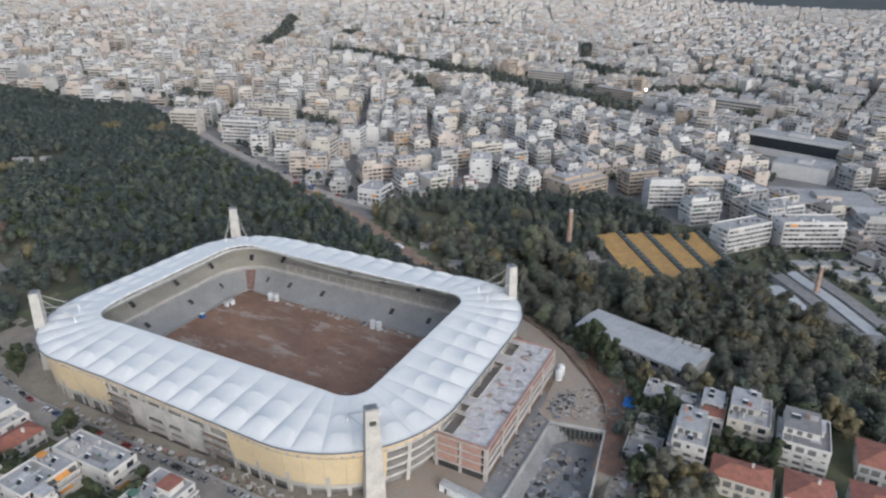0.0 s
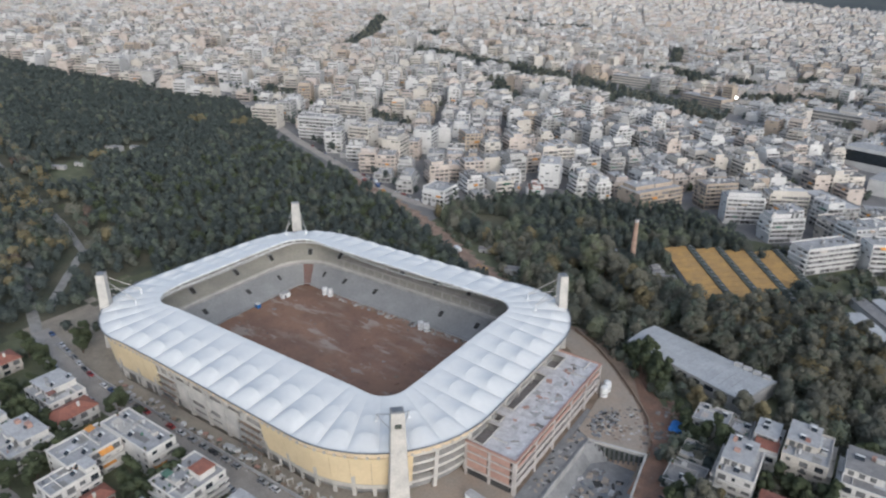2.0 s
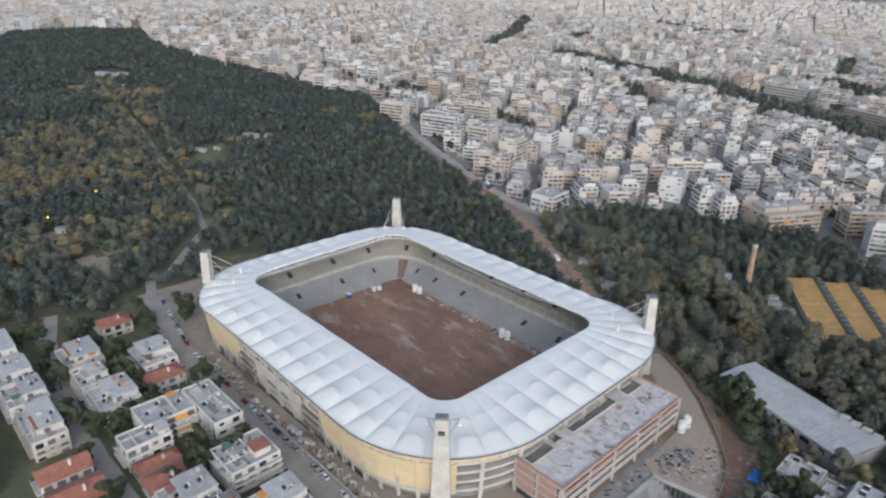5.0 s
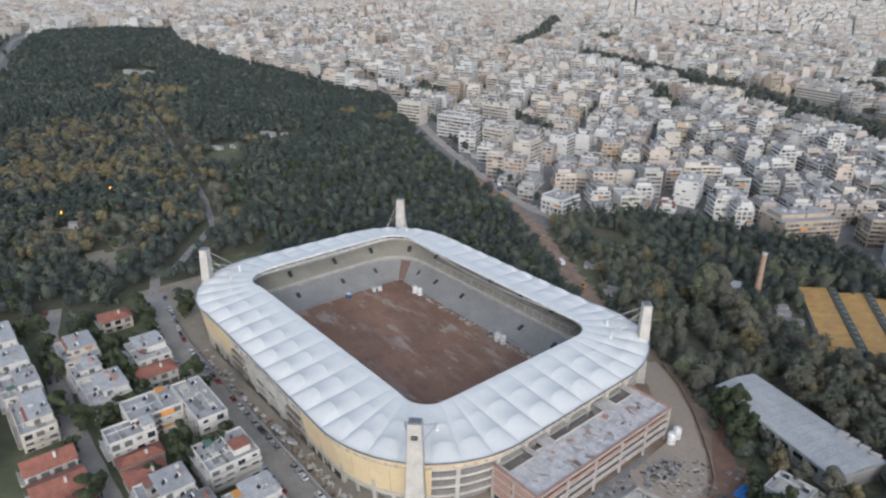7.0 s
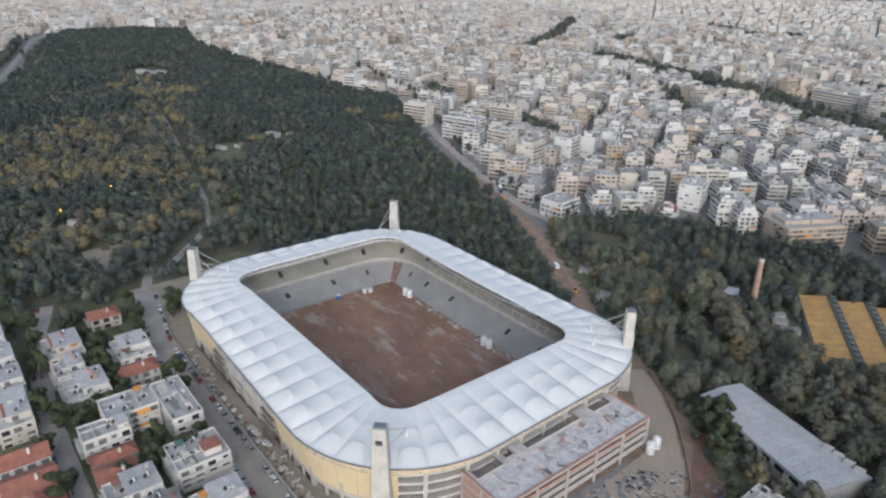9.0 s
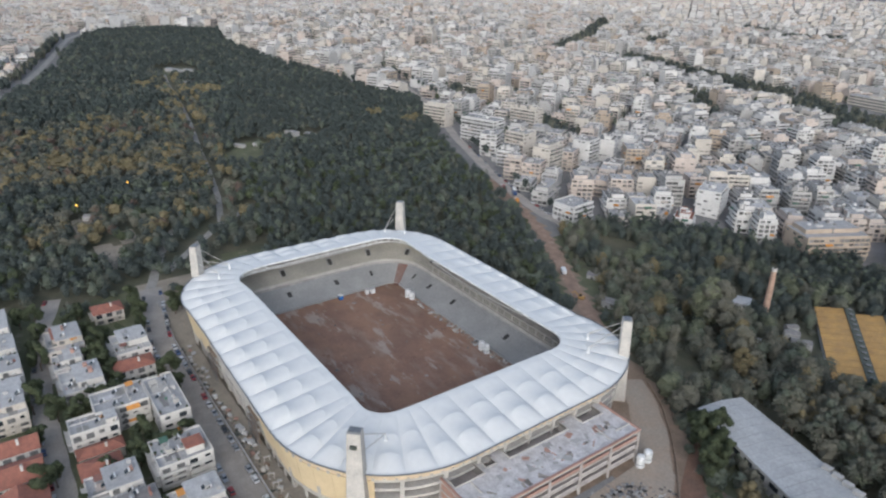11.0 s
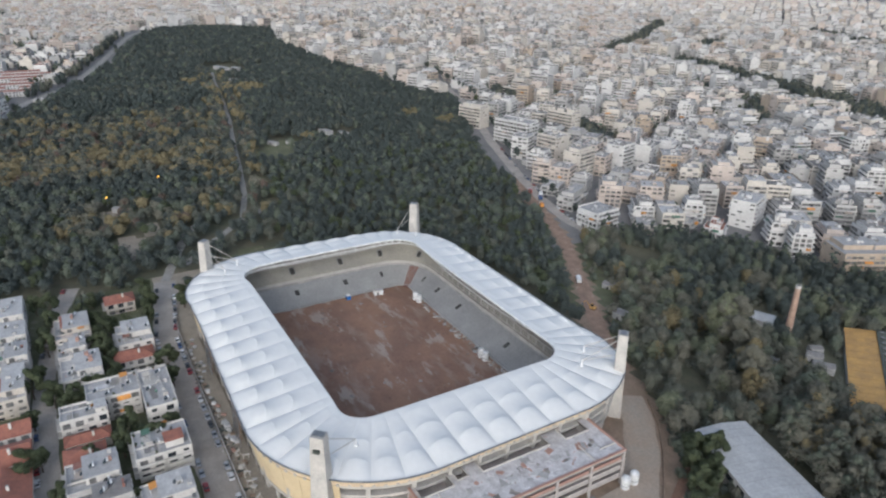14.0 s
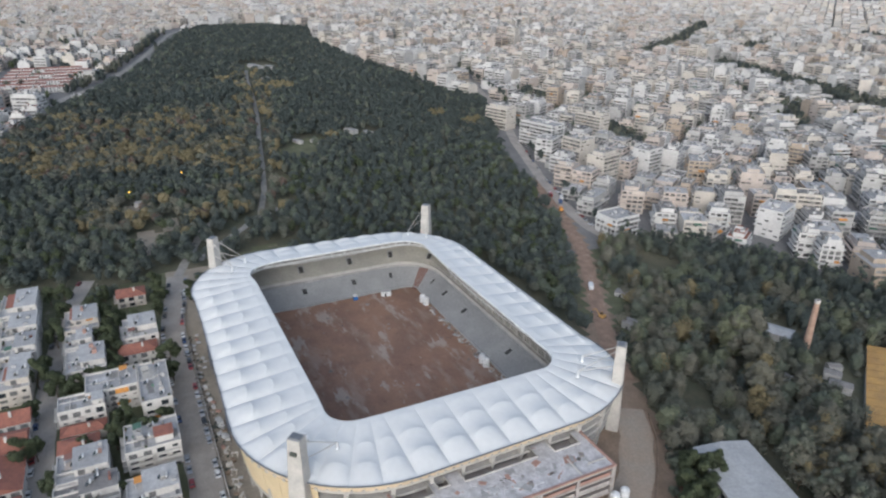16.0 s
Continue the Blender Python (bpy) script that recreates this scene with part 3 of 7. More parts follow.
def build_roof():
    roof = part("roof", Mesh(), stadium, "white tensioned membrane roof in bulging bays")
    sheet = Mesh()
    sheet.smooth = False
    # fascia under the outer lip and ring beam under the inner edge
    us = [k / 3 for k in range(NB * 3)]
    sheet.grid([[ring3(u, R_OUT, 20.5) for u in us], [ring3(u, R_OUT + 0.35, 20.45) for u in us], [ring3(u, R_OUT + 0.35, 20.15) for u in us],
                [ring3(u, R_OUT - 1.2, 20.0) for u in us]], "steel_grey", True)
    part("gutter", sheet, roof, "dark metal gutter along the roof edge")
    beam = Mesh()
    beam.grid([[ring3(u, R_IN + inner_gap(u) + e, z) for u in us] for e, z in ((0, 23.02), (-0.25, 22.8), (-0.2, 22.2), (1.2, 21.9), (1.2, 22.4))], "steel_white", True)
    part("ring_beam", beam, roof, "pale steel beam along the inner roof edge")
    lining = Mesh()
    lining.grid([[ring3(u, R_IN + inner_gap(u) + 1.0, 22.0) for u in us], [ring3(u, 16, 20.6) for u in us], [ring3(u, 26, 19.6) for u in us], [ring3(u, 32, 19.2) for u in us]], "stand_upper", True)
    part("lining", lining, roof, "beige underside of the roof")
    truss = Mesh()
    for k in range(NB):
        for s in (0, 1):
            truss.tube(ring3(k, R_IN + 1 + s * 12, 21.6 - s * 1.4), ring3(k, R_IN + 13 + s * 13, 20.2 - s * 1.0), 0.22, 0.22, "steel_white", 5)
    for k in range(NB * 2):
        truss.tube(ring3(k / 2, 7, 20.3), ring3((k + 1) / 2, 7, 20.3), 0.3, 0.3, "steel_white", 5)
        truss.tube(ring3(k / 2, 7, 20.3), ring3((k + 0.5) / 2, 5 + inner_gap((k + 0.5) / 2), 22.3), 0.12, 0.12, "steel_white", 4)
    part("truss", truss, roof, "pale steel trusses under the roof")
    cable = Mesh()
    for u0, n in ((0, 9), (14, 5), (24, 9), (33, 15)):
        for k in range(n * 2):
            a, b = [(ring3(u0 + q / 2, 4.4 + inner_gap(u0 + q / 2), 22.0 - 2.6 * math.sin(math.pi * q / (2 * n)))) for q in (k, k + 1)]
            cable.tube(a, b, 0.17, 0.17, "steel_white", 5)
            cable.tube(a, ring3(u0 + k / 2, 4.6 + inner_gap(u0 + k / 2), 22.2), 0.07, 0.07, "steel_white", 4)
    part("ring_cable", cable, roof, "pale cable hung under the inner roof edge", "stuff")
    for u0, u1, swell in roof_bays():
        for v0, v1 in PANELS:
            p = Mesh()
            p.smooth = True
            n, m = 12, 4 if v1 - v0 < 0.2 else 10
            rows = []
            for j in range(m + 1):
                v = v0 + (v1 - v0) * j / m
                row = []
                for i in range(n + 1):
                    u = u0 + (u1 - u0) * i / n
                    # the arches bow towards the pitch in the middle of each bay
                    bowed = v - 0.055 * (1 - (2 * i / n - 1) ** 2) * math.sin(math.pi * v) ** 0.7
                    row.append(ring3(u, R_IN + inner_gap(u) * (1 - bowed) + (R_OUT - R_IN) * bowed, roof_height(i / n, v, swell) + 0.02))
                rows.append(row)
            p.grid(rows, "membrane")
            part("roof_panel", p, roof)


def build_bowl():
    us = [k / 3 for k in range(NB * 3)]
    field = Mesh()
    n = 56
    rows = []
    for j in range(n + 1):
        row = []
        for i in range(81):
            x, y = CX - HX - 1 + (2 * HX + 2) * i / 80, -HY - 1 + (2 * HY + 2) * j / n
            row.append((x, y, -2.6 + 0.35 * noise.noise((x * 0.12, y * 0.12, 0)) + 0.12 * noise.noise((x * 0.5, y * 0.5, 3))))
        rows.append(row)
    field.grid(rows, "soil")
    field.smooth = True
    single("pitch", field, "bare red-brown soil of the unfinished pitch with grey dust patches", "pitch", kind="structure")

    low = Mesh()
    rows = [[ring3(u, 0.0, -3.4) for u in us], [ring3(u, 0.0, -1.5) for u in us], [ring3(u, 1.2, -1.5) for u in us]]
    d, z = 1.2, -1.5
    for k in range(15):
        z += 0.42
        rows.append([ring3(u, d, z) for u in us])
        d += 0.78
        rows.append([ring3(u, d, z) for u in us])
    low.grid(rows, "stand", True)
    part("lower_stand", low, stadium, "grey bare concrete lower terraces")
    wall = Mesh()
    wall.grid([[ring3(u, d, z) for u in us], [ring3(u, d + 0.1, z + 1.7) for u in us]], "concrete", True)
    wall.grid([[ring3(u, d + 0.1, z + 1.7) for u in us], [ring3(u, d - 0.7, z + 1.7) for u in us],
               [ring3(u, d - 0.7, z + 3.1) for u in us], [ring3(u, d - 0.45, z + 3.1) for u in us], [ring3(u, d - 0.45, z + 2.4) for u in us], [ring3(u, d + 1.6, z + 2.4) for u in us]], "concrete_light", True)
    part("stand_wall", wall, stadium, "grey concrete wall between the two tiers")
    up = Mesh()
    d, z = d + 1.6, z + 2.4
    rows = [[ring3(u, d, z) for u in us]]
    for k in range(20):
        z += 0.5
        rows.append([ring3(u, d, z) for u in us])
        d += 0.8
        rows.append([ring3(u, d, z) for u in us])
    rows.append([ring3(u, d + 0.2, 20.0) for u in us])
    up.grid(rows, "stand_upper", True)
    part("upper_stand", up, stadium, "beige-grey bare concrete upper terraces")

    # stair openings in the terraces: near-black wedges stand in for the shade inside
    def vomitory(u, d, z, key, h=1.0):
        g = Mesh()
        n = 2.8
        slope = 0.54 if d < 12 else 0.62
        w = 0.125

        def wedge(u0, u1, d0, d1, low, high, mat):
            a = [(u0, d0), (u1, d0), (u1, d1), (u0, d1)]
            g.hexa([(*ring(p, q), z + (q - d) * slope + low) for p, q in a], [(*ring(p, q), z + (q - d) * slope + high) for p, q in a], mat, bottom=False)

        wedge(u - w, u + w, d, d + n, -0.8, 0.5, "dark_and_shade")
        for s in (-1, 1):
            wedge(u + s * w - 0.022, u + s * w + 0.022, d - 0.2, d + n, -0.8, 0.6, "stand")
        wedge(u - w - 0.022, u + w + 0.022, d + n, d + n + 0.35, -0.8, 0.75 * h, "stand")
        part("stair_opening", g, stadium, "stair opening in the terrace, its shade painted near-black")

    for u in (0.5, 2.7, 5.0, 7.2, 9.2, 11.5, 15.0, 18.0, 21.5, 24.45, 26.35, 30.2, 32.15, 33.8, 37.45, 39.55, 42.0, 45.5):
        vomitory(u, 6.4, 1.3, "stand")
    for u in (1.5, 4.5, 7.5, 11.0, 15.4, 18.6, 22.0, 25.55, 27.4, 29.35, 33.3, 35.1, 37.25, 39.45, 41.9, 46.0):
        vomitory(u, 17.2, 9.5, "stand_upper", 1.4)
    # radial gangway seams in the terraces
    for k in range(0, NB):
        g = Mesh()
        g.tube(ring3(k, 1.2, -1.45), ring3(k, 12.8, 4.85), 0.12, 0.12, "concrete", 4)
        part("gangway", g, stadium)
    # earth ramp through the corner of the lower terraces
    ramp = Mesh()
    rows = []
    for j in range(10):
        d = -2 + 15.5 * j / 9
        rows.append([ring3(34.85 + 0.13 * i, d, max(-2.45, -2.0 + 0.54 * (d - 0.6)) + 0.5) for i in range(6)])
    ramp.grid(rows, "ramp_earth")
    part("earth_ramp", ramp, stadium, "red earth ramp cut through the corner terraces")
    # posts and rails of the boxes on the long side away from the street
    for k in range(18):
        g = Mesh()
        u = 24.2 + k * 0.5
        x, y = ring(u, 14.2)
        g.box(x - 0.25, y - 0.25, 6.5, x + 0.25, y + 0.25, 10.6, "concrete_light")
        part("post", g, stadium)
    box_slab = Mesh()
    edge = [24 + k / 3 for k in range(28)]
    box_slab.grid([[ring3(u, 18, 10.5) for u in edge], [ring3(u, 13.8, 10.5) for u in edge], [ring3(u, 13.8, 10.9) for u in edge], [ring3(u, 18, 10.9) for u in edge]], "concrete_light")
    part("box_slab", box_slab, stadium, "pale concrete slab over the boxes")


def build_facade():
    def panel_bay(u0, u1, key, z0, z1, d0, d1, name, label=""):
        g = Mesh()
        n = max(2, int((u1 - u0) * 6))
        lo = [ring3(u0 + (u1 - u0) * i / n, d0, z0) for i in range(n + 1)]
        hi = [ring3(u0 + (u1 - u0) * i / n, d1, z1) for i in range(n + 1)]
        lo2 = [ring3(u0 + (u1 - u0) * i / n, d0 - 0.5, z0) for i in range(n + 1)]
        hi2 = [ring3(u0 + (u1 - u0) * i / n, d1 - 0.5, z1) for i in range(n + 1)]
        g.grid([lo2, lo, hi, hi2], key)
        g.face([lo2[0], lo[0], hi[0], hi2[0]], key)
        g.face([lo2[-1], lo[-1], hi[-1], hi2[-1]], key)
        return part(name, g, stadium, label)

    us = [k / 4 for k in range(NB * 4)]
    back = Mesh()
    # near-black upper wall: the shade inside the frame is put into its colour
    back.grid([[ring3(u, 27.0, 4.8) for u in us], [ring3(u, 27.0, 16.0) for u in us]], "dark_and_shade", True)
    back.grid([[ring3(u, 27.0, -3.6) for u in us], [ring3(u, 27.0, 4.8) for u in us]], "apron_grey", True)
    part("inner_wall", back, stadium, "inner wall behind the open frame, upper part painted shade-dark")
    band = Mesh()
    band.grid([[ring3(u, 29.5, 17.2) for u in us], [ring3(u, 31.9, 17.2) for u in us], [ring3(u, 32.4, 20.1) for u in us], [ring3(u, 31.6, 20.1) for u in us]], "band", True)
    part("top_band", band, stadium, "beige band under the roof edge")
    for k in range(NB * 4):
        g = Mesh()
        u = (k + 0.5) / 4
        x, y = ring(u, 32.15)
        nx, ny = ring(u, 33.15)
        a = math.atan2(ny - y, nx - x)
        for zz in (17.6,):
            c, s = math.cos(a), math.sin(a)
            loop = [(x + c * p - s * q, y + s * p + c * q) for p, q in ((-0.35, -0.45), (0.25, -0.45), (0.25, 0.45), (-0.35, 0.45))]
            g.hexa([(px, py, zz - 0.5) for px, py in loop], [(px, py, zz + 0.3) for px, py in loop], "concrete_light")
        part("bracket", g, stadium)
    # floor slabs and columns of the open frame
    for zz in (4.6, 8.6, 12.6, 16.4):
        g = Mesh()
        dz = (16.4 - zz) * 0.14
        g.grid([[ring3(u, 27.0, zz - 0.5) for u in us], [ring3(u, 31.4 - dz, zz - 0.5) for u in us], [ring3(u, 31.4 - dz, zz + 0.45) for u in us], [ring3(u, 27.0, zz + 0.45) for u in us]], "concrete_light", True)
        part("floor_slab", g, stadium, "pale concrete floor slab")
    for k in range(NB):
        g = Mesh()
        w = 0.05
        a0 = [ring(k + 0.5 - w, 28.0), ring(k + 0.5 - w, 29.4), ring(k + 0.5 + w, 29.4), ring(k + 0.5 + w, 28.0)]
        a1 = [ring(k + 0.5 - w, 29.0), ring(k + 0.5 - w, 31.4), ring(k + 0.5 + w, 31.4), ring(k + 0.5 + w, 29.0)]
        g.hexa([(x, y, -1.6) for x, y in a0], [(x, y, 17.3) for x, y in a1], "concrete_light")
        part("column", g, stadium)
    # yellow cladding on both ends of the street side and round the far end
    for u0, u1 in ((7.45, 11.4), (11.6, 11.9), (32.6, 46.4), (46.6, 49.85)):
        u = u0
        while u < u1 - 0.01:
            e = min(u1, u + 0.5)
            panel_bay(u + 0.004, e - 0.004, "cladding", 5.2, 16.9, 29.9, 31.95, "cladding_panel")
            panel_bay(u, e, "concrete_light", 3.3, 5.15, 29.6, 29.95, "base_beam")
            panel_bay(u, u + 0.1, "concrete_light", -1.6, 3.3, 29.2, 29.6, "base_pier")
            u = e
    # middle of the street side: wall panels with window slots
    for u0, u1, z0, z1 in ((2.9, 6.2, 9.2, 14.2), (2.9, 3.7, 0.5, 9.2), (5.2, 6.2, 0.5, 9.2), (3.7, 5.2, 7.9, 9.2), (3.7, 5.2, 4.7, 6.0), (3.7, 5.2, 0.5, 2.6), (4.35, 4.6, 0.5, 9.2)):
        panel_bay(u0, u1, "concrete_light", z0, z1, 31.4 - (17 - z0) * 0.14, 31.4 - (17 - z1) * 0.14, "wall_panel")
    for k in range(6):
        panel_bay(2.0 + k * 0.92, 2.12 + k * 0.92, "concrete_light", 13.6, 17.3, 31.2, 31.9, "mullion")
    # scaffolding bays beside the cladding
    for u0 in (1.95, 6.45):
        for r in range(4):
            for c in range(4):
                g = Mesh()
                a, b = ring(u0 + c * 0.24, 32.4), ring(u0 + (c + 1) * 0.24, 32.4)
                z0 = -0.5 + r * 3.2
                g.tube((*a, z0), (*a, z0 + 3.2), 0.09, 0.09, "steel_grey", 4)
                g.tube((*b, z0), (*b, z0 + 3.2), 0.09, 0.09, "steel_grey", 4)
                g.tube((*a, z0 + 3.1), (*b, z0 + 3.1), 0.09, 0.09, "steel_grey", 4)
                g.tube((*a, z0 + 0.2), (*b, z0 + 3.0), 0.06, 0.06, "steel_grey", 4)
                p, q = ring(u0 + c * 0.24, 31.2), ring(u0 + (c + 1) * 0.24, 31.2)
                g.hexa([(*a, z0 + 3.0), (*b, z0 + 3.0), (*q, z0 + 3.0), (*p, z0 + 3.0)], [(*a, z0 + 3.1), (*b, z0 + 3.1), (*q, z0 + 3.1), (*p, z0 + 3.1)], "dust")
                part("scaffold_bay", g, stadium)


def build_mast(x, y, z, sx, sy):
    """Tapered concrete pylon with a pair of stays down to the roof; sx, sy point outward."""
    mast = part("mast", Mesh(), stadium, "tall tapered concrete corner mast with steel stays")
    mast.data.clear_geometry()
    o = Vector((sx, sy, 0)).normalized()
    t = Vector((-o.y, o.x, 0))
    g = Mesh()
    rows = []
    for k in range(9):
        f = k / 8
        zz = -1.5 + (z + 1.5) * f
        hw, hd = 3.5 - 1.4 * f, 2.4 - 0.6 * f
        c = Vector((x, y, zz)) + o * (0.5 - 0.5 * f)
        rows.append([tuple(c + t * a * hw + o * b * hd) for a, b in ((-1, -0.92), (-0.94, -1), (0.94, -1), (1, -0.92), (1, 0.92), (0.94, 1), (-0.94, 1), (-1, 0.92))])
    g.grid(rows, "concrete_light", True)
    g.face(list(rows[-1]), "concrete")
    part("shaft", g, mast)
    cap = Mesh()
    c = Vector((x, y, z))
    loop = [c + t * a * 1.7 + o * b * 1.1 for a, b in ((-1, -1), (1, -1), (1, 1), (-1, 1))]
    cap.hexa([tuple(p) for p in loop], [tuple(p + Vector((0, 0, 0.35))) for p in loop], "steel_grey")
    part("cap", cap, mast, "grey metal cap")
    slot = Mesh()
    c = Vector((x, y, z - 5)) + o * 2.25
    loop = [c + t * a * 1.0 + o * b * 0.4 for a, b in ((-1, -1), (1, -1), (1, 1), (-1, 1))]
    slot.hexa([tuple(p) for p in loop], [tuple(p + Vector((0, 0, 1.1))) for p in loop], "moss")
    part("recess", slot, mast, "small greenish recess")
    for s in (-1, 1):
        foot = Vector((x, y, 24.6)) - o * 13.8 + t * s * 5.4
        for p in (Vector((x, y, z - 2.4)) - o * 1.6 + t * s * 1.6, Vector((x, y, z - 8.5)) - o * 1.8 + t * s * 1.9):
            g = Mesh()
            g.tube(tuple(p), tuple(foot), 0.15, 0.15, "concrete_light", 6)
            part("stay", g, mast)
        g = Mesh()
        g.tube(tuple(foot - Vector((0, 0, 2.2))), tuple(foot + Vector((0, 0, 0.2))), 0.3, 0.25, "steel_white", 8)
        g.tube(tuple(foot - Vector((0, 0, 2.4))), tuple(foot - Vector((0, 0, 1.5))), 0.75, 0.4, "steel_white", 10)
        part("anchor", g, mast, "white stay foot on the roof")


build_roof()
build_bowl()
build_facade()
for mx, my, mz, sx, sy in ((83.6, -59.6, 35.6, 1, -1), (83.0, 59.2, 35.6, 1, 1), (-83.2, 58.8, 35.8, -1, 1), (-81.8, -57.6, 35.6, -1, -1)):
    build_mast(mx, my, mz, sx, sy)


# ---------------------------------------------------------------- brick annex on the end of the stadium
def build_annex():
    ax = thing("annex", "unfinished brick and concrete annex with flat cluttered roof beside the stadium", "building")
    x0, x1, y0, y1, top = 93.5, 113.2, -36.3, 34.6, 13.4
    floors = (-1.5, 3.6, 7.2, 10.4, 13.4)
    for k, (z0, z1) in enumerate(zip(floors, floors[1:])):
        slab = Mesh()
        slab.box(x0, y0 - 0.15, z1 - 0.75, x1 + 0.15, y1 + 0.15, z1 - 0.1, "brick_frame")
        if k < 3:
            part("floor_slab", slab, ax, "rendered concrete floor band")
        n = 2
        for i in range(n):
            a, b = x0 + 1.2 + (x1 - x0 - 2.4) * i / n, x0 + 1.2 + (x1 - x0 - 2.4) * (i + 1) / n - 1.0
            for y in (y0, y1):
                if z0 > 0:
                    g = Mesh()
                    g.box(a, y - 0.05, z0, b, y + 0.25, z1 - 0.75, "brick")
                    part("brick_panel", g, ax)
        n = 5
        for i in range(n):
            a = y0 + 1.0 + (y1 - y0 - 2.0) * i / n
            b = y0 + 1.0 + (y1 - y0 - 2.0) * (i + 1) / n - 0.9
            g = Mesh()
            if k >= 1:
                h = (z1 - 0.75 - z0) * (0.42 if k < 3 else 0.55)
                g.box(x1 - 0.3, a, z0, x1 + 0.05, b, z0 + h, "brick_frame" if k < 3 else "brick")
                part("brick_panel", g, ax)
    for i in range(6):
        y = y0 + 0.5 + (y1 - y0 - 1.0) * i / 5
        g = Mesh()
        g.box(x1 - 0.5, y - 0.45, -1.5, x1 + 0.12, y + 0.45, top - 0.1, "brick_frame")
        part("column", g, ax)
    for i in range(3):
        x = x0 + 0.7 + (x1 - x0 - 1.4) * i / 2
        for y in (y0, y1):
            g = Mesh()
            g.box(x - 0.5, y - 0.12, -1.5, x + 0.5, y + 0.4, top - 0.1, "brick_frame")
            part("column", g, ax)
    # near-black block stands in for the shaded interior behind the open floors
    core = Mesh()
    core.box(x0, y0 + 0.4, -1.5, x1 - 2.2, y1 - 0.4, top - 5.4, "dark_and_shade")
    part("core", core, ax, "interior as one block in painted shade")
    # roof slab with three sunken light wells along the stadium side
    wells = [(-34.5, -23.5, 93.6, 99.5), (-21, -17.5, 94, 98), (-12.0, 14.0, 93.6, 98.6), (21.0, 30.5, 93.6, 99.0)]
    roof = Mesh()
    roof.box(99.5, y0, top - 0.7, x1, y1, top, "brick_frame", "slab")
    ys = [y0] + [v for w in wells for v in w[:2]] + [y1]
    for a, b in zip(ys[::2], ys[1::2]):
        roof.box(x0, a, top - 0.7, 99.5, b, top, "brick_frame", "slab")
    for a, b, p, q in wells:
        if q < 99.5:
            roof.box(q, a, top - 0.7, 99.5, b, top, "brick_frame", "slab")
    part("roof", roof, ax, "dusty concrete roof slab with brick-red stains")
    for a, b, p, q in wells:
        g = Mesh()
        # short wells get a near-black floor, the shade down inside painted on
        g.box(p, a, top - 5.2, q, b, top - 5.0, "dark_and_shade" if b - a < 20 else "dust")
        g.box(q, a, top - 5.0, q + 0.35, b, top + 0.45, "concrete_light")
        g.box(p, a - 0.35, top - 5.0, q + 0.35, a, top + 0.45, "concrete_light")
        g.box(p, b, top - 5.0, q + 0.35, b + 0.35, top + 0.45, "concrete_light")
        part("light_well", g, ax, "sunken light well with plastered rim")
    for a in (y0, y1 - 0.35):
        g = Mesh()
        g.box(x0 + 0.3, a - 0.1, top, x1, a + 0.65, top + 0.5, "brick")
        part("parapet", g, ax)
    g = Mesh()
    g.box(x1 - 0.75, y0 + 0.66, top, x1 + 0.1, y1 - 0.46, top + 0.5, "brick")
    part("parapet", g, ax)
    for x, y, w, d in ((99.6, -29.5, 6.5, 0.4), (104, 22.0, 9.0, 0.3), (108.5, 27, 0.3, 8)):
        g = Mesh()
        g.box(x, y, top, x + w, y + d, top + 0.45, "concrete_light")
        part("kerb", g, ax)


build_annex()


def rubble_heap(name, label, cx, cy, rx, ry, z, count, seed, keys=("rubble",), size=(0.3, 1.2), kind="stuff", flat=1.0):
    rng = random.Random(seed)
    g = Mesh()
    for _ in range(count):
        a, r = rng.uniform(0, 6.283), math.sqrt(rng.random())
        x, y = cx + math.cos(a) * r * rx, cy + math.sin(a) * r * ry
        w, d, h = rng.uniform(*size), rng.uniform(*size), rng.uniform(size[0], size[1]) * 0.5 * flat
        c, s = math.cos(a * 3), math.sin(a * 3)
        loop = [(x + c * p - s * q, y + s * p + c * q) for p, q in ((-w, -d), (w, -d * 0.8), (w * 0.8, d), (-w * 0.7, d * 0.9))]
        g.hexa([(px, py, z - 0.1) for px, py in loop], [(x + (px - x) * 0.8, y + (py - y) * 0.8, z + h) for px, py in loop], rng.choice(keys), bottom=False)
    return single(name, g, label, "debris", kind=kind)

# ---------------------------------------------------------------- building site round the stadium
rubble_heap("rubble", "loose boards and packs of material on the annex roof", 106, 0, 5.5, 31, 13.4, 80, 1, ("rubble", "slab", "roof_white", "slab", "brick", "concrete"), (0.2, 2.2), flat=0.16)
rubble_heap("rubble", "stacks of building material by the retaining wall", 123, 17, 4.5, 10.5, 0.36, 110, 2, ("rubble", "dark_and_shade", "steel_grey", "concrete"), (0.25, 1.0))
rubble_heap("rubble", "formwork, beams and heaps on the excavation floor", 133, -25, 11, 25, -5.95, 150, 3, ("rubble", "dark_and_shade", "steel_grey", "gravel", "roof_white"), (0.4, 2.0), flat=0.6)
rubble_heap("rubble", "grey material heaps beside the annex", 117, -8, 3, 26, 0.14, 60, 4, ("rubble", "concrete", "dark_and_shade", "gravel"), (0.25, 1.0), flat=0.5)
rubble_heap("rubble", "red earth and stones along the fence", 141, 28, 5, 18, 0.1, 90, 5, ("red_soil", "rubble", "dust"), (0.5, 1.6), flat=0.5)
rubble_heap("rubble", "material strewn along the stadium's street side", 10, -76.5, 62, 2.6, 0.0, 220, 6, ("rubble", "dust", "site_dirt", "concrete_light", "concrete", "dark_and_shade", "moss", "moss"), (0.2, 0.9))
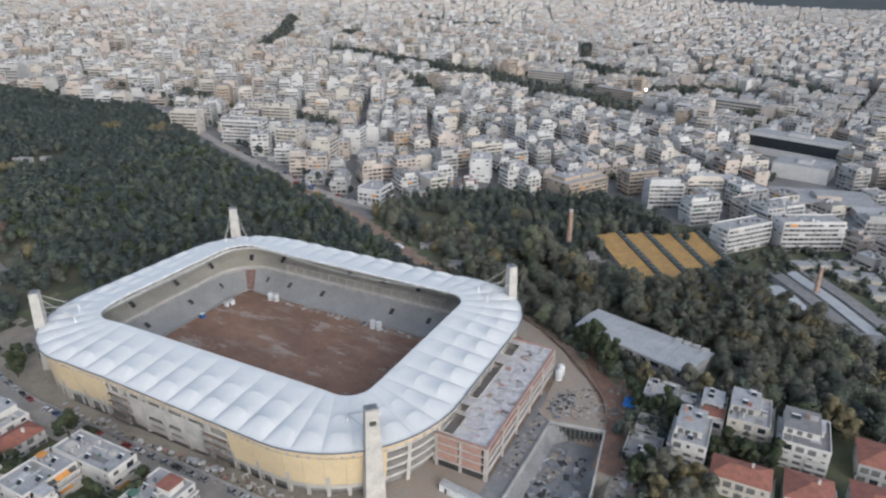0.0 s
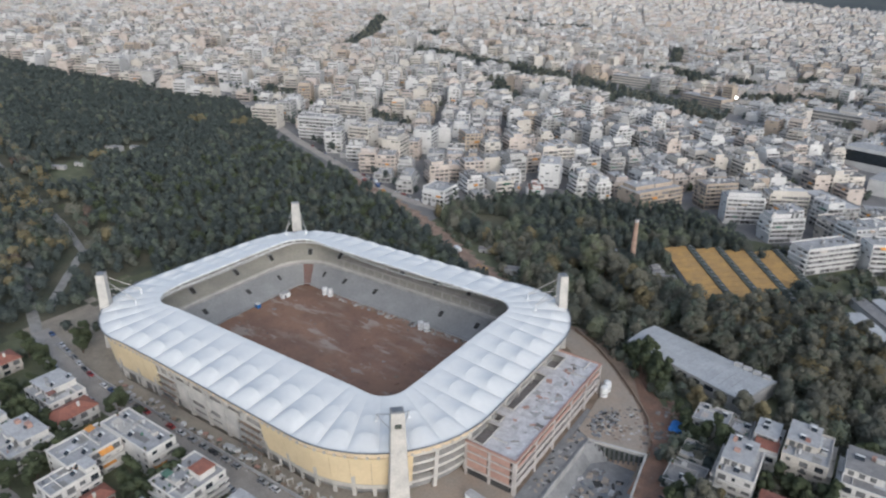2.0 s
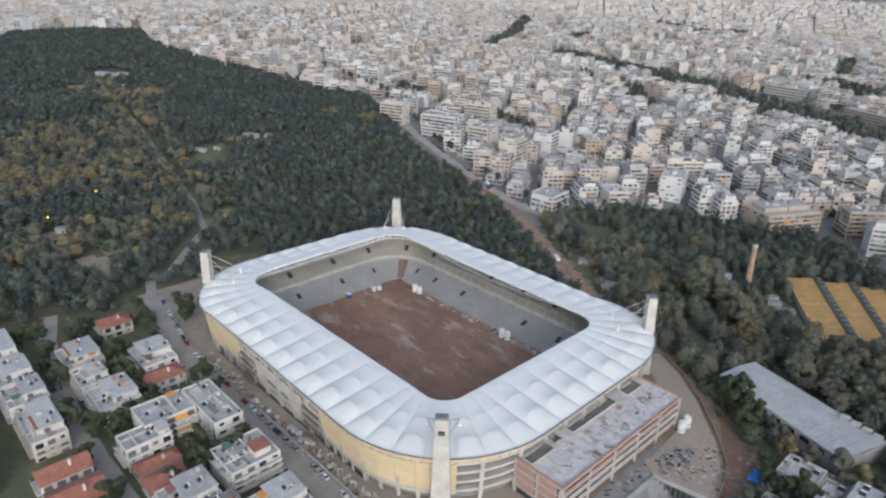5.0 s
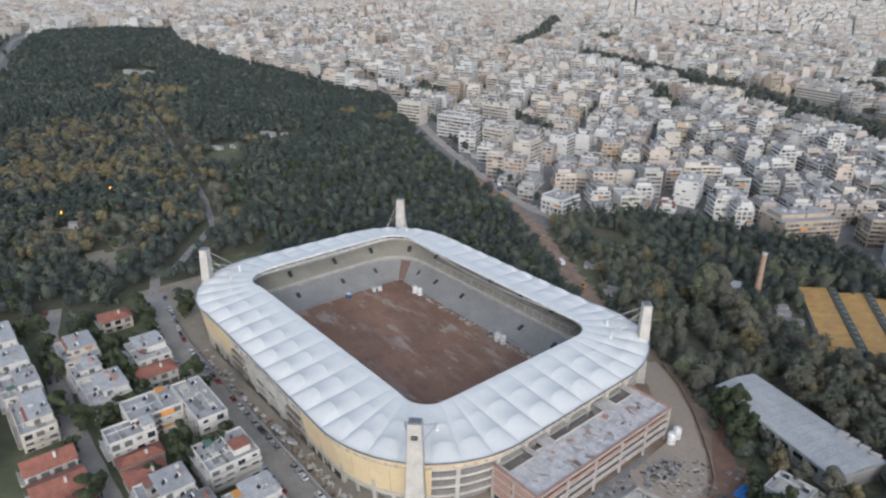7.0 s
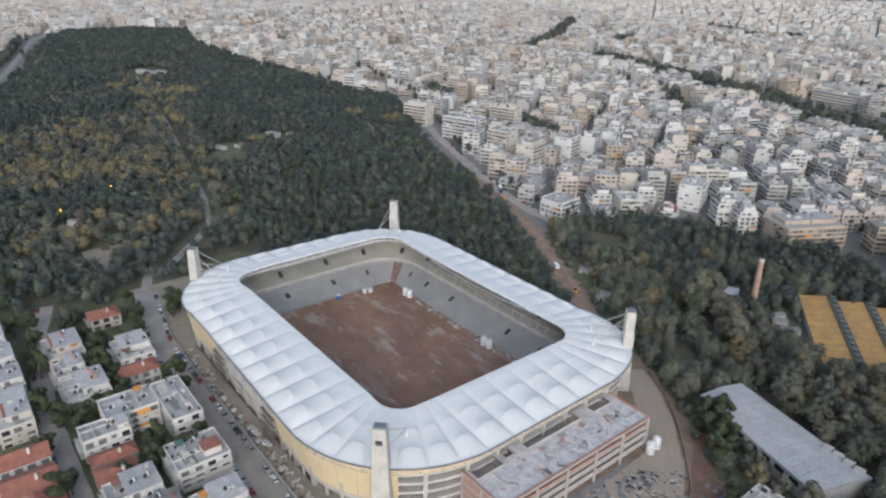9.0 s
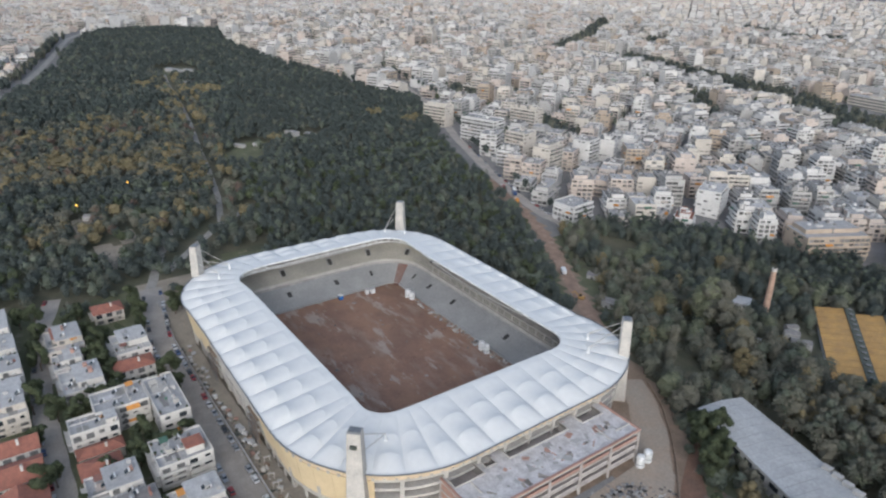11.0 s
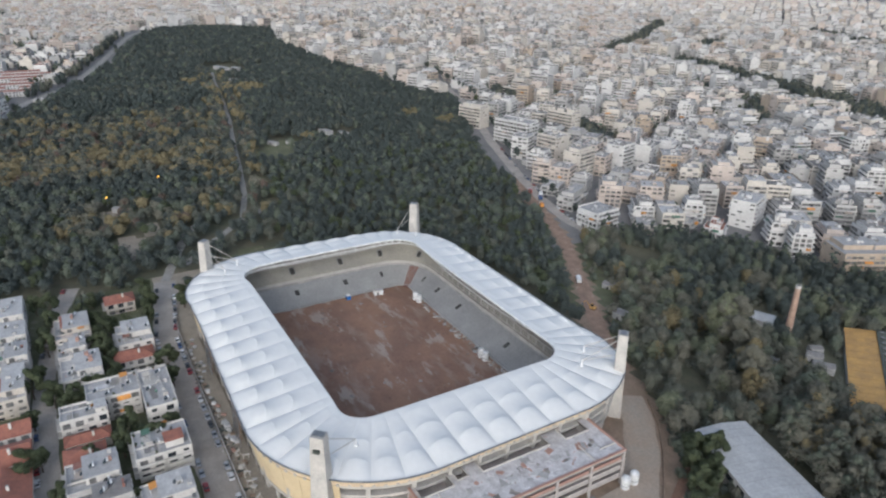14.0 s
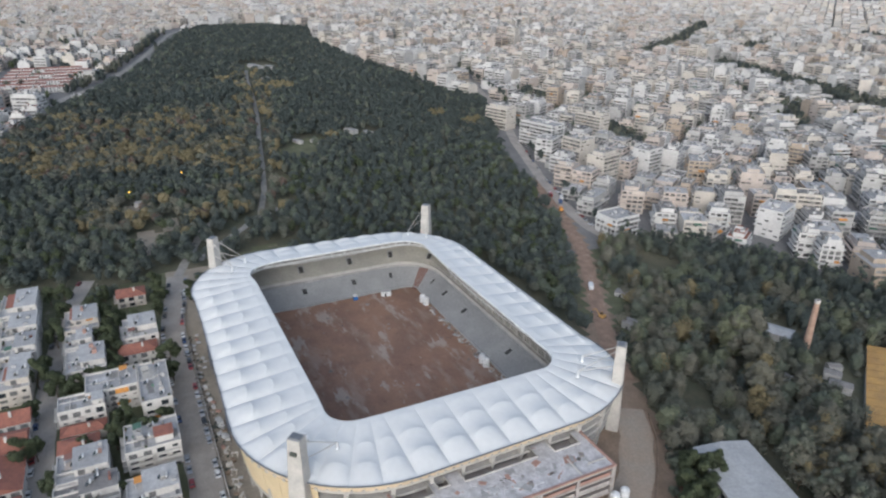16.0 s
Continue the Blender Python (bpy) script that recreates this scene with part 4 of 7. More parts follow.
rubble_heap("rubble", "stones and planks on the soil of the pitch", 0, 0, 58, 36, -2.6, 130, 7, ("dust", "rubble", "red_soil", "red_soil"), (0.15, 1.2), flat=0.4)
rubble_heap("rubble", "debris along the foot of the far terraces", 5, 39.5, 52, 1.6, -2.6, 110, 8, ("rubble", "concrete_light", "stand", "dust"), (0.3, 1.1))

rubble_heap("rubble", "junk, boards and stones in the yards beside the excavation", 158, -14, 7, 14, 0.0, 120, 12, ("rubble", "roof_white", "concrete", "dark_and_shade", "brick", "dust"), (0.25, 1.3), flat=0.5)
rubble_heap("rubble", "patches of debris and tools on the dusty deck", 130, 22, 6, 12, 0.36, 60, 13, ("rubble", "dark_and_shade", "concrete_light", "dust"), (0.2, 0.9), flat=0.4)
red_ground = Mesh()
rows = []
for j in range(14):
    y = -14 + 6.2 * j
    x0 = 143.0 - 0.55 * max(0, y - 14)
    x1 = x0 + 8 + 3 * math.sin(j)
    rows.append([(x0 + (x1 - x0) * i / 5, y, land(x0, y) + 0.28 + 0.5 * noise.noise((x0 + i, y * 0.3, 1))) for i in range(6)])
red_ground.grid(rows, "red_soil")
single("earth_strip", red_ground, "strip of bare red earth beside the site road", "ground", kind="structure")


def wall_line(name, line, height, thick, key, label, z0=None, category="wall"):
    g = Mesh()
    for (ax, ay), (bx, by) in zip(line, line[1:]):
        d = math.hypot(bx - ax, by - ay)
        nx, ny = -(by - ay) / d * thick / 2, (bx - ax) / d * thick / 2
        za, zb = (land(ax, ay), land(bx, by)) if z0 is None else (z0, z0)
        g.hexa([(ax + nx, ay + ny, za - 0.4), (bx + nx, by + ny, zb - 0.4), (bx - nx, by - ny, zb - 0.4), (ax - nx, ay - ny, za - 0.4)],
               [(ax + nx, ay + ny, za + height), (bx + nx, by + ny, zb + height), (bx - nx, by - ny, zb + height), (ax - nx, ay - ny, za + height)], key)
    return single(name, g, label, category, kind="structure")


wall_line("site_wall", [(84, 77), (98, 68.5), (112, 56), (122.5, 45), (130, 36.5), (136.5, 28), (140, 18), (142, 9)], 1.2, 0.5, "dust", "low dusty concrete wall along the site road")
wall_line("retaining_wall", [(121.5, 4.6), (142, 8.3)], 0.7, 1.0, "concrete_light", "concrete beam over the excavation edge", -0.2)
wall_line("retaining_wall", [(122.0, 4.4), (141.4, 7.8)], 5.3, 0.7, "moss", "dark piled wall of the excavation", -5.9)
wall_line("retaining_wall", [(121.8, 4.4), (121, -37), (120.4, -74)], 6.7, 0.5, "concrete", "long concrete wall of the excavation", -5.9)
wall_line("retaining_wall", [(142, 8.3), (146, -24), (150, -75)], 6.9, 0.7, "concrete_light", "concrete wall on the outer side of the excavation", -5.9)
for k in range(11):
    g = Mesh()
    x = 122.8 + k * 1.75
    y = 3.7 + (x - 122) * 0.175
    g.tube((x, y, -6.0), (x, y, -0.3), 0.42, 0.42, "opening", 8)
    single("concrete_post", g, "dark round concrete post of the excavation wall", "post", group="posts of the excavation wall")
wall_line("street_fence", [(-100, -74.5), (-60, -77.2), (-10, -77.6), (40, -77.6), (80, -77.6)], 1.7, 0.15, "roof_white", "pale grey sheet metal hoarding along the street", category="fence")

apron = Mesh()
apron.grid([[(113.3, -74, 0.12), (113.5, 5, 0.12), (113.5, 22, 0.13)], [(117, -74, 0.12), (117, 4, 0.12), (115.5, 22, 0.13)], [(120.4, -74, 0.12), (121.6, 4.5, 0.12), (116.5, 20, 0.13)]], "apron_grey")
single("pavement", apron, "grey concrete apron beside the annex", "pavement", kind="structure")
deck = Mesh()
deck.hexa([(116.2, 8, -0.5), (121.5, 4.8, -0.5), (142, 8.6, -0.5), (140, 18, -0.5), (126, 40, -0.5), (114, 44, -0.5)], [(116.2, 8, 0.36), (121.5, 4.8, 0.36), (142, 8.6, 0.36), (140, 18, 0.36), (126, 40, 0.36), (114, 44, 0.36)], "concrete", "gravel")
single("site_deck", deck, "dusty concrete deck over the excavation edge", "pavement", kind="structure")


def tank(x, y, z, r, h, label):
    t = thing("tank", label, "tank", pose(x, y, z), "white tanks")
    g = Mesh()
    g.smooth = False
    rows = []
    for zz, rr in ((0, r), (h * 0.8, r), (h * 0.93, r * 0.85), (h, r * 0.35)):
        rows.append([(math.cos(i * math.pi / 8) * rr, math.sin(i * math.pi / 8) * rr, zz) for i in range(16)])
    g.grid(rows, "plastic_white", True)
    g.face(list(rows[-1]), "plastic_white")
    part("shell", g, t)
    b = Mesh()
    b.tube((0, 0, h * 0.3), (0, 0, h * 0.34), r * 1.02, r * 1.02, "steel_grey", 16)
    part("band", b, t)
    return t


for x, y in ((-43.5, 38.6), (-39.9, 38.9), (20.4, 38.4), (23.8, 38.6)):
    tank(x, y, -2.6, 1.5, 4.4, "white cylindrical tank standing on the soil by the terraces")
for x, y in ((115.5, 37.8), (115.8, 33.6)):
    tank(x, y, 0.2, 1.6, 4.8, "white cylindrical tank beside the annex")


def shed(name, label, x, y, z, w, d, h, rz, wall, roof, category="shed", pitch=0.5):
    t = thing(name, label, category, pose(x, y, z, 0, 0, rz))
    g = Mesh()
    g.box(-w / 2, -d / 2, 0, w / 2, d / 2, h, wall)
    part("wall_shell", g, t)
    r = Mesh()
    r.hexa([(-w / 2 - 0.15, -d / 2 - 0.15, h), (w / 2 + 0.15, -d / 2 - 0.15, h), (w / 2 + 0.15, d / 2 + 0.15, h), (-w / 2 - 0.15, d / 2 + 0.15, h)],
           [(-w / 2 - 0.15, -0.1, h + pitch), (w / 2 + 0.15, -0.1, h + pitch), (w / 2 + 0.15, 0.1, h + pitch), (-w / 2 - 0.15, 0.1, h + pitch)], roof)
    part("roof", r, t)
    dr = Mesh()
    dr.box(-w * 0.2, -d / 2 - 0.05, 0, -w * 0.2 + 0.9, -d / 2, min(2.0, h - 0.1), "dark_and_shade")
    part("door", dr, t)
    return t


shed("site_cabin", "small white site cabin on the soil of the pitch", -58.5, 24.0, -2.6, 5, 2.6, 2.6, 80, "plastic_white", "roof_white", "cabin", 0.15)
shed("site_toilet", "small blue and white cabin on the soil of the pitch", -60.8, 7.5, -2.5, 2.4, 2.0, 2.2, 0, "blue", "plastic_white", "cabin", 0.12)
shed("site_cabin", "white site cabin with grey roof beside the excavation", 112.5, -47, 0.0, 9, 3, 2.8, -10, "plastic_white", "sheet_grey", "cabin", 0.2)
shed("site_cabin", "white site cabin with grey roof beside the excavation", 104.5, -46, 0.0, 7, 3, 2.8, -8, "plastic_white", "roof_white", "cabin", 0.2)
for k in range(2):
    shed("container", "white and grey material container beside the hoarding", 18 + k * 9, -74.2, 0.0, 4.0, 1.8, 1.1, 12 + 20 * k, "plastic_white", "sheet_grey", "container", 0.08)


def trestle(x, y, rz):
    t = thing("trestle", "pale wooden trestle frame on the ground beside the stadium", "trestle", pose(x, y, 0.0, 0, 0, rz), "trestles beside the stadium")
    for sx in (-0.9, 0.9):
        for sy in (-0.6, 0.6):
            g = Mesh()
            g.tube((sx, sy, 0), (sx * 0.92, sy * 0.25, 1.9), 0.11, 0.11, "concrete_light", 5)
            part("leg", g, t)
    g = Mesh()
    g.box(-1.2, -0.3, 1.85, 1.2, 0.3, 2.1, "concrete_light")
    part("beam", g, t)


def pallet_stack(x, y, rz, key, h):
    t = thing("pallet", "stack of building material on a wooden pallet", "pallet", pose(x, y, 0.0, 0, 0, rz), "pallets of building material")
    g = Mesh()
    for k in range(3):
        g.box(-0.9, -0.6 + k * 0.5, 0.0, 0.9, -0.4 + k * 0.5, 0.14, "bark")
    part("pallet_base", g, t)
    g = Mesh()
    for k in range(int(h / 0.35)):
        e = 0.04 * (k % 2)
        g.box(-0.85 + e, -0.55, 0.14 + k * 0.35, 0.85 + e, 0.55, 0.46 + k * 0.35, key)
    part("load", g, t)


yard = random.Random(52)
for k in range(9):
    trestle(36 + k * 4.4 + yard.uniform(-1, 1), -73.5 + yard.uniform(-1.2, 1.2), yard.uniform(0, 180))
for k in range(34):
    pallet_stack(-52 + k * 3.6 + yard.uniform(-1.4, 1.4), -74.6 + yard.uniform(-1.6, 2.0), yard.uniform(0, 90), yard.choice(("concrete_light", "roof_white", "brick", "sheet_grey", "dust", "plastic_white")), yard.uniform(0.5, 1.5))


def arm_machine(name, label, x, y, z, rz, key, category):
    t = thing(name, label, category, pose(x, y, z, 0, 0, rz))
    for s in (-1, 1):
        g = Mesh()
        g.box(-1.8, s * 1.1 - 0.3, 0, 1.8, s * 1.1 + 0.3, 0.8, "rubber")
        part("track", g, t)
    g = Mesh()
    g.box(-1.6, -1.2, 0.8, 1.2, 1.2, 1.7, key)
    g.box(-1.6, -1.2, 1.7, -0.4, 1.2, 2.1, key)
    part("body", g, t)
    g = Mesh()
    g.box(0.1, -1.2, 1.7, 1.3, 0.0, 3.0, "glass", key)
    part("cab", g, t)
    g = Mesh()
    g.tube((1.2, 0.4, 1.6), (3.6, 0.4, 4.2), 0.28, 0.22, key, 6)
    g.tube((3.6, 0.4, 4.2), (5.6, 0.4, 2.2), 0.22, 0.18, key, 6)
    part("arm", g, t)
    g = Mesh()
    g.hexa([(5.2, -0.1, 1.2), (6.0, -0.1, 1.4), (6.0, 0.9, 1.4), (5.2, 0.9, 1.2)], [(5.3, -0.1, 2.3), (5.9, -0.1, 2.3), (5.9, 0.9, 2.3), (5.3, 0.9, 2.3)], "steel_grey")
    part("bucket", g, t)


arm_machine("excavator", "orange tracked excavator on the excavation floor", 139, -36, -5.95, 120, "awning", "excavator")
arm_machine("excavator", "yellow tracked excavator on the earth road", 12, 112, -1.4, 200, "sheet_yellow", "excavator")

# hangar with a shallow grey roof in the woods

def build_hangar():
    t = thing("hangar", "long low hall with grey sheet roof among trees", "building")
    c = [(111.5, 71.0), (164.5, 52.0), (172.6, 74.5), (117, 91.5)]
    mid = [((c[0][0] + c[3][0]) / 2, (c[0][1] + c[3][1]) / 2), ((c[1][0] + c[2][0]) / 2, (c[1][1] + c[2][1]) / 2)]
    g = Mesh()
    g.hexa([(x, y, -2.5) for x, y in c], [(x, y, 6.6) for x, y in c], "wall_grey")
    part("wall_shell", g, t)
    n = 14
    for k in range(n):
        for side in (0, 1):
            a0, a1 = (c[0], c[1]) if side == 0 else (c[3], c[2])
            f0, f1 = k / n, (k + 1) / n - 0.002
            e0 = [a0[i] + (a1[i] - a0[i]) * f0 for i in (0, 1)]
            e1 = [a0[i] + (a1[i] - a0[i]) * f1 for i in (0, 1)]
            m0 = [mid[0][i] + (mid[1][i] - mid[0][i]) * f0 for i in (0, 1)]
            m1 = [mid[0][i] + (mid[1][i] - mid[0][i]) * f1 for i in (0, 1)]
            g = Mesh()
            g.hexa([(*e0, 6.6), (*e1, 6.6), (*m1, 7.7), (*m0, 7.7)], [(*e0, 6.72), (*e1, 6.72), (*m1, 7.82), (*m0, 7.82)], "sheet_grey")
            part("roof_sheet", g, t)
    for k in range(9):
        f = (k + 0.3) / 9
        for a0, a1, s in ((c[0], c[1], 1), (c[3], c[2], -1)):
            x, y = a0[0] + (a1[0] - a0[0]) * f, a0[1] + (a1[1] - a0[1]) * f
            x2, y2 = a0[0] + (a1[0] - a0[0]) * (f + 0.07), a0[1] + (a1[1] - a0[1]) * (f + 0.07)
            nx, ny = (y2 - y) * 0.02 * s, -(x2 - x) * 0.02 * s
            g = Mesh()
            g.hexa([(x, y, 3.6), (x2, y2, 3.6), (x2 + nx, y2 + ny, 3.6), (x + nx, y + ny, 3.6)], [(x, y, 5.6), (x2, y2, 5.6), (x2 + nx, y2 + ny, 5.6), (x + nx, y + ny, 5.6)], "glass")
            part("window", g, t)
    for k in range(4):
        f = 0.72 + k * 0.07
        x, y = c[3][0] + (c[2][0] - c[3][0]) * f, c[3][1] + (c[2][1] - c[3][1]) * f - 1.8
        g = Mesh()
        g.box(x - 1.6, y - 0.9, 6.8, x + 1.6, y + 0.9, 8.2, "wall_grey")
        part("rooflight", g, t)


build_hangar()


def build_sheds():
    """Rows of parallel workshops with yellow sheet roofs, mossy valleys between."""
    o, e = Vector((84, 213, 0)), Vector((124, 151, 0))
    s = Vector((15.5, 8.3, 0))
    for k in range(4):
        t = thing("workshop", "old workshop with faded yellow sheet roof", "workshop", group="workshops with yellow roofs")
        a, b = o + s * k, e + s * k * 0.92
        if k == 3:
            b = b + (a - b) * 0.28
        across = s * 0.78
        g = Mesh()
        lo = [a, b, b + across, a + across]
        g.hexa([(p.x, p.y, -8.5) for p in lo], [(p.x, p.y, -3.6) for p in lo], "wall_grey")
        part("wall_shell", g, t)
        n = 12
        for i in range(n):
            p0, p1 = a + (b - a) * (i / n), a + (b - a) * ((i + 1) / n - 0.004)
            g = Mesh()
            g.hexa([(p0.x, p0.y, -3.6), (p1.x, p1.y, -3.6), (p1.x + across.x, p1.y + across.y, -1.4), (p0.x + across.x, p0.y + across.y, -1.4)],
                   [(p0.x, p0.y, -3.4), (p1.x, p1.y, -3.4), (p1.x + across.x, p1.y + across.y, -1.2), (p0.x + across.x, p0.y + across.y, -1.2)], "sheet_yellow")
            part("roof_sheet", g, t)
        g = Mesh()
        v = across * 0.97
        g.hexa([(a.x + v.x, a.y + v.y, -1.3), (b.x + v.x, b.y + v.y, -1.3), (b.x + s.x * 1.0, b.y + s.y * 1.0, -1.3), (a.x + s.x * 1.0, a.y + s.y * 1.0, -1.3)],
               [(a.x + v.x, a.y + v.y, -0.6), (b.x + v.x, b.y + v.y, -0.6), (b.x + s.x * 1.0, b.y + s.y * 1.0, -0.8), (a.x + s.x * 1.0, a.y + s.y * 1.0, -0.8)], "moss")
        part("gutter", g, t, "mossy dark roof valley")
        for i in range(13):
            f = (i + 0.5) / 13
            p = a + (b - a) * f + s * 0.88
            g = Mesh()
            g.box(p.x - 1.0, p.y - 1.0, -1.0, p.x + 1.0, p.y + 1.0, 0.1, "moss", "opening")
            part("ventilator", g, t)
    rng = random.Random(9)
    for k in range(9):
        x, y = 90 + rng.uniform(0, 22), 150 + rng.uniform(0, 20)
        shed("shed", "small grey shed among the trees by the workshops", x - 10, y - 6, land(x, y) - 0.2, rng.uniform(4, 8), rng.uniform(3, 5), 3, rng.uniform(0, 90), rng.choice(("wall_grey", "wall_white")), rng.choice(("sheet_grey", "roof_white")))


build_sheds()


def build_chimney(x, y, z0, z1, r0, r1, key, label):
    t = thing("chimney", label, "chimney", pose(x, y, z0))
    g = Mesh()
    rows = []
    for k in range(13):
        f = k / 12
        r = r0 + (r1 - r0) * f
        rows.append([(math.cos(i * math.pi / 8) * r, math.sin(i * math.pi / 8) * r, (z1 - z0) * f) for i in range(16)])
    g.grid(rows, key, True)
    g.face(list(rows[-1]), "dark_and_shade")
    part("shaft", g, t)
    g = Mesh()
    h = z1 - z0
    g.grid([[(math.cos(i * math.pi / 8) * r, math.sin(i * math.pi / 8) * r, zz) for i in range(16)] for r, zz in ((r1, h - 1.6), (r1 * 1.12, h - 1.4), (r1 * 1.12, h), (r1 * 0.7, h + 0.02))], "concrete_light", True)
    part("rim", g, t, "pale collar at the top")


build_chimney(74.8, 181.0, -8.0, 23.3, 1.9, 1.15, "chimney_brick", "tall slender brick chimney among trees")
build_chimney(214, 184, -7.5, 14.0, 1.5, 0.9, "chimney_brick", "slender brick chimney near the workshops")

for (x, y, w, d, rz, roof) in ((212, 172, 7.5, 74, 32, "roof_dark"), (220.5, 177, 7.0, 74, 32, "sheet_grey"), (229, 182, 7.5, 74, 32, "roof_dark"), (197, 166, 17, 32, 32, "sheet_grey"), (236, 130, 42, 15, 10, "roof_dark")):
    shed("warehouse", "low warehouse with weathered grey roof", x, y, land(x, y) - 0.5, w, d, 4.5, rz, "wall_grey", roof, "warehouse", 0.9)
for (x, y, w, d, rz) in ((224, 236, 26, 10, 20), (206, 226, 12, 8, 20), (236, 222, 22, 12, 15), (250, 205, 18, 14, 10), (262, 240, 24, 14, 30)):
    shed("outbuilding", "low cream outbuilding with weathered roof", x, y, land(x, y) - 0.4, w, d, 4, rz, "wall_cream", "roof_flat", "building", 0.4)
tarp = Mesh()
rows = []
for j in range(7):
    rows.append([(144.5 + i * 1.1, 24 + j * 1.2, 2.6 + 0.5 * noise.noise((i * 0.7, j * 0.7, 4))) for i in range(6)])
tarp.grid(rows, "blue")
tarp_thing = thing("canopy", "blue tarpaulin canopy on poles beside trees", "canopy")
part("tarpaulin", tarp, tarp_thing)
for px, py in ((144.7, 24.2), (149.8, 24.2), (144.7, 31), (149.8, 31)):
    g = Mesh()
    g.tube((px, py, -0.5), (px, py, 2.7), 0.07, 0.07, "steel_grey", 5)
    part("pole", g, tarp_thing)

# ---------------------------------------------------------------- houses
def house(label, x0, y0, x1, y1, top, floors, wall="wall_white", roof="roof_flat", fronts="ES", balconies=True, awnings=(), penthouse=None, ridge=None, z0=None, rz=0.0, seed=0, name="house", clutter=3, category="house", group="", stepped=True):
    """A block of flats or a house on the given plan; fronts name the sides with balconies (N, E, S, W)."""
    rng = random.Random(seed * 7 + 1)
    roof = "terrace" if roof == "roof_flat" else roof
    cx, cy, w, d = (x0 + x1) / 2, (y0 + y1) / 2, (x1 - x0) / 2, (y1 - y0) / 2
    z0 = land(cx, cy) if z0 is None else z0
    t = thing(name, label, category, pose(cx, cy, z0 - 0.3, 0, 0, rz), group)
    stepped = stepped and not ridge and floors >= 3 and w > 4 and d > 4
    if stepped:
        top -= 1.2
    H = top - z0 + 0.3
    fh = (H - 0.3) / floors
    g = Mesh()
    g.box(-w, -d, 0, w, d, H, wall)
    part("wall_shell", g, t)
    if stepped:
        # upper floor set back behind a terrace
        a, b = rng.uniform(0.25, 0.55), rng.uniform(0.2, 0.45)
        up = Mesh()
        up.box(-w + 0.3, -d + 2 * d * b, H + 0.06, w - 2 * w * a * 0.6, d - 0.3, H + 2.7, wall, roof)
        part("upper_floor", up, t)
        for k in range(3):
            p = Mesh()
            c0 = -w + 1.2 + k * (2 * w - 2 * w * a * 0.6 - 2) / 3
            p.box(c0, -d + 2 * d * b - 0.05, H + 0.15, c0 + 1.7, -d + 2 * d * b + 0.1, H + 2.2, "opening")
            part("window", p, t)
        p = Mesh()
        q = w - 2 * w * a * 0.6
        p.box(q - 0.1, -d + 2 * d * b + 1, H + 0.15, q + 0.05, -d + 2 * d * b + 3, H + 2.2, "opening")
        part("window", p, t)
        p = Mesh()
        p.box(-w + 0.1, -d + 2 * d * b - 0.5, H + 2.7, q + 0.4, d - 0.1, H + 2.9, wall, roof)
        part("upper_roof", p, t)
        for k in range(4):
            p = Mesh()
            cx2, cy2 = rng.uniform(-w + 1, q - 2.2), rng.uniform(-d + 2 * d * b + 0.5, d - 2.2)
            z2 = H + 2.9
            if k % 2:
                p.hexa([(cx2, cy2, z2 + 0.2), (cx2 + 1.9, cy2, z2 + 0.2), (cx2 + 1.9, cy2 + 1.2, z2 + 1.0), (cx2, cy2 + 1.2, z2 + 1.0)], [(cx2, cy2, z2 + 0.28), (cx2 + 1.9, cy2, z2 + 0.28), (cx2 + 1.9, cy2 + 1.2, z2 + 1.08), (cx2, cy2 + 1.2, z2 + 1.08)], "glass")
                p.tube((cx2, cy2 + 1.4, z2 + 1.1), (cx2 + 1.9, cy2 + 1.4, z2 + 1.1), 0.28, 0.28, "steel_white", 8)
                for leg in (0.2, 1.7):
                    p.box(cx2 + leg - 0.04, cy2 + 1.36, z2, cx2 + leg + 0.04, cy2 + 1.44, z2 + 0.9, "steel_grey")
                part("solar_heater", p, t, "dark solar panel with pale drum")
            else:
                p.box(cx2, cy2, z2, cx2 + rng.uniform(0.7, 2.6), cy2 + rng.uniform(0.6, 1.8), z2 + rng.uniform(0.5, 1.8), rng.choice(("wall_grey", "concrete", "roof_white", "brick", "tile_old")))
                part("roof_box", p, t)
    if ridge:
        r = Mesh()
        o, h = 0.45, ridge
        if w > d:
            a, b = (-w - o + (d if h < 2.4 else 0), 0, H + h), (w + o - (d if h < 2.4 else 0), 0, H + h)
        else:
            a, b = (0, -d - o + (w if h < 2.4 else 0), H + h), (0, d + o - (w if h < 2.4 else 0), H + h)
        c = [(-w - o, -d - o, H - 0.1), (w + o, -d - o, H - 0.1), (w + o, d + o, H - 0.1), (-w - o, d + o, H - 0.1)]
        if w > d:
            fs = [(c[0], c[1], b, a), (c[2], c[3], a, b), (c[1], c[2], b), (c[3], c[0], a)]
        else:
            fs = [(c[1], c[2], b, a), (c[3], c[0], a, b), (c[0], c[1], a), (c[2], c[3], b)]
        for f in fs:
            r.face(list(f), roof)
        r.face(list(reversed(c)), wall)
        part("roof", r, t, "red clay tile roof" if roof == "roof_tile" else "")
        for k in range(clutter > 0):
            ch = Mesh()
            ch.box(w * 0.3, d * 0.2, H + 0.3, w * 0.3 + 0.8, d * 0.2 + 0.8, H + h + 1.0, wall, "concrete")
            part("chimney", ch, t)
    else:
        r = Mesh()
        r.box(-w + 0.25, -d + 0.25, H, w - 0.25, d - 0.25, H + 0.06, roof)
        part("roof", r, t)
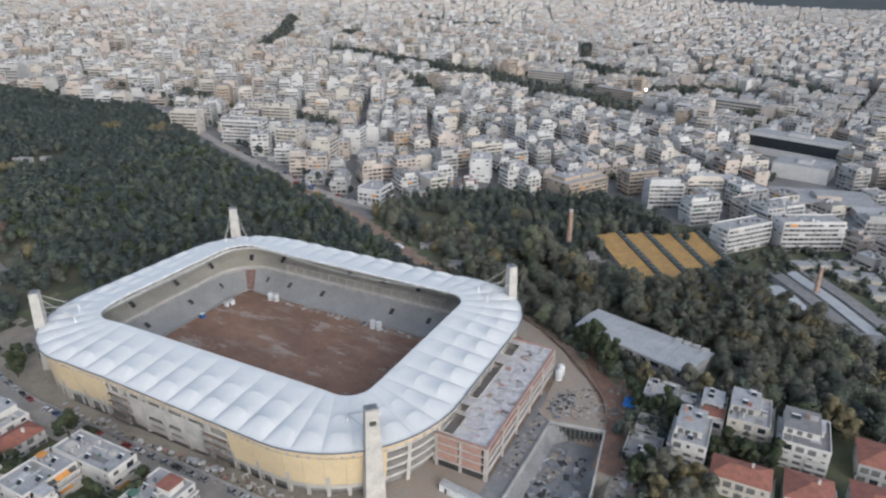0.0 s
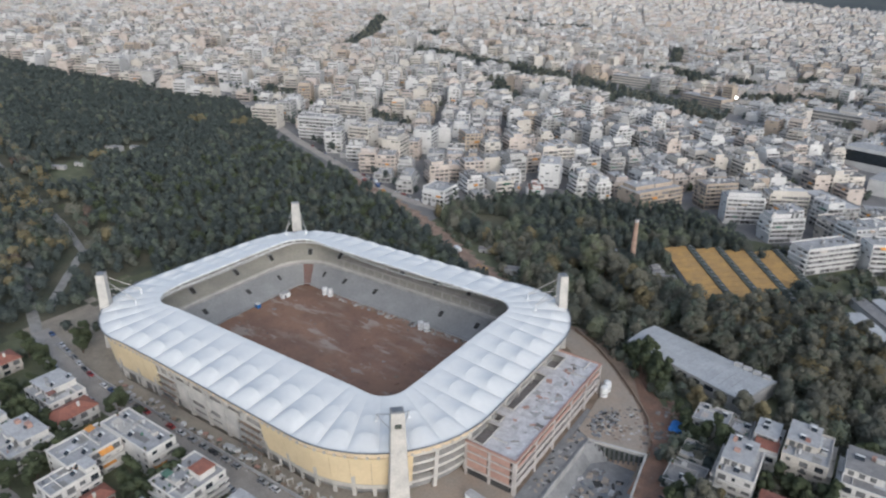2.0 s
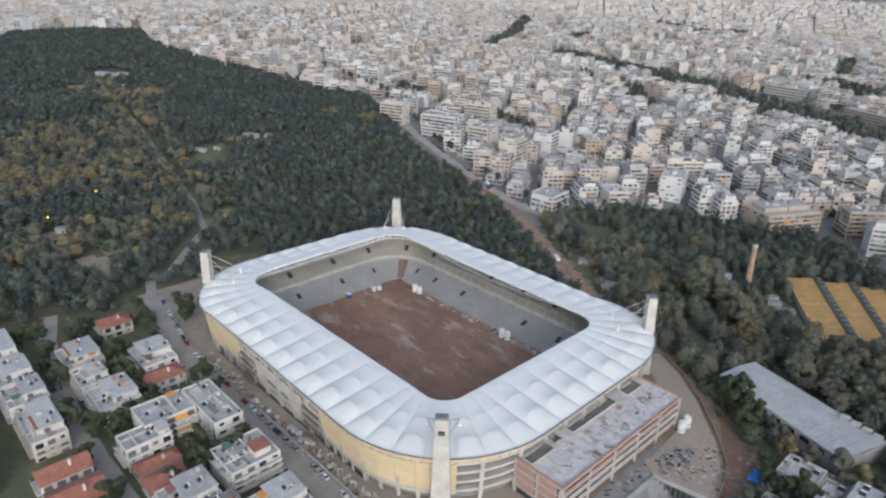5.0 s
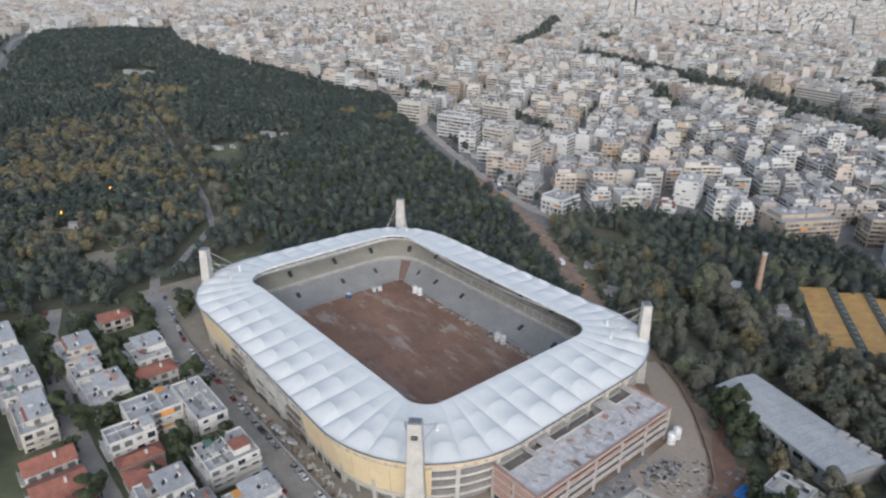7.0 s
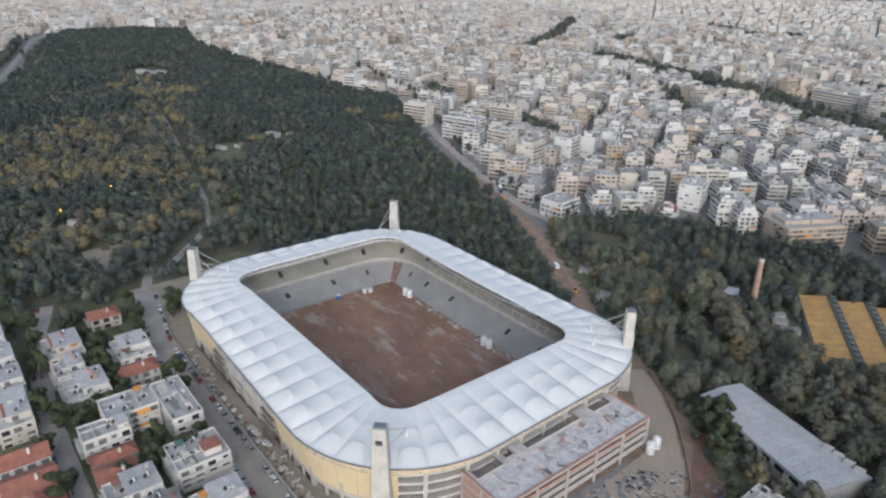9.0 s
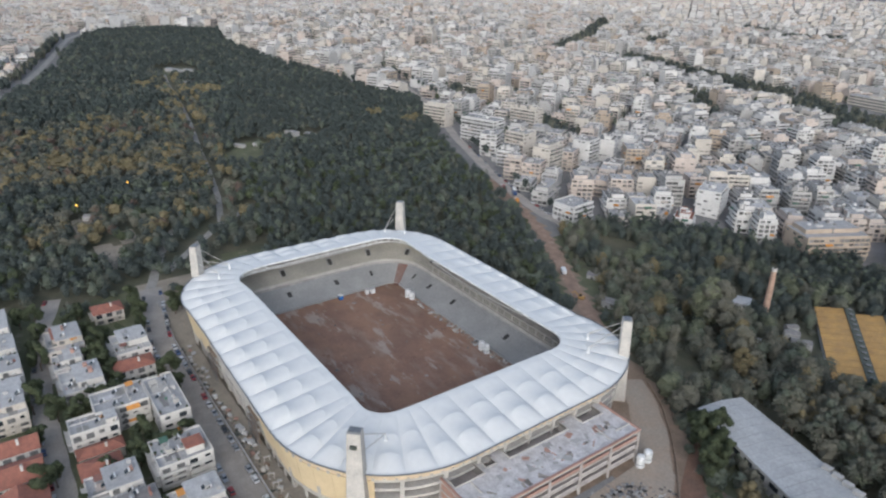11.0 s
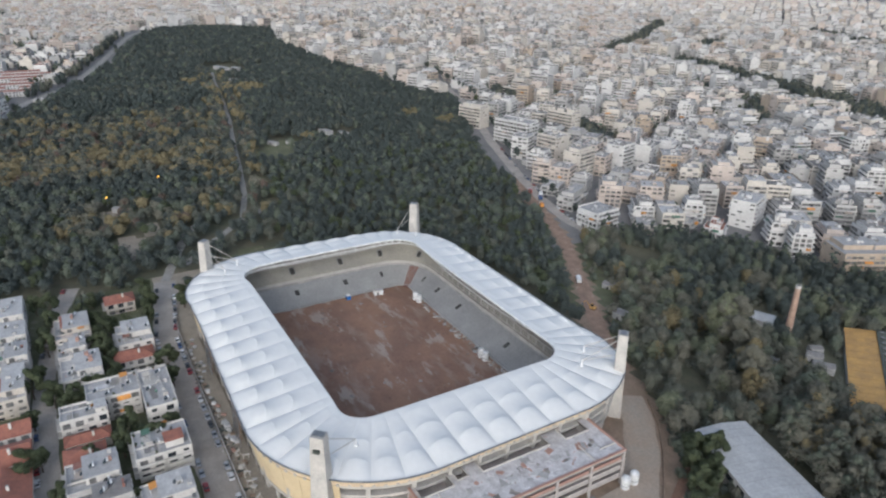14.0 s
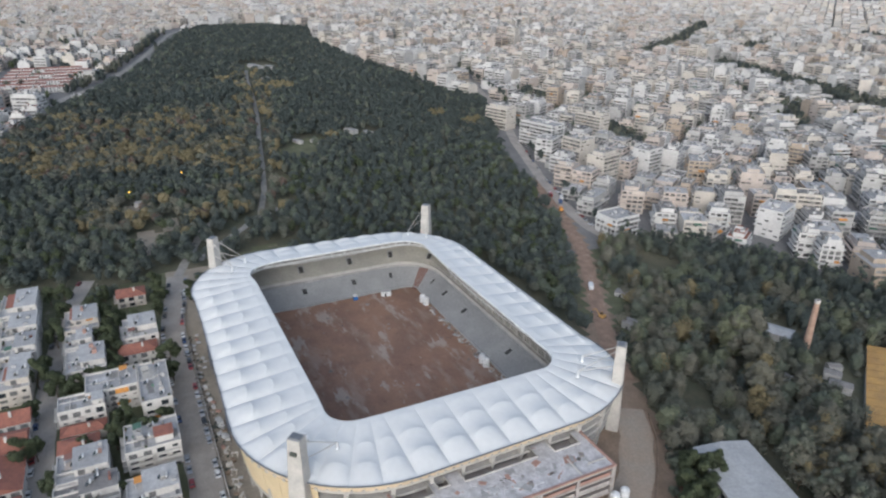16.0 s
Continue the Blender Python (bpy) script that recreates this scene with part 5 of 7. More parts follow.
        for a in ((-w - 0.05, -d - 0.05, w + 0.05, -d + 0.25), (-w - 0.05, d - 0.25, w + 0.05, d + 0.05), (-w - 0.05, -d + 0.25, -w + 0.25, d - 0.25), (w - 0.25, -d + 0.25, w + 0.05, d - 0.25)):
            p = Mesh()
            p.box(a[0], a[1], H - 0.15, a[2], a[3], H + 0.75, wall)
            part("parapet", p, t)
        if penthouse:
            px0, py0, px1, py1, ph, pk = penthouse
            p = Mesh()
            p.box(px0 * w, py0 * d, H + 0.06, px1 * w, py1 * d, H + ph, wall, pk)
            part("stair_head", p, t)
            p = Mesh()
            p.box(px0 * w - 0.3, py0 * d - 0.3, H + ph, px1 * w + 0.3, py1 * d + 0.3, H + ph + 0.22, pk)
            part("stair_head_roof", p, t)
        # paved patches of the terrace in other tones
        for k in range(3 if clutter else 0):
            p = Mesh()
            u0, v0 = rng.uniform(-0.9, 0.3) * w, rng.uniform(-0.9, 0.3) * d
            u1, v1 = min(w - 0.4, u0 + rng.uniform(0.3, 0.8) * w), min(d - 0.4, v0 + rng.uniform(0.3, 0.8) * d)
            p.box(u0, v0, H + 0.06, u1, v1, H + 0.1 + 0.012 * k, rng.choice(("slab", "roof_white", "concrete_light", "pavement", "roof_dark", "wall_pink")))
            part("paved_patch", p, t)
        # pergola with an awning over a corner of the terrace
        if clutter > 3:
            p = Mesh()
            px, py = rng.choice((-1, 1)) * w * 0.5, rng.choice((-1, 1)) * d * 0.5
            for a in (-1.5, 1.5):
                for b in (-1.2, 1.2):
                    p.box(px + a - 0.06, py + b - 0.06, H + 0.06, px + a + 0.06, py + b + 0.06, H + 2.3, "steel_white")
            p.hexa([(px - 1.7, py - 1.4, H + 2.3), (px + 1.7, py - 1.4, H + 2.3), (px + 1.7, py + 1.4, H + 2.5), (px - 1.7, py + 1.4, H + 2.5)], [(px - 1.7, py - 1.4, H + 2.36), (px + 1.7, py - 1.4, H + 2.36), (px + 1.7, py + 1.4, H + 2.56), (px - 1.7, py + 1.4, H + 2.56)], rng.choice(("wall_cream", "awning_green", "roof_white", "tile_old", "awning")))
            part("pergola", p, t)
        # plants in pots along the parapet
        for k in range(clutter // 2):
            p = Mesh()
            a = rng.uniform(-0.85, 0.85)
            px, py = (a * w, rng.choice((-1, 1)) * (d - 0.7)) if k % 2 else (rng.choice((-1, 1)) * (w - 0.7), a * d)
            p.tube((px, py, H + 0.06), (px, py, H + 0.5), 0.22, 0.3, "roof_tile", 7)
            crown(p, px, py, H + 0.95, 0.55, 1.0, "garden", rng, 26, 0.2)
            part("potted_plant", p, t)
        # low kerbs that divide the terrace, and its vents
        for k in range(2 if clutter else 0):
            p = Mesh()
            u = rng.uniform(-0.7, 0.6)
            if k % 2:
                p.box(u * w, -d + 0.3, H + 0.06, u * w + 0.2, d * rng.uniform(-0.2, 0.9), H + rng.uniform(0.3, 0.9), wall)
            else:
                p.box(-w + 0.3, u * d, H + 0.06, w * rng.uniform(-0.2, 0.9), u * d + 0.2, H + rng.uniform(0.3, 0.9), wall)
            part("terrace_wall", p, t)
        for k in range(clutter):
            p = Mesh()
            u, v, e = rng.uniform(-0.85, 0.8) * w, rng.uniform(-0.85, 0.8) * d, rng.uniform(0.25, 0.7)
            p.box(u, v, H + 0.06, u + e, v + e * rng.uniform(0.6, 2.0), H + rng.uniform(0.4, 1.5), rng.choice(("wall_white", "steel_grey", "concrete", "awning_green", "brick", "roof_dark")))
            part("vent", p, t)
        for k in range(clutter):
            p = Mesh()
            x, y, q = rng.uniform(-w * 0.8, w * 0.7), rng.uniform(-d * 0.75, d * 0.6), rng.random()
            if q < 0.5:
                # solar heater: tilted panel and a drum
                p.hexa([(x, y, H + 0.3), (x + 1.9, y, H + 0.3), (x + 1.9, y + 1.3, H + 1.1), (x, y + 1.3, H + 1.1)], [(x, y, H + 0.38), (x + 1.9, y, H + 0.38), (x + 1.9, y + 1.3, H + 1.18), (x, y + 1.3, H + 1.18)], "glass")
                p.tube((x, y + 1.5, H + 1.2), (x + 1.9, y + 1.5, H + 1.2), 0.28, 0.28, "steel_white", 8)
                part("solar_heater", p, t, "dark solar panel with pale drum")
            else:
                p.box(x, y, H + 0.06, x + rng.uniform(0.8, 2), y + rng.uniform(0.8, 2), H + rng.uniform(0.6, 1.4), rng.choice(("concrete_light", "roof_white", "wall_grey")))
                part("roof_box", p, t)
    sides = {"S": (-d, 0, w), "N": (d, 0, w), "E": (w, 1, d), "W": (-w, 1, d)}
    for side, (off, ax, half) in sides.items():
        sg = -1 if side in "SW" else 1
        n = max(1, int(half * 2 / 3.6))
        for f in range(floors):
            zb = 0.3 + f * fh
            for k in range(n):
                c = -half + (k + 0.5) * 2 * half / n + rng.uniform(-0.2, 0.2)
                if side not in fronts and rng.random() < 0.45:
                    continue
                tall = side in fronts and rng.random() < 0.6
                ww, lo, hi = (1.25 if tall else rng.choice((0.5, 0.7, 0.9))), (0.12 if tall else 0.9), 2.3
                o0, o1 = off - sg * 0.1, off + sg * 0.03
                p = Mesh()
                a, b = min(o0, o1), max(o0, o1)
                if ax == 0:
                    p.box(c - ww, a, zb + lo, c + ww, b, zb + min(hi, fh - 0.4), rng.choice(("glass", "opening", "opening")))
                else:
                    p.box(a, c - ww, zb + lo, b, c + ww, zb + min(hi, fh - 0.4), rng.choice(("glass", "opening", "opening")))
                part("window", p, t)
            if balconies and side in fronts and f > 0:
                inset = rng.uniform(0.0, 0.25) * half if half > 4 else 0
                for q0, q1 in (((-half + inset, half - 0.2),) if half < 7 else ((-half + 0.2, -0.6), (0.6, half - 0.2))):
                    depth = 1.5
                    o0, o1 = (off, off + sg * depth)
                    a, b = min(o0, o1), max(o0, o1)
                    p = Mesh()
                    rail = sg * (depth - 0.12)
                    if ax == 0:
                        p.box(q0, a, zb - 0.2, q1, b, zb, wall)
                        p.box(q0, min(off + rail, off + sg * depth), zb, q1, max(off + rail, off + sg * depth), zb + 0.9, wall)
                    else:
                        p.box(a, q0, zb - 0.2, b, q1, zb, wall)
                        p.box(min(off + rail, off + sg * depth), q0, zb, max(off + rail, off + sg * depth), q1, zb + 0.9, wall)
                    bal = part("balcony", p, t)
                    if (side, f) in awnings:
                        q0, q1 = q0 + 0.4, q0 + 5.0
                        p = Mesh()
                        zt = zb + fh - 0.3
                        if ax == 0:
                            p.hexa([(q0, off, zt), (q1, off, zt), (q1, off + sg * 1.7, zt - 1.0), (q0, off + sg * 1.7, zt - 1.0)], [(q0, off, zt + 0.05), (q1, off, zt + 0.05), (q1, off + sg * 1.7, zt - 0.95), (q0, off + sg * 1.7, zt - 0.95)], "awning")
                        else:
                            p.hexa([(off, q0, zt), (off, q1, zt), (off + sg * 1.7, q1, zt - 1.0), (off + sg * 1.7, q0, zt - 1.0)], [(off, q0, zt + 0.05), (off, q1, zt + 0.05), (off + sg * 1.7, q1, zt - 0.95), (off + sg * 1.7, q0, zt - 0.95)], "awning")
                        part("awning", p, bal, "orange fabric awning")
    return t


# street side, between the two streets
house("red-roofed cream house at the edge of the park", -104, -104.5, -93.5, -91.5, 6.6, 2, "wall_cream", "roof_tile", "ES", ridge=2.2, seed=1)
house("white house with pale flat roof and solar heaters", -66, -103, -47.5, -89, 8.6, 3, "wall_house", "roof_white", "ES", seed=2, penthouse=(-0.9, -0.2, -0.3, 0.5, 2.3, "roof_tile"), clutter=6)
house("white house with red tile roof beside a street", -46.5, -105.5, -37, -90.5, 5.8, 2, "wall_house", "roof_tile", "ES", ridge=2.2, seed=3)
house("beige house with flat terrace roof", -83.5, -126.5, -63.5, -112.5, 9.4, 3, "wall_cream", "roof_flat", "ES", seed=4, penthouse=(-0.9, -0.6, 0.2, 0.6, 2.4, "roof_tile"), clutter=6)
house("pale house with stepped flat roofs", -62, -126, -49.5, -115, 8.2, 3, "wall_house", "roof_white", "ES", seed=5, penthouse=(-0.5, -0.5, 0.4, 0.5, 2.2, "roof_flat"), clutter=5)
house("white house with flat terrace and parapets", -47, -125.3, -29, -110.5, 8.2, 3, "wall_house", "roof_white", "ES", seed=6, penthouse=(-0.6, -0.4, 0.0, 0.6, 2.4, "roof_white"), clutter=6)
house("white block of flats with grey flat roof", -18.5, -99.2, 9.3, -88.5, 10.2, 4, "wall_house", "roof_flat", "E", seed=7, awnings=(("E", 1),), clutter=7, category="apartment building", stepped=False)
house("white wing of flats with orange awnings", -19.5, -117.8, -5.5, -99.6, 10.0, 4, "wall_house", "roof_flat", "E", seed=107, awnings=(("E", 1), ("E", 3)), clutter=5, category="apartment building", stepped=False)
house("white wing of flats with grey flat roof", -8.5, -127, 1.5, -111.5, 8.9, 3, "wall_house", "roof_flat", "ES", seed=8, penthouse=(-0.1, 0.5, 0.9, 0.95, 2.4, "roof_white"), category="apartment building", stepped=False)
house("low house with brown and red roofs", 3.0, -126.5, 9.5, -112, 4.2, 1, "wall_cream", "roof_tile", "S", ridge=1.6, seed=9, balconies=False)
house("low house with red tile gable roof", 12.5, -127, 22.5, -114.3, 5.2, 2, "wall_house", "roof_tile", "S", ridge=2.0, seed=10, balconies=False)
house("white block of flats with terrace and red-roofed stair head", 19.8, -106, 35.5, -88.6, 9.0, 4, "wall_house", "roof_flat", "ES", seed=11, penthouse=(0.0, 0.1, 0.7, 0.75, 2.6, "roof_tile"), clutter=9, category="apartment building", stepped=False)
house("grey-roofed white house with terrace", 24.5, -126.8, 39.5, -111, 8.0, 3, "wall_house", "roof_flat", "ES", seed=12, penthouse=(-0.3, -0.2, 0.3, 0.3, 2.4, "roof_tile"), clutter=6)
house("white house with grey roof and stepped terrace", 41, -127.3, 52, -108.5, 8.0, 3, "wall_house", "roof_dark", "ES", seed=112, clutter=4)
house("white block of flats with pale flat roof", 46, -106.8, 60, -91.3, 8.0, 3, "wall_house", "roof_white", "ES", seed=13, clutter=6, category="apartment building")
house("white house with grey terrace roof", 55, -127, 72, -111, 8.6, 3, "wall_house", "roof_flat", "ES", seed=14, clutter=5, penthouse=(-0.3, -0.2, 0.5, 0.3, 2.4, "roof_white"))
house("white house with flat roof", 65, -107, 86, -92, 8.0, 3, "wall_house", "roof_white", "ES", seed=15, clutter=4)
# beyond the back street
house("white block of flats with red-railed terraces", -112, -153, -88, -138, 10.4, 4, "wall_house", "roof_white", "ES", seed=16, penthouse=(-0.6, -0.6, 0.6, 0.6, 2.5, "roof_tile"), clutter=8, category="apartment building")
house("white block of flats with cluttered terraces", -86, -151, -68, -137, 9.6, 3, "wall_house", "roof_white", "ES", seed=17, penthouse=(-0.2, -0.5, 0.4, 0.5, 2.5, "roof_flat"), clutter=8, category="apartment building")
house("white block of flats with grey terraces", -67, -150, -51, -136.5, 9.2, 3, "wall_house", "roof_flat", "ES", seed=117, clutter=8, category="apartment building")
house("pale house with flat terrace", -49, -149, -25, -137.5, 8.6, 3, "wall_cream", "roof_white", "ES", seed=18, penthouse=(-0.2, -0.5, 0.6, 0.5, 2.4, "roof_tile"), clutter=7)
for k, (a, b) in enumerate(((-12.5, -3.0), (1.0, 13.5), (18, 34.5), (38, 52))):
    house("white row house with red tile roof", a, -152, b, -136.5, 6.2, 2, "wall_house", "roof_tile", "ES", ridge=3.0, seed=20 + k, group="row houses with red roofs")
house("white house with flat roof", 56, -152, 78, -138, 8.0, 3, "wall_house", "roof_white", "ES", seed=25, clutter=4)
house("white block of flats with grey roof", -110, -178, -84, -160, 11, 3, "wall_house", "roof_flat", "ES", seed=26, clutter=4, category="apartment building")
house("cream block of flats with pale roof", -76, -178, -50, -160, 11, 4, "wall_cream", "roof_white", "ES", seed=27, clutter=4, category="apartment building")
house("white block of flats with grey roof", -44, -180, -16, -162, 9, 3, "wall_house", "roof_flat", "ES", seed=28, clutter=4, category="apartment building")

# houses beyond the site road
house("low white house with grey flat roof", 151, 30.5, 163, 42, 6.5, 2, "wall_house", "roof_flat", "SW", seed=31, balconies=False)
house("grey house with flat roof", 163.5, 30, 171, 42, 6.0, 2, "wall_grey", "roof_dark", "SW", seed=32, balconies=False)
house("white block of flats with deep balconies", 166, 1.5, 177.5, 20, 11.6, 4, "wall_house", "roof_flat", "SW", seed=33, penthouse=(-0.4, 0.1, 0.6, 0.8, 2.5, "roof_white"), category="apartment building")
house("white house with red tile lean-to and terrace", 172, 23, 181, 40.5, 8.6, 3, "wall_house", "roof_white", "SW", seed=34, penthouse=(-0.7, -0.8, 0.9, -0.2, 1.2, "roof_tile"))
house("cream block of flats with grey flat roof", 182, 23, 196, 41.5, 11.4, 4, "wall_cream", "roof_flat", "SE", seed=35, penthouse=(-0.1, -0.2, 0.5, 0.4, 2.5, "roof_white"), category="apartment building")
house("white block of flats with dark flat roof", 200, 18, 215, 37, 11.6, 4, "wall_house", "roof_dark", "SW", seed=36, penthouse=(-0.1, -0.1, 0.7, 0.6, 2.6, "roof_white"), category="apartment building")
house("white house with red tile roof", 180, -6, 198, 5, 7.4, 2, "wall_cream", "roof_tile", "SE", ridge=2.2, seed=37)
house("white house with red tile roof", 202, -6, 216, 8, 7.4, 2, "wall_house", "roof_tile", "SE", ridge=2.2, seed=38)
house("white house with red tile roof", 221, -2, 236, 12, 7.4, 2, "wall_house", "roof_tile", "SE", ridge=2.2, seed=39)
house("pale blue house with red tile roof", 224, 22, 242, 37, 7.6, 2, "wall_grey", "roof_tile", "SE", ridge=2.2, seed=40)
house("low old house with tiled lean-to by the site fence", 151, -4, 163, 9, 3.4, 1, "wall_grey", "roof_dark", "SW", seed=41, balconies=False)
house("low shed with pale roof by the site fence", 152, 12, 160, 22, 3.0, 1, "wall_cream", "roof_white", "SW", seed=42, balconies=False, clutter=1)


# ---------------------------------------------------------------- city
WALLS = ["wall_white"] * 7 + ["wall_cream"] * 7 + ["wall_pink"] * 5 + ["wall_grey"] * 4 + ["wall_ochre"]
ROOFS = ["roof_flat"] * 6 + ["roof_white"] * 3 + ["roof_dark"] * 4


def flats(g, x, y, z, a, w, d, floors, wall, roof, rng, level, pieces=None):
    """One block of flats in a mesh: level 0 has balconies, level 1 bands, level 2 bare strips."""
    c, s = math.cos(a), math.sin(a)
    h = floors * 3.1 + 0.6

    def tr(px, py, pz):
        return (x + c * px - s * py, y + s * px + c * py, z + pz)

    def bx(x0, y0, z0, x1, y1, z1, key, top=None, name=""):
        q = ((x0, y0), (x1, y0), (x1, y1), (x0, y1))
        if pieces is not None:
            one = Mesh()
            one.hexa([tr(px, py, z0) for px, py in q], [tr(px, py, z1) for px, py in q], key, top)
            pieces.append((name, one))
            return
        g.hexa([tr(px, py, z0) for px, py in q], [tr(px, py, z1) for px, py in q], key, top, False)

    bx(-w, -d, -4, w, d, h, wall, roof, "wall_shell")
    # set-back top floor and stair head
    e0, e1 = rng.uniform(-0.9, -0.3), rng.uniform(0.2, 0.9)
    if rng.random() < 0.6:
        bx(-w * 0.86, d * e0, h, w * 0.86, d * e1, h + 2.8, wall, roof, "top_floor")
        hh = h + 2.8
    else:
        hh = h
    q = rng.uniform(-0.6, 0.3)
    if rng.random() < 0.55:
        q2 = rng.uniform(-0.7, 0.3) * d
        bx(w * q, q2, hh, w * q + 2.6, q2 + rng.uniform(2.0, 4.0), hh + rng.uniform(1.6, 2.5), rng.choice((wall, wall, "wall_grey", "wall_white")), roof, "stair_head")
    if level < 2:
        for sx0, sy0, sx1, sy1 in ((-w, -d, w, -d + 0.2), (-w, d - 0.2, w, d)):
            bx(sx0, sy0, h, sx1, sy1, h + 0.9, wall, None, "parapet")
        for k in range(9 if level == 0 else 4):
            u, v = rng.uniform(-0.8, 0.6) * w, rng.uniform(-0.7, 0.6) * d
            bx(u, v, h, u + rng.uniform(0.7, 2.4), v + rng.uniform(0.7, 2.0), hh + rng.uniform(0.4, 1.6), rng.choice(("roof_white", "opening", "wall_grey", "wall_white", "roof_dark")), None, "roof_box")
    fronts = (0, 1, 2, 3) if level == 0 else ((0, 1) if rng.random() < 0.5 else (0, 1, 2))
    for side in fronts:
        half = w if side < 2 else d
        off = d if side < 2 else w
        sg = -1 if side in (0, 2) else 1
        blank = side > 1 and rng.random() < 0.5
        if blank and level == 2:
            continue
        m0, m1 = -half + 0.5, half - 0.5
        for f in range(floors):
            zb = f * 3.1 + 0.4
            o = sg * (off + 0.05)

            def strip(p, r, lo, hi, key):
                if side < 2:
                    pts = [tr(p, o, lo), tr(r, o, lo), tr(r, o, hi), tr(p, o, hi)]
                else:
                    pts = [tr(o, p, lo), tr(o, r, lo), tr(o, r, hi), tr(o, p, hi)]
                g.face(pts, key)

            if level == 2:
                strip(m0, m1, zb + 1.0, zb + 2.3, "opening" if rng.random() < 0.45 else "far_wall")
                continue
            # dark strips between piers: glazing and painted shade of the balcony recess
            n = max(2, int((m1 - m0) / (3.4 if level == 0 else 5.0)))
            for k in range(n):
                e = 0.15 if side < 2 else 0.5
                p = m0 + (m1 - m0) * k / n + rng.uniform(0.5, 1.6) * e
                r = m0 + (m1 - m0) * (k + 1) / n - rng.uniform(0.5, 1.6) * e
                if rng.random() < (0.93 if side < 2 else (0.25 if blank else 0.7)):
                    strip(p, r, zb + (0.1 if not blank else 1.0), zb + (2.3 if not blank else 2.1), "opening" if rng.random() < 0.85 else "dark_and_shade")
            if f > 0 and (rng.random() < 0.92 if side < 2 else (not blank and rng.random() < 0.85)):
                depth = 1.0 + 0.7 * rng.random()
                o0, o1 = sorted((sg * off, sg * (off + depth)))
                cut = rng.random() if level == 0 else 0.0
                mm = (m0 + m1) / 2
                spans = [(m0 - 0.2, m1 + 0.2)] if cut < 0.45 else ([(m0 - 0.2, mm - 0.7), (mm + 0.7, m1 + 0.2)] if cut < 0.8 else [(m0 - 0.2, mm + 1.0)])
                for q0, q1 in spans:
                    if side < 2:
                        bx(q0, o0, zb - 0.25, q1, o1, zb + 0.75, wall, None, "balcony")
                    else:
                        bx(o0, q0, zb - 0.25, o1, q1, zb + 0.75, wall, None, "balcony")
                if rng.random() < (0.22 if level == 0 else 0.1):
                    far_edge = sg * (off + depth + 0.1)
                    k0 = rng.uniform(m0, mm)
                    k1 = k0 + rng.uniform(2.5, 5.5)
                    key = rng.choice(("awning", "awning_green", "wall_cream", "wall_ochre", "wall_pink"))
                    if side < 2:
                        g.face([tr(k0, sg * off, zb + 2.5), tr(k1, sg * off, zb + 2.5), tr(k1, far_edge, zb + 1.5), tr(k0, far_edge, zb + 1.5)], key)
                    else:
                        g.face([tr(sg * off, k0, zb + 2.5), tr(sg * off, k1, zb + 2.5), tr(far_edge, k1, zb + 1.5), tr(far_edge, k0, zb + 1.5)], key)
    return hh


def placed_block(label, x, y, w, d, floors, rz, wall="wall_white", roof="roof_flat", seed=0, name="apartment_building"):
    """A nearer block of flats that stands alone as a thing."""
    rng = random.Random(seed)
    t = thing(name, label, "apartment building", pose(x, y, land(x, y)))
    g, pieces = Mesh(), []
    flats(g, 0, 0, 0, radians(rz), w / 2, d / 2, floors, wall, roof, rng, 0, pieces)
    for piece, one in pieces:
        part(piece, one, t)
    part("window_panes", g, t, kind="stuff")
    return t


PLACED = []


def put(label, x, y, w, d, floors, rz, wall="wall_white", roof="roof_flat"):
    PLACED.append((x, y, max(w, d) / 2 + 4))
    placed_block(label, x, y, w, d, floors, rz, wall, roof, len(PLACED))


put("tall white block of flats with balconies", -36, 294, 24, 16, 6, 112, "wall_white", "roof_white")
put("long block of flats with orange awnings and balconies", 46, 297, 42, 24, 5, 61, "wall_ochre", "roof_flat")
put("white block of flats with blank side wall", 11, 284, 12, 12, 5, 142, "wall_white", "roof_white")
put("white block of flats with balconies", -6, 286, 14, 13, 5, 142, "wall_white", "roof_flat")
put("low white block with flat roof at the road", -76, 194, 20, 18, 4, 95, "wall_white", "roof_flat")
put("pink block of flats with blank side wall", -106, 232, 18, 16, 5, 140, "wall_pink", "roof_flat")
put("tall pink block of flats with blank side wall", -84, 250, 13, 16, 6, 140, "wall_pink", "roof_white")
put("white block of flats with small terraces", -57, 264, 13, 13, 4, 140, "wall_white", "roof_flat")
put("white block of flats with red tile roof", -27, 251, 15, 12, 3, 120, "wall_white", "roof_tile")
put("tall pink block of flats with blank side wall", -90, 331, 17, 16, 7, 140, "wall_pink", "roof_white")
put("cream block of flats with blank side wall", -103, 310, 12, 14, 6, 140, "wall_cream", "roof_flat")
put("low grey house among trees", -46, 247, 14, 10, 2, 110, "wall_grey", "roof_flat")
put("brown block of offices and flats", -60, 370, 34, 20, 4, 142, "wall_ochre", "roof_flat")
put("tan terraced block of flats", -126, 314, 20, 16, 7, 140, "wall_ochre", "roof_flat")
put("pale block of flats with balconies", -84, 278, 12, 13, 5, 140, "wall_cream", "roof_flat")
put("cream block of flats with round balconies", -160, 248, 20, 16, 7, 105, "wall_cream", "roof_flat")
put("white block of flats with balconies", -161, 294, 18, 16, 7, 105, "wall_white", "roof_flat")
put("long low grey building along the road", -114, 204, 26, 12, 3, 118, "wall_grey", "roof_flat")
put("white block of flats with balconies by the park", -320, 250, 26, 15, 6, 20, "wall_cream", "roof_flat")
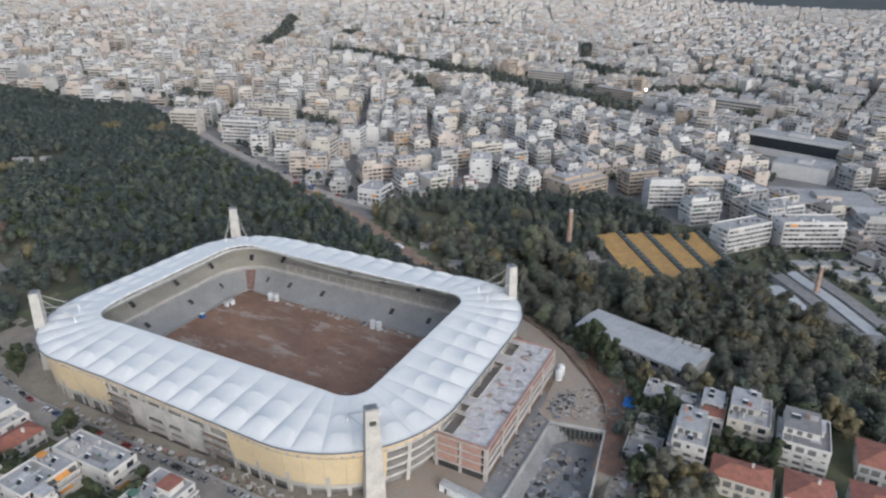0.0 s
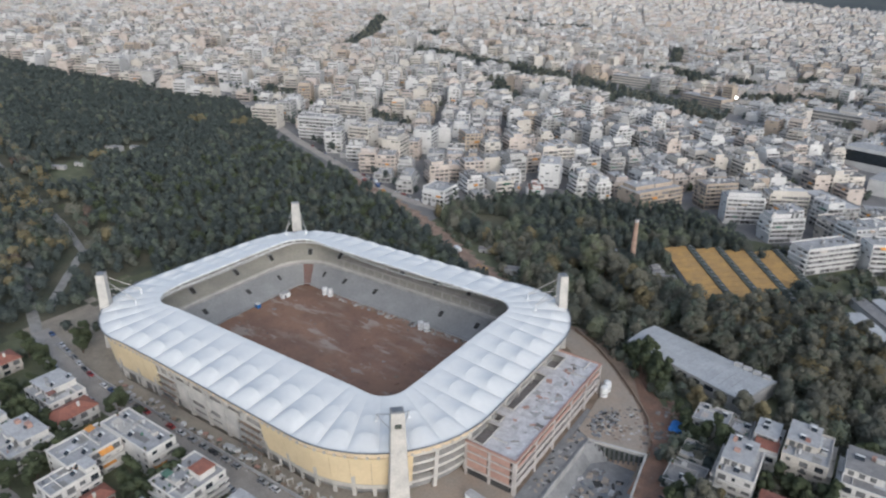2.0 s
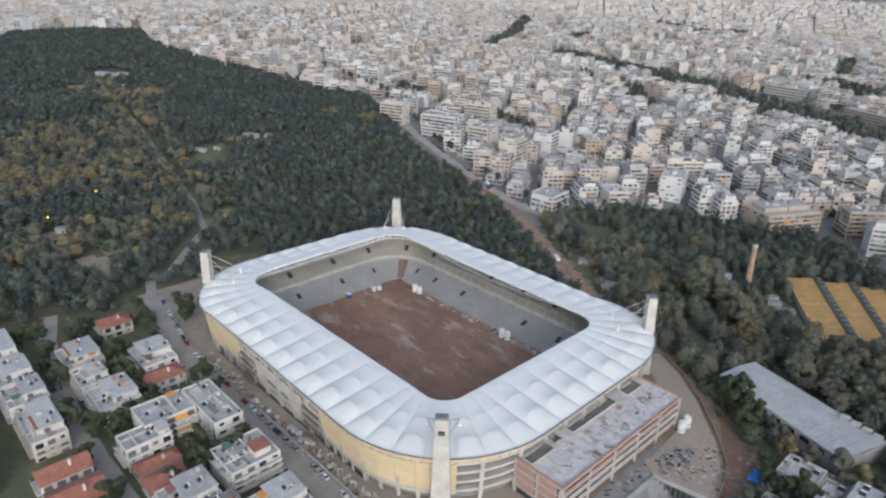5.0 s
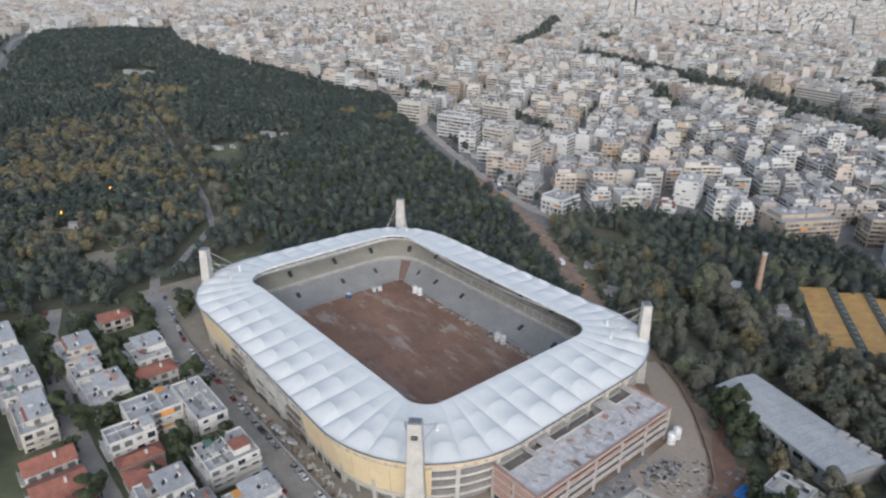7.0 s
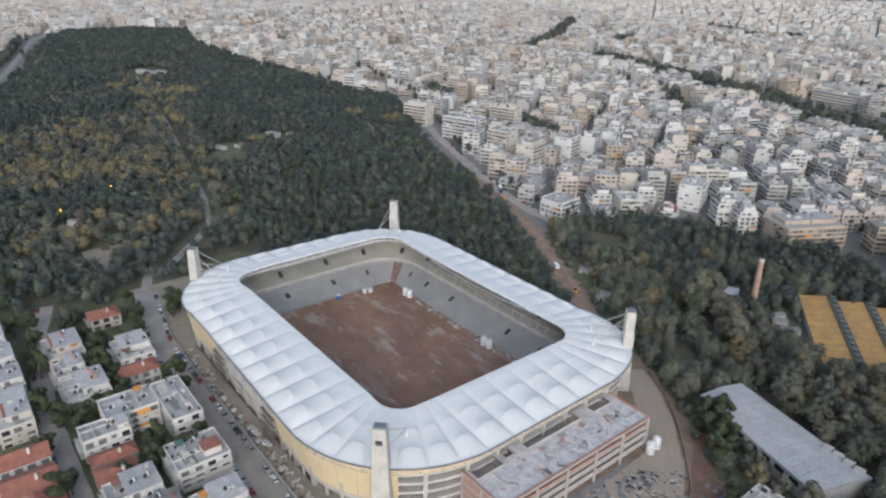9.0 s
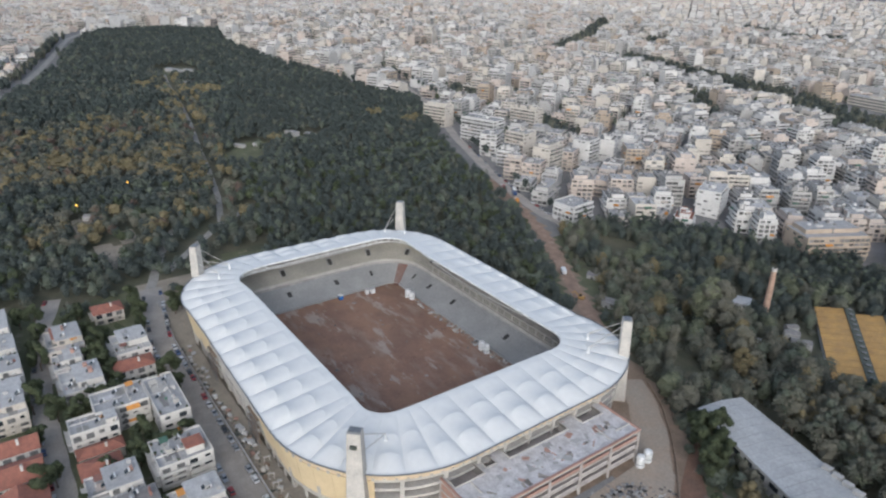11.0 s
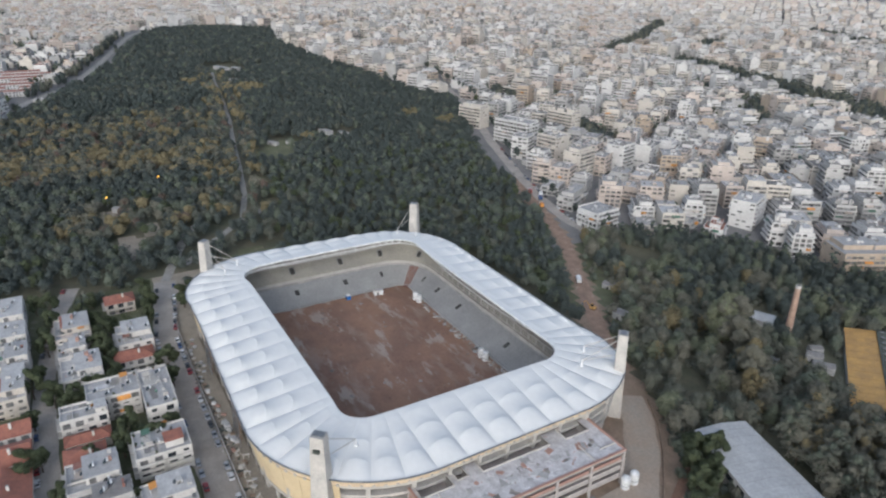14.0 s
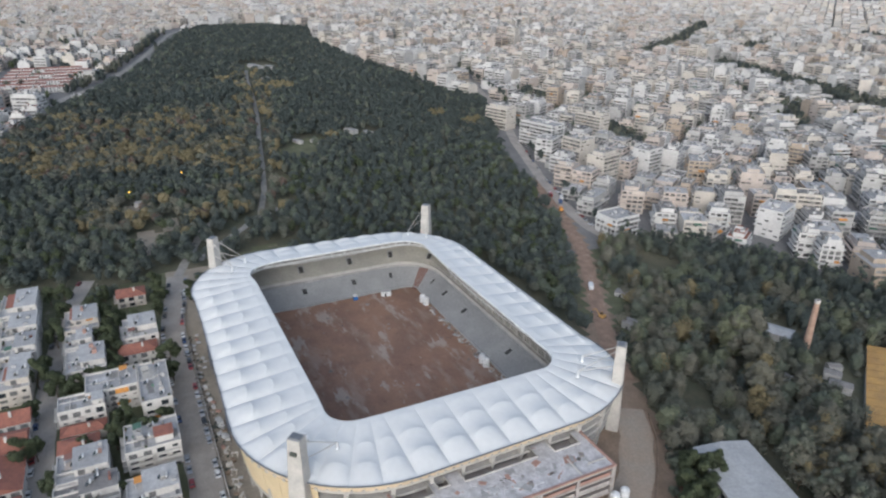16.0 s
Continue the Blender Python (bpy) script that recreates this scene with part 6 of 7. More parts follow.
put("long white block of flats with balconies by the park", -252, 252, 36, 17, 7, 17, "wall_white", "roof_flat")
put("cream block of flats with balconies by the road", -203, 256, 20, 18, 7, 12, "wall_cream", "roof_flat")
put("cream block of flats with balconies", -272, 324, 30, 14, 6, 15, "wall_cream", "roof_flat")
put("long white block of flats with stepped balconies", 170, 247, 38, 14, 5, 51, "wall_white", "roof_flat")
put("white block of flats with stepped roofs", 140, 284, 24, 14, 5, 42, "wall_white", "roof_flat")
put("large white block of flats with rows of balconies", 208, 266, 40, 15, 6, 28, "wall_white", "roof_flat")
put("pale block of flats with rows of balconies", 110, 306, 26, 15, 6, 28, "wall_white", "roof_flat")
put("brown block of flats with balconies", 86, 330, 26, 16, 6, 45, "wall_ochre", "roof_dark")
put("white block of flats with stepped balconies", 134, 332, 28, 15, 6, 30, "wall_cream", "roof_white")
put("long pale hall with grey roof", 160, 366, 44, 16, 3, -45, "wall_grey", "roof_white")
put("grey flats with green balconies", 258, 302, 40, 16, 5, 20, "wall_grey", "roof_flat")


put("white block of flats with balconies at the edge of the park", -497, -160, 24, 14, 5, 62, "wall_white", "roof_white")
put("low white block of flats at the edge of the park", -456, -186, 20, 14, 3, 62, "wall_white", "roof_flat")


def slab_building(label, x, y, w, d, h, rz, wall, strip, roof, floors):
    t = thing("office_building", label, "office building", pose(x, y, land(x, y) - 0.5, 0, 0, rz))
    PLACED.append((x, y, max(w, d) / 2 + 4))
    g = Mesh()
    g.box(-w / 2, -d / 2, 0, w / 2, d / 2, h, wall, roof)
    part("wall_shell", g, t)
    for f in range(floors):
        z = h * (f + 0.35) / floors
        for s in (-1, 1):
            g = Mesh()
            a, b = sorted((s * d / 2, s * (d / 2 + 0.12)))
            g.box(-w / 2 + 1, a, z, w / 2 - 1, b, z + h / floors * 0.5, strip)
            part("window_band", g, t)
    g = Mesh()
    g.box(-w * 0.1, -d * 0.2, h, w * 0.15, d * 0.2, h + 3, wall, roof)
    part("stair_head", g, t)


slab_building("long dark glass office building with white ends", 198, 505, 84, 24, 20, -19, "wall_white", "glass", "roof_flat", 1)
slab_building("white windowless hall beside the dark office building", 205, 440, 44, 30, 13, -12, "wall_white", "wall_white", "roof_flat", 1)
slab_building("wide low industrial building with grey roof", 220, 370, 70, 40, 6, 15, "wall_pink", "dark_and_shade", "roof_flat", 1)
slab_building("wide low industrial building with grey roof", 270, 350, 60, 36, 6, 15, "wall_pink", "dark_and_shade", "roof_white", 1)
slab_building("long ochre school building", -20, 708, 62, 18, 13, -25, "wall_ochre", "opening", "roof_flat", 4)
slab_building("long pale public building", 140, 703, 80, 22, 12, -18, "wall_cream", "opening", "roof_flat", 3)
slab_building("long cream public building with flat roof", -140, 775, 60, 16, 14, -10, "wall_cream", "opening", "roof_flat", 4)
slab_building("white office block with window bands", 275, 520, 50, 26, 16, -15, "wall_white", "glass", "roof_flat", 4)

GROVE = [(-200, 760), (-120, 650), (20, 618), (74, 606), (66, 652), (-10, 682), (-90, 740)]
BELTS = [([(-366, 725), (-326, 740), (-259, 711), (-226, 725)], 20), ([(-226, 725), (-169, 692), (-125, 686), (-80, 670), (-30, 650), (11, 624)], 30), ([(-591, 674), (-664, 810), (-823, 1043)], 15), ([(-560, -136), (-600, -108), (-640, -92), (-720, -64), (-830, -34), (-940, 0)], 5),
         ([(-506, 726), (-466, 742), (-408, 744), (-366, 725)], 15), ([(-167, 905), (-106, 922), (-55, 865)], 18), ([(-26, 888), (8, 886)], 14), ([(-194, 1178), (-146, 995)], 10),
         ([(54, 953), (66, 993)], 10), ([(-539, 1249), (-444, 1358)], 14), ([(149, 950), (228, 842)], 16), ([(-115, 1249), (-76, 1336)], 10), ([(-281, 342), (-259, 345), (-226, 338)], 13),
         ([(-431, 344), (-386, 345)], 12), ([(-586, 889), (-600, 948)], 14), ([(-650, 1290), (-578, 1287)], 12), ([(-286, 629), (-196, 535)], 6), ([(138, 651), (152, 660)], 9), ([(20, 760), (60, 800), (130, 800)], 14)]
PARKS = []
STREET_TREES = []
RED_ROWS = [(-700, -205), (-572, -200), (-560, -138), (-672, -104), (-700, -135)]
NEAR_LABELS = {"wall_white": "white block of flats with balconies and cluttered flat roof", "wall_cream": "cream block of flats with balconies and cluttered flat roof", "wall_pink": "pale pink block of flats with balconies and flat roof",
               "wall_grey": "grey block of flats with balconies and flat roof", "wall_ochre": "ochre block of flats with balconies and flat roof"}


def build_city():
    rng = random.Random(11)
    near, mid, far, count = Mesh(), [Mesh() for _ in range(4)], [Mesh() for _ in range(8)], [0, 0, 0]
    districts = [(-220, 330, 30), (0, 380, 52), (150, 330, 44), (300, 420, 40), (-500, 500, 25), (-150, 600, -20), (150, 700, -10), (-900, 500, 30), (-700, 900, 12),
                 (-300, 1000, -5), (200, 1100, 15), (-600, -250, -18), (-1100, -150, 20), (-1400, 600, 5), (-900, 1500, 35), (0, 1700, 20), (400, 2200, 0), (-1500, 1500, -20), (-1900, 0, 12), (-400, 2400, 28), (-1100, 2300, -8)]
    done = set()
    for di, (ox, oy, ang) in enumerate(districts):
        ca, sa = math.cos(radians(ang)), math.sin(radians(ang))
        R = 900 if di > 5 else 420
        bw, bd = 62.0, 38.0
        n = int(R / 30)
        for bi in range(-n, n + 1):
            for bj in range(-n, n + 1):
                lane = 3.0 if oy > 1400 else 7.5
                bx, by = bi * (bw + lane), bj * (bd + lane)
                for li in range(4):
                    for lj in range(2):
                        lx = bx + (li - 1.5) * bw / 4
                        ly = by + (lj - 0.5) * bd / 2
                        x, y = ox + ca * lx - sa * ly, oy + sa * lx + ca * ly
                        # belongs to the nearest district only
                        dd = (x - ox) ** 2 + (y - oy) ** 2
                        if any((x - px) ** 2 + (y - py) ** 2 < dd for px, py, _ in districts):
                            continue
                        dx, dy = x - 205, y + 150
                        dist = math.hypot(dx, dy)
                        az = math.degrees(math.atan2(dy, dx)) % 360
                        if not (76 < az < 200) or dist > np.interp(az, (76, 100, 104, 118, 140, 200), (3200, 3250, 2950, 2450, 2250, 2250)) or y > 2840 - 0.354 * x - 20:
                            continue
                        if x > -130 and y < 205 or (x > 20 and y < 250 - 0.0) and not (x > 235 and y > 225):
                            continue
                        if inside(x, y, GROVE) or inside(x, y, FOREST) or inside(x, y, WOODS) or (y < 60 and x > -330):
                            continue
                        if near_line(x, y, CITY_ROAD, 12) or any(near_line(x, y, line, width * 0.75 + 6) for line, width in BELTS) or near_line(x, y, DIRT_ROAD, 14):
                            continue
                        if inside(x + 9, y - 9, FOREST) or inside(x, y - 10, WOODS) or inside(x - 8, y - 8, WOODS):
                            continue
                        if any((x - px) ** 2 + (y - py) ** 2 < (pr + 5) ** 2 for px, py, pr in PLACED):
                            continue
                        if rng.random() < 0.09:
                            PARKS.append((x, y))
                            continue
                        if dist < 1100 and rng.random() < 0.4:
                            tx, ty = lx + rng.choice((-8.2, 8.2)), ly + (lj - 0.5) * 24
                            STREET_TREES.append((ox + ca * tx - sa * ty, oy + sa * tx + ca * ty))
                        w, d = bw / 8 * rng.uniform(0.78, 1.0), bd / 4 * rng.uniform(0.75, 0.98)
                        fl = rng.choice((2, 3, 3, 4, 4, 4, 5, 5, 5, 6, 6, 7)) if dist > 600 else rng.choice((2, 3, 4, 4, 5, 5, 5, 6, 6))
                        if dist > 600 and any(near_line(x, y + 42, line, width + 34) for line, width in BELTS):
                            fl = min(fl, rng.choice((2, 3, 3)))
                        a = radians(ang + rng.uniform(-4, 4))
                        if rng.random() < (0.7 if dist < 720 else 0.4):
                            a, w, d = a + math.pi / 2, d, w
                        wall, roof = rng.choice(WALLS), rng.choice(ROOFS)
                        if inside(x, y, RED_ROWS) or near_line(x, y, EDGE_ROAD, 16):
                            continue
                        if y < 60 and x < -330:
                            fl, w, d = rng.choice((2, 2, 3, 3, 4)), w * 0.78, d * 0.78
                            if rng.random() < 0.3:
                                roof = "roof_tile"
                        z = land(x, y)
                        if dist < 610:
                            block = thing("apartment_building", NEAR_LABELS[wall], "apartment building", pose(x, y, z), "flats along the edge of the city")
                            panes, pieces = Mesh(), []
                            flats(panes, 0, 0, 0, a, w, d, fl, wall, roof, rng, 0, pieces)
                            for kind_of in ("wall_shell", "top_floor", "stair_head", "parapet", "roof_box", "balcony"):
                                g = Mesh()
                                for piece, one in pieces:
                                    if piece == kind_of:
                                        n = len(g.v)
                                        g.v += one.v
                                        g.f += [tuple(q + n for q in f) for f in one.f]
                                        g.m += [g.slot(one.mats[q]) for q in one.m]
                                if g.f:
                                    part(kind_of, g, block, kind="" if kind_of in ("wall_shell", "top_floor", "stair_head") else "stuff")
                            part("window_panes", panes, block, kind="stuff")
                            count[0] += 1
                        elif dist < 760:
                            flats(near, x, y, z, a, w, d, fl, wall, roof, rng, 0)
                            count[0] += 1
                        elif dist < 1500:
                            flats(mid[di % 4], x, y, z, a, w, d, fl, wall, roof, rng, 1)
                            count[1] += 1
                        else:
                            flats(far[di % 8], x, y, z, a, w, d, fl, wall, roof, rng, 2)
                            count[2] += 1
    for g in [near] + mid + far:
        if g.f:
            single("apartment_buildings", g, "dense white and cream blocks of flats with balconies and flat roofs", "apartment buildings", kind="stuff")
    print("city", count, [len(g.f) for g in [near] + mid + far])


build_city()


def build_hills():
    rows = []
    for j in range(9):
        row = []
        for i in range(40):
            x = -1500 + 3600 * i / 39
            y0 = 2860 - 0.354 * x
            y = y0 + 170 * j
            h = 150 * step(0, 8, j) * (0.55 + 0.45 * noise.noise((x * 0.0016, j * 0.2, 2))) * step(-700, 100, x)
            row.append((x, y, land(x, y) + 1 + h + 14 * noise.noise((x * 0.008, j * 0.8, 7))))
        rows.append(row)
    g = Mesh()
    g.grid(rows, "hill")
    g.smooth = True
    single("hills", g, "dark wooded hills beyond the city", "hills", kind="structure")


build_hills()
for x, y, w, d, h, rz in ((-330, 50, 10, 4, 3, 30), (-326, 64, 8, 3, 3, 30), (-345, 104, 14, 6, 4, 20), (-336, 118, 10, 5, 3, 20), (-648, 82, 30, 8, 5, 15), (-640, 98, 14, 7, 5, 15), (-574, 78, 10, 8, 5, 0), (-225, -82, 12, 5, 3.5, 60)):
    shed("park_building", "low pale park building in a clearing", x, y, land(x, y) - 0.3, w, d, h, rz, "wall_grey", "roof_flat", "building", 0.4)
shed("showroom", "low flat-roofed building at the road junction", -196, 232, land(-196, 232) - 0.3, 18, 12, 5, 20, "wall_grey", "roof_flat", "building", 0.3)
for x, y, w, d, h, rz in ((100, 171, 9, 5, 4, 35), (92, 177, 7, 5, 3.5, 35), (88, 184, 6, 4, 3, 60), (26, 119, 8, 6, 4, 20), (-4, 140, 9, 6, 3, 30)):
    shed("shed", "small grey shed beside the wooded valley", x, y, land(x, y) - 0.3, w, d, h, rz, "concrete", "roof_dark", "shed", 0.6)
shed("park_building", "grey-roofed hut in the woods by the chimney", 56, 186, land(56, 186) - 0.3, 14, 10, 4, 25, "wall_grey", "sheet_grey", "building", 1.2)


def truck(x, y, rz, key, label):
    t = thing("truck", label, "truck", pose(x, y, land(x, y) + 0.25, 0, 0, rz))
    g = Mesh()
    g.box(-3.6, -1.2, 0.9, 1.4, 1.2, 2.9, key)
    part("cargo_body", g, t)
    g = Mesh()
    g.hexa([(1.6, -1.15, 0.6), (3.6, -1.15, 0.6), (3.6, 1.15, 0.6), (1.6, 1.15, 0.6)], [(1.6, -1.1, 2.6), (3.1, -1.1, 2.6), (3.1, 1.1, 2.6), (1.6, 1.1, 2.6)], "paint_white")
    part("cab", g, t)
    g = Mesh()
    g.box(3.3, -1.0, 1.5, 3.5, 1.0, 2.3, "glass")
    part("windscreen", g, t)
    for wx in (-2.6, -1.4, 2.6):
        for wy in (-1.05, 1.05):
            g = Mesh()
            g.tube((wx, wy - 0.15, 0.45), (wx, wy + 0.15, 0.45), 0.45, 0.45, "rubber", 10)
            part("wheel", g, t)


truck(-146, 190, 150, "paint_red", "truck with red body on the earth road")
truck(-138, 194, 145, "plastic_white", "truck with white body on the earth road")
truck(-132, 189, 150, "paint_blue", "truck with blue body on the earth road")
truck(-120, 181, 150, "awning", "truck with orange body on the earth road")
truck(-17, 127.5, 146, "plastic_white", "white truck standing on the earth road")

def row_house(x, y, rz):
    t = thing("row_house", "white row house with red tile gable roof beyond the park", "house", pose(x, y, land(x, y) - 0.3, 0, 0, rz), "rows of red-roofed houses")
    g = Mesh()
    g.box(-5.6, -4.6, 0, 5.6, 4.6, 5.4, "wall_white", "roof_white")
    part("wall_shell", g, t)
    g = Mesh()
    for a in (-1, 1):
        g.face([(-5.8, a * 2.8, 5.42), (5.8, a * 2.8, 5.42), (5.8, 0, 6.9), (-5.8, 0, 6.9)], "tile_old")
    for a in (-1, 1):
        g.face([(a * 5.6, -2.7, 5.4), (a * 5.6, 2.7, 5.4), (a * 5.6, 0, 6.85)], "wall_white")
    part("roof", g, t, "red clay tile roof")
    for k in range(3):
        for zz in (0.8, 3.5):
            g = Mesh()
            g.box(-4.6 + k * 3.4, -4.68, zz, -2.6 + k * 3.4, -4.55, zz + 1.5, "opening")
            part("window", g, t)


for row in range(7):
    for k in range(7):
        rx, ry = -582 - row * 16.5, -194 + k * 12.2 + 4 * row * 0.5
        if inside(rx, ry, RED_ROWS) and (row * 5 + k) % 9:
            row_house(rx, ry, 88)

# ---------------------------------------------------------------- trees
def clear_of(x, y):
    return not (near_line(x + 2, y - 2, PATHWAY, 5.5) or near_line(x + 1, y - 1.5, ALLEY, 3.6) or near_line(x, y, EDGE_ROAD, 6) or near_line(x, y, DIRT_ROAD, 5.2) or near_line(x, y, CITY_ROAD, 8) or near_line(x, y, STREET, 8) or near_line(x, y, BACK_STREET, 6)
                or near_line(x, y, SITE_ROAD, 10))




def forest_stuff():
    rng = random.Random(21)
    meshes = {}
    n = 0
    xs = np.arange(-1015, 40, 5.7)
    for gx in xs:
        for gy in np.arange(-240, 290, 5.7):
            x, y = gx + rng.uniform(-3.6, 3.6), gy + rng.uniform(-3.6, 3.6)
            if not inside(x, y, FOREST) or not clear_of(x, y) or bowl_distance(x, y) < 38:
                continue
            if any(((x - a) / p) ** 2 + ((y - b) / q) ** 2 < 1 for a, b, p, q in CLEARINGS):
                continue
            far = x < -420 + 150 * noise.noise((x * 0.01, y * 0.01, 3)) + rng.uniform(-70, 70)
            if far and rng.random() < 0.12:
                continue
            patch = noise.noise((x * 0.014, y * 0.014, 5)) + 0.6 * noise.noise((x * 0.05, y * 0.05, 8))
            park = step(-0.35, 0.35, patch + 0.12) if inside(x, y, AUTUMN) else 0.0
            if near_line(x, y, ALLEY, 18):
                park = max(park, 0.55)
            q, clump = rng.random(), noise.noise((x * 0.035, y * 0.035, 17))
            if any((x - a) ** 2 + (y - b) ** 2 < p * p for a, b, p, _ in LONE_YELLOW):
                key = "autumn"
            elif q < 0.2 * park or (park > 0.3 and clump > 0.34 and q < 0.55):
                key = "autumn"
            elif q < 0.27 * park:
                key = "russet"
            elif q < 0.55 * park:
                key = "grey_tree"
            elif q < 0.05 + 0.8 * park:
                key = "olive_tree"
            elif patch > 0.3 and rng.random() < 0.15:
                key = "olive_tree"
            else:
                key = "leaf" if rng.random() < (0.22 if x > -260 else 0.08) else ("garden" if x > -260 and rng.random() < 0.15 else "pine")
            r, h = rng.uniform(2.7, 4.3) * ({"autumn": 1.45, "grey_tree": 1.25}.get(key, 1.0)), rng.uniform(5.0, 7.8) * (1.2 if key == "autumn" else 1.0)
            z = land(x, y) + rng.uniform(4.6, 6.2) + h * 0.1
            if park > 0.5 and rng.random() < 0.12:
                continue
            g = meshes.setdefault((key, far), Mesh())
            crown(g, x, y, z, r, h, key, rng, 18 if far else (90 if x > -230 else (70 if key == "autumn" else 46)), 1.25 if far else (0.56 if x > -230 else 0.85))
            n += 1
    for (key, far), g in meshes.items():
        single("forest_trees", g, {"pine": "dense dark green pine trees of the park", "leaf": "green broadleaf trees of the park", "autumn": "yellow-brown autumn trees of the park", "grey_tree": "grey-green thinning trees of the park", "olive_tree": "dull olive trees of the park", "russet": "bare reddish-brown trees of the park", "garden": "fresh green trees of the park"}[key], "trees", kind="stuff")
    print("forest", n)


def woods_stuff():
    rng = random.Random(22)
    meshes = {}
    n = 0
    for gx in np.arange(-70, 302, 6.2):
        for gy in np.arange(30, 300, 6.2):
            x, y = gx + rng.uniform(-3.4, 3.4), gy + rng.uniform(-3.4, 3.4)
            if not inside(x, y, WOODS) or not clear_of(x, y) or (inside(x, y, TALL_GROVE) and rng.random() < 0.75):
                continue
            if 78 < x < 160 and 140 < y < 232 and (x - 84) * 0.83 + (y - 213) * 0.55 > -8 and y > 235 - 1.0 * (x - 60) - 40:
                if inside(x, y, [(80, 214), (122, 146), (182, 172), (150, 250)]):
                    continue
            if inside(x, y, [(108, 69), (166, 45), (175, 76), (116, 94)]) or inside(x, y, [(180, 190), (205, 135), (258, 115), (262, 140), (222, 205)]):
                continue
            if rng.random() < 0.12 or inside(x, y, [(-46, 184), (-24, 166), (-10, 178), (-26, 200)]) or any((x - a) ** 2 + (y - b) ** 2 < q * q for a, b, q in ((64, 146, 12), (104, 112, 6), (98, 172, 11), (89, 182, 7), (26, 122, 7), (91, 95, 9), (76, 104, 6), (-2, 142, 6))) or inside(x, y, [(38, 178), (66, 172), (70, 196), (46, 200)]):
                continue
            q = rng.random()
            au = step(-0.2, 0.4, noise.noise((x * 0.02, y * 0.02, 9)) + (0.55 if y < 165 - 0.2 * (x - 60) else -0.35))
            if au > 0.6:
                key = "autumn" if q < 0.07 else ("grey_tree" if q < 0.4 else ("pale_leaf" if q < 0.62 else ("olive_tree" if q < 0.88 else "leaf")))
            else:
                key = "olive_tree" if q < 0.22 else ("leaf" if q < 0.4 else ("pale_leaf" if q < 0.44 else "pine"))
            r = rng.choice((2.6, 3.0, 3.6, 4.2, 5.0)) * rng.uniform(0.9, 1.1) * (1.15 if au > 0.6 else 1.0)
            h = rng.uniform(6, 8.5) + r * 0.6
            low = meshes.setdefault("olive_tree", Mesh())
            crown(low, x + 3.4, y + rng.uniform(-3, 3), land(x, y) + 1.2, 2.6, 3.4, "olive_tree", rng, 40, 0.5)
            g = meshes.setdefault(key, Mesh())
            crown(g, x, y, land(x, y) + rng.uniform(3.2, 4.8) + h * 0.12, r, h, key, rng, int(110 + 19 * r * r), 0.45)
            n += 1
    for key, g in meshes.items():
        single("woodland_trees", g, {"pine": "dark green trees of the wooded stream valley", "leaf": "green broadleaf trees of the stream valley", "autumn": "yellow-brown autumn trees of the stream valley", "grey_tree": "grey-green thinning trees of the stream valley", "olive_tree": "dull olive trees of the stream valley", "pale_leaf": "light green broadleaf trees of the stream valley"}[key], "trees", kind="stuff")
    print("woods", n)


def city_trees():
    rng = random.Random(23)
    g = Mesh()
    for x, y in PARKS:
        for k in range(3 if math.hypot(x - 205, y + 150) < 1200 else 2):
            crown(g, x + rng.uniform(-6, 6), y + rng.uniform(-5, 5), land(x, y) + 4, rng.uniform(2.5, 4), 7, rng.choice(("pine", "leaf", "olive_tree")), rng, 26, 1.1)
    for x, y in STREET_TREES:
        if not any((x - px) ** 2 + (y - py) ** 2 < (pr - 3) ** 2 for px, py, pr in PLACED) and not near_line(x, y, CITY_ROAD, 6):
            r = rng.uniform(2.0, 3.6)
            crown(g, x, y, land(x, y) + 2 + r, r, r * 2.4, rng.choice(("pine", "leaf", "olive_tree", "garden")), rng, 36, 0.9)
    for line, width in BELTS:
        for (ax, ay), (bx, by) in zip(line, line[1:]):
            n = int(math.hypot(bx - ax, by - ay) * width / 28)
            for k in range(n):
                u = rng.random()
                x, y = ax + (bx - ax) * u + rng.uniform(-width, width) * 0.85, ay + (by - ay) * u + rng.uniform(-width, width) * 0.85
                crown(g, x, y, land(x, y) + 6, rng.uniform(2.6, 4.8), rng.uniform(8, 13), rng.choice(("pine", "pine", "olive_tree", "grey_tree")), rng, 30, 1.2)
    for (ax, ay), (bx, by) in zip(CITY_ROAD, CITY_ROAD[1:]):
        for k in range(int(math.hypot(bx - ax, by - ay) / 12)):
            u = rng.random()
            crown(g, ax + (bx - ax) * u - 2, ay + (by - ay) * u + 10, land(ax, ay) + 4, 2.2, 6, "pine", rng, 40, 0.9)
    single("city_trees", g, "dark trees in gardens and along streets between the flats", "trees", kind="stuff")


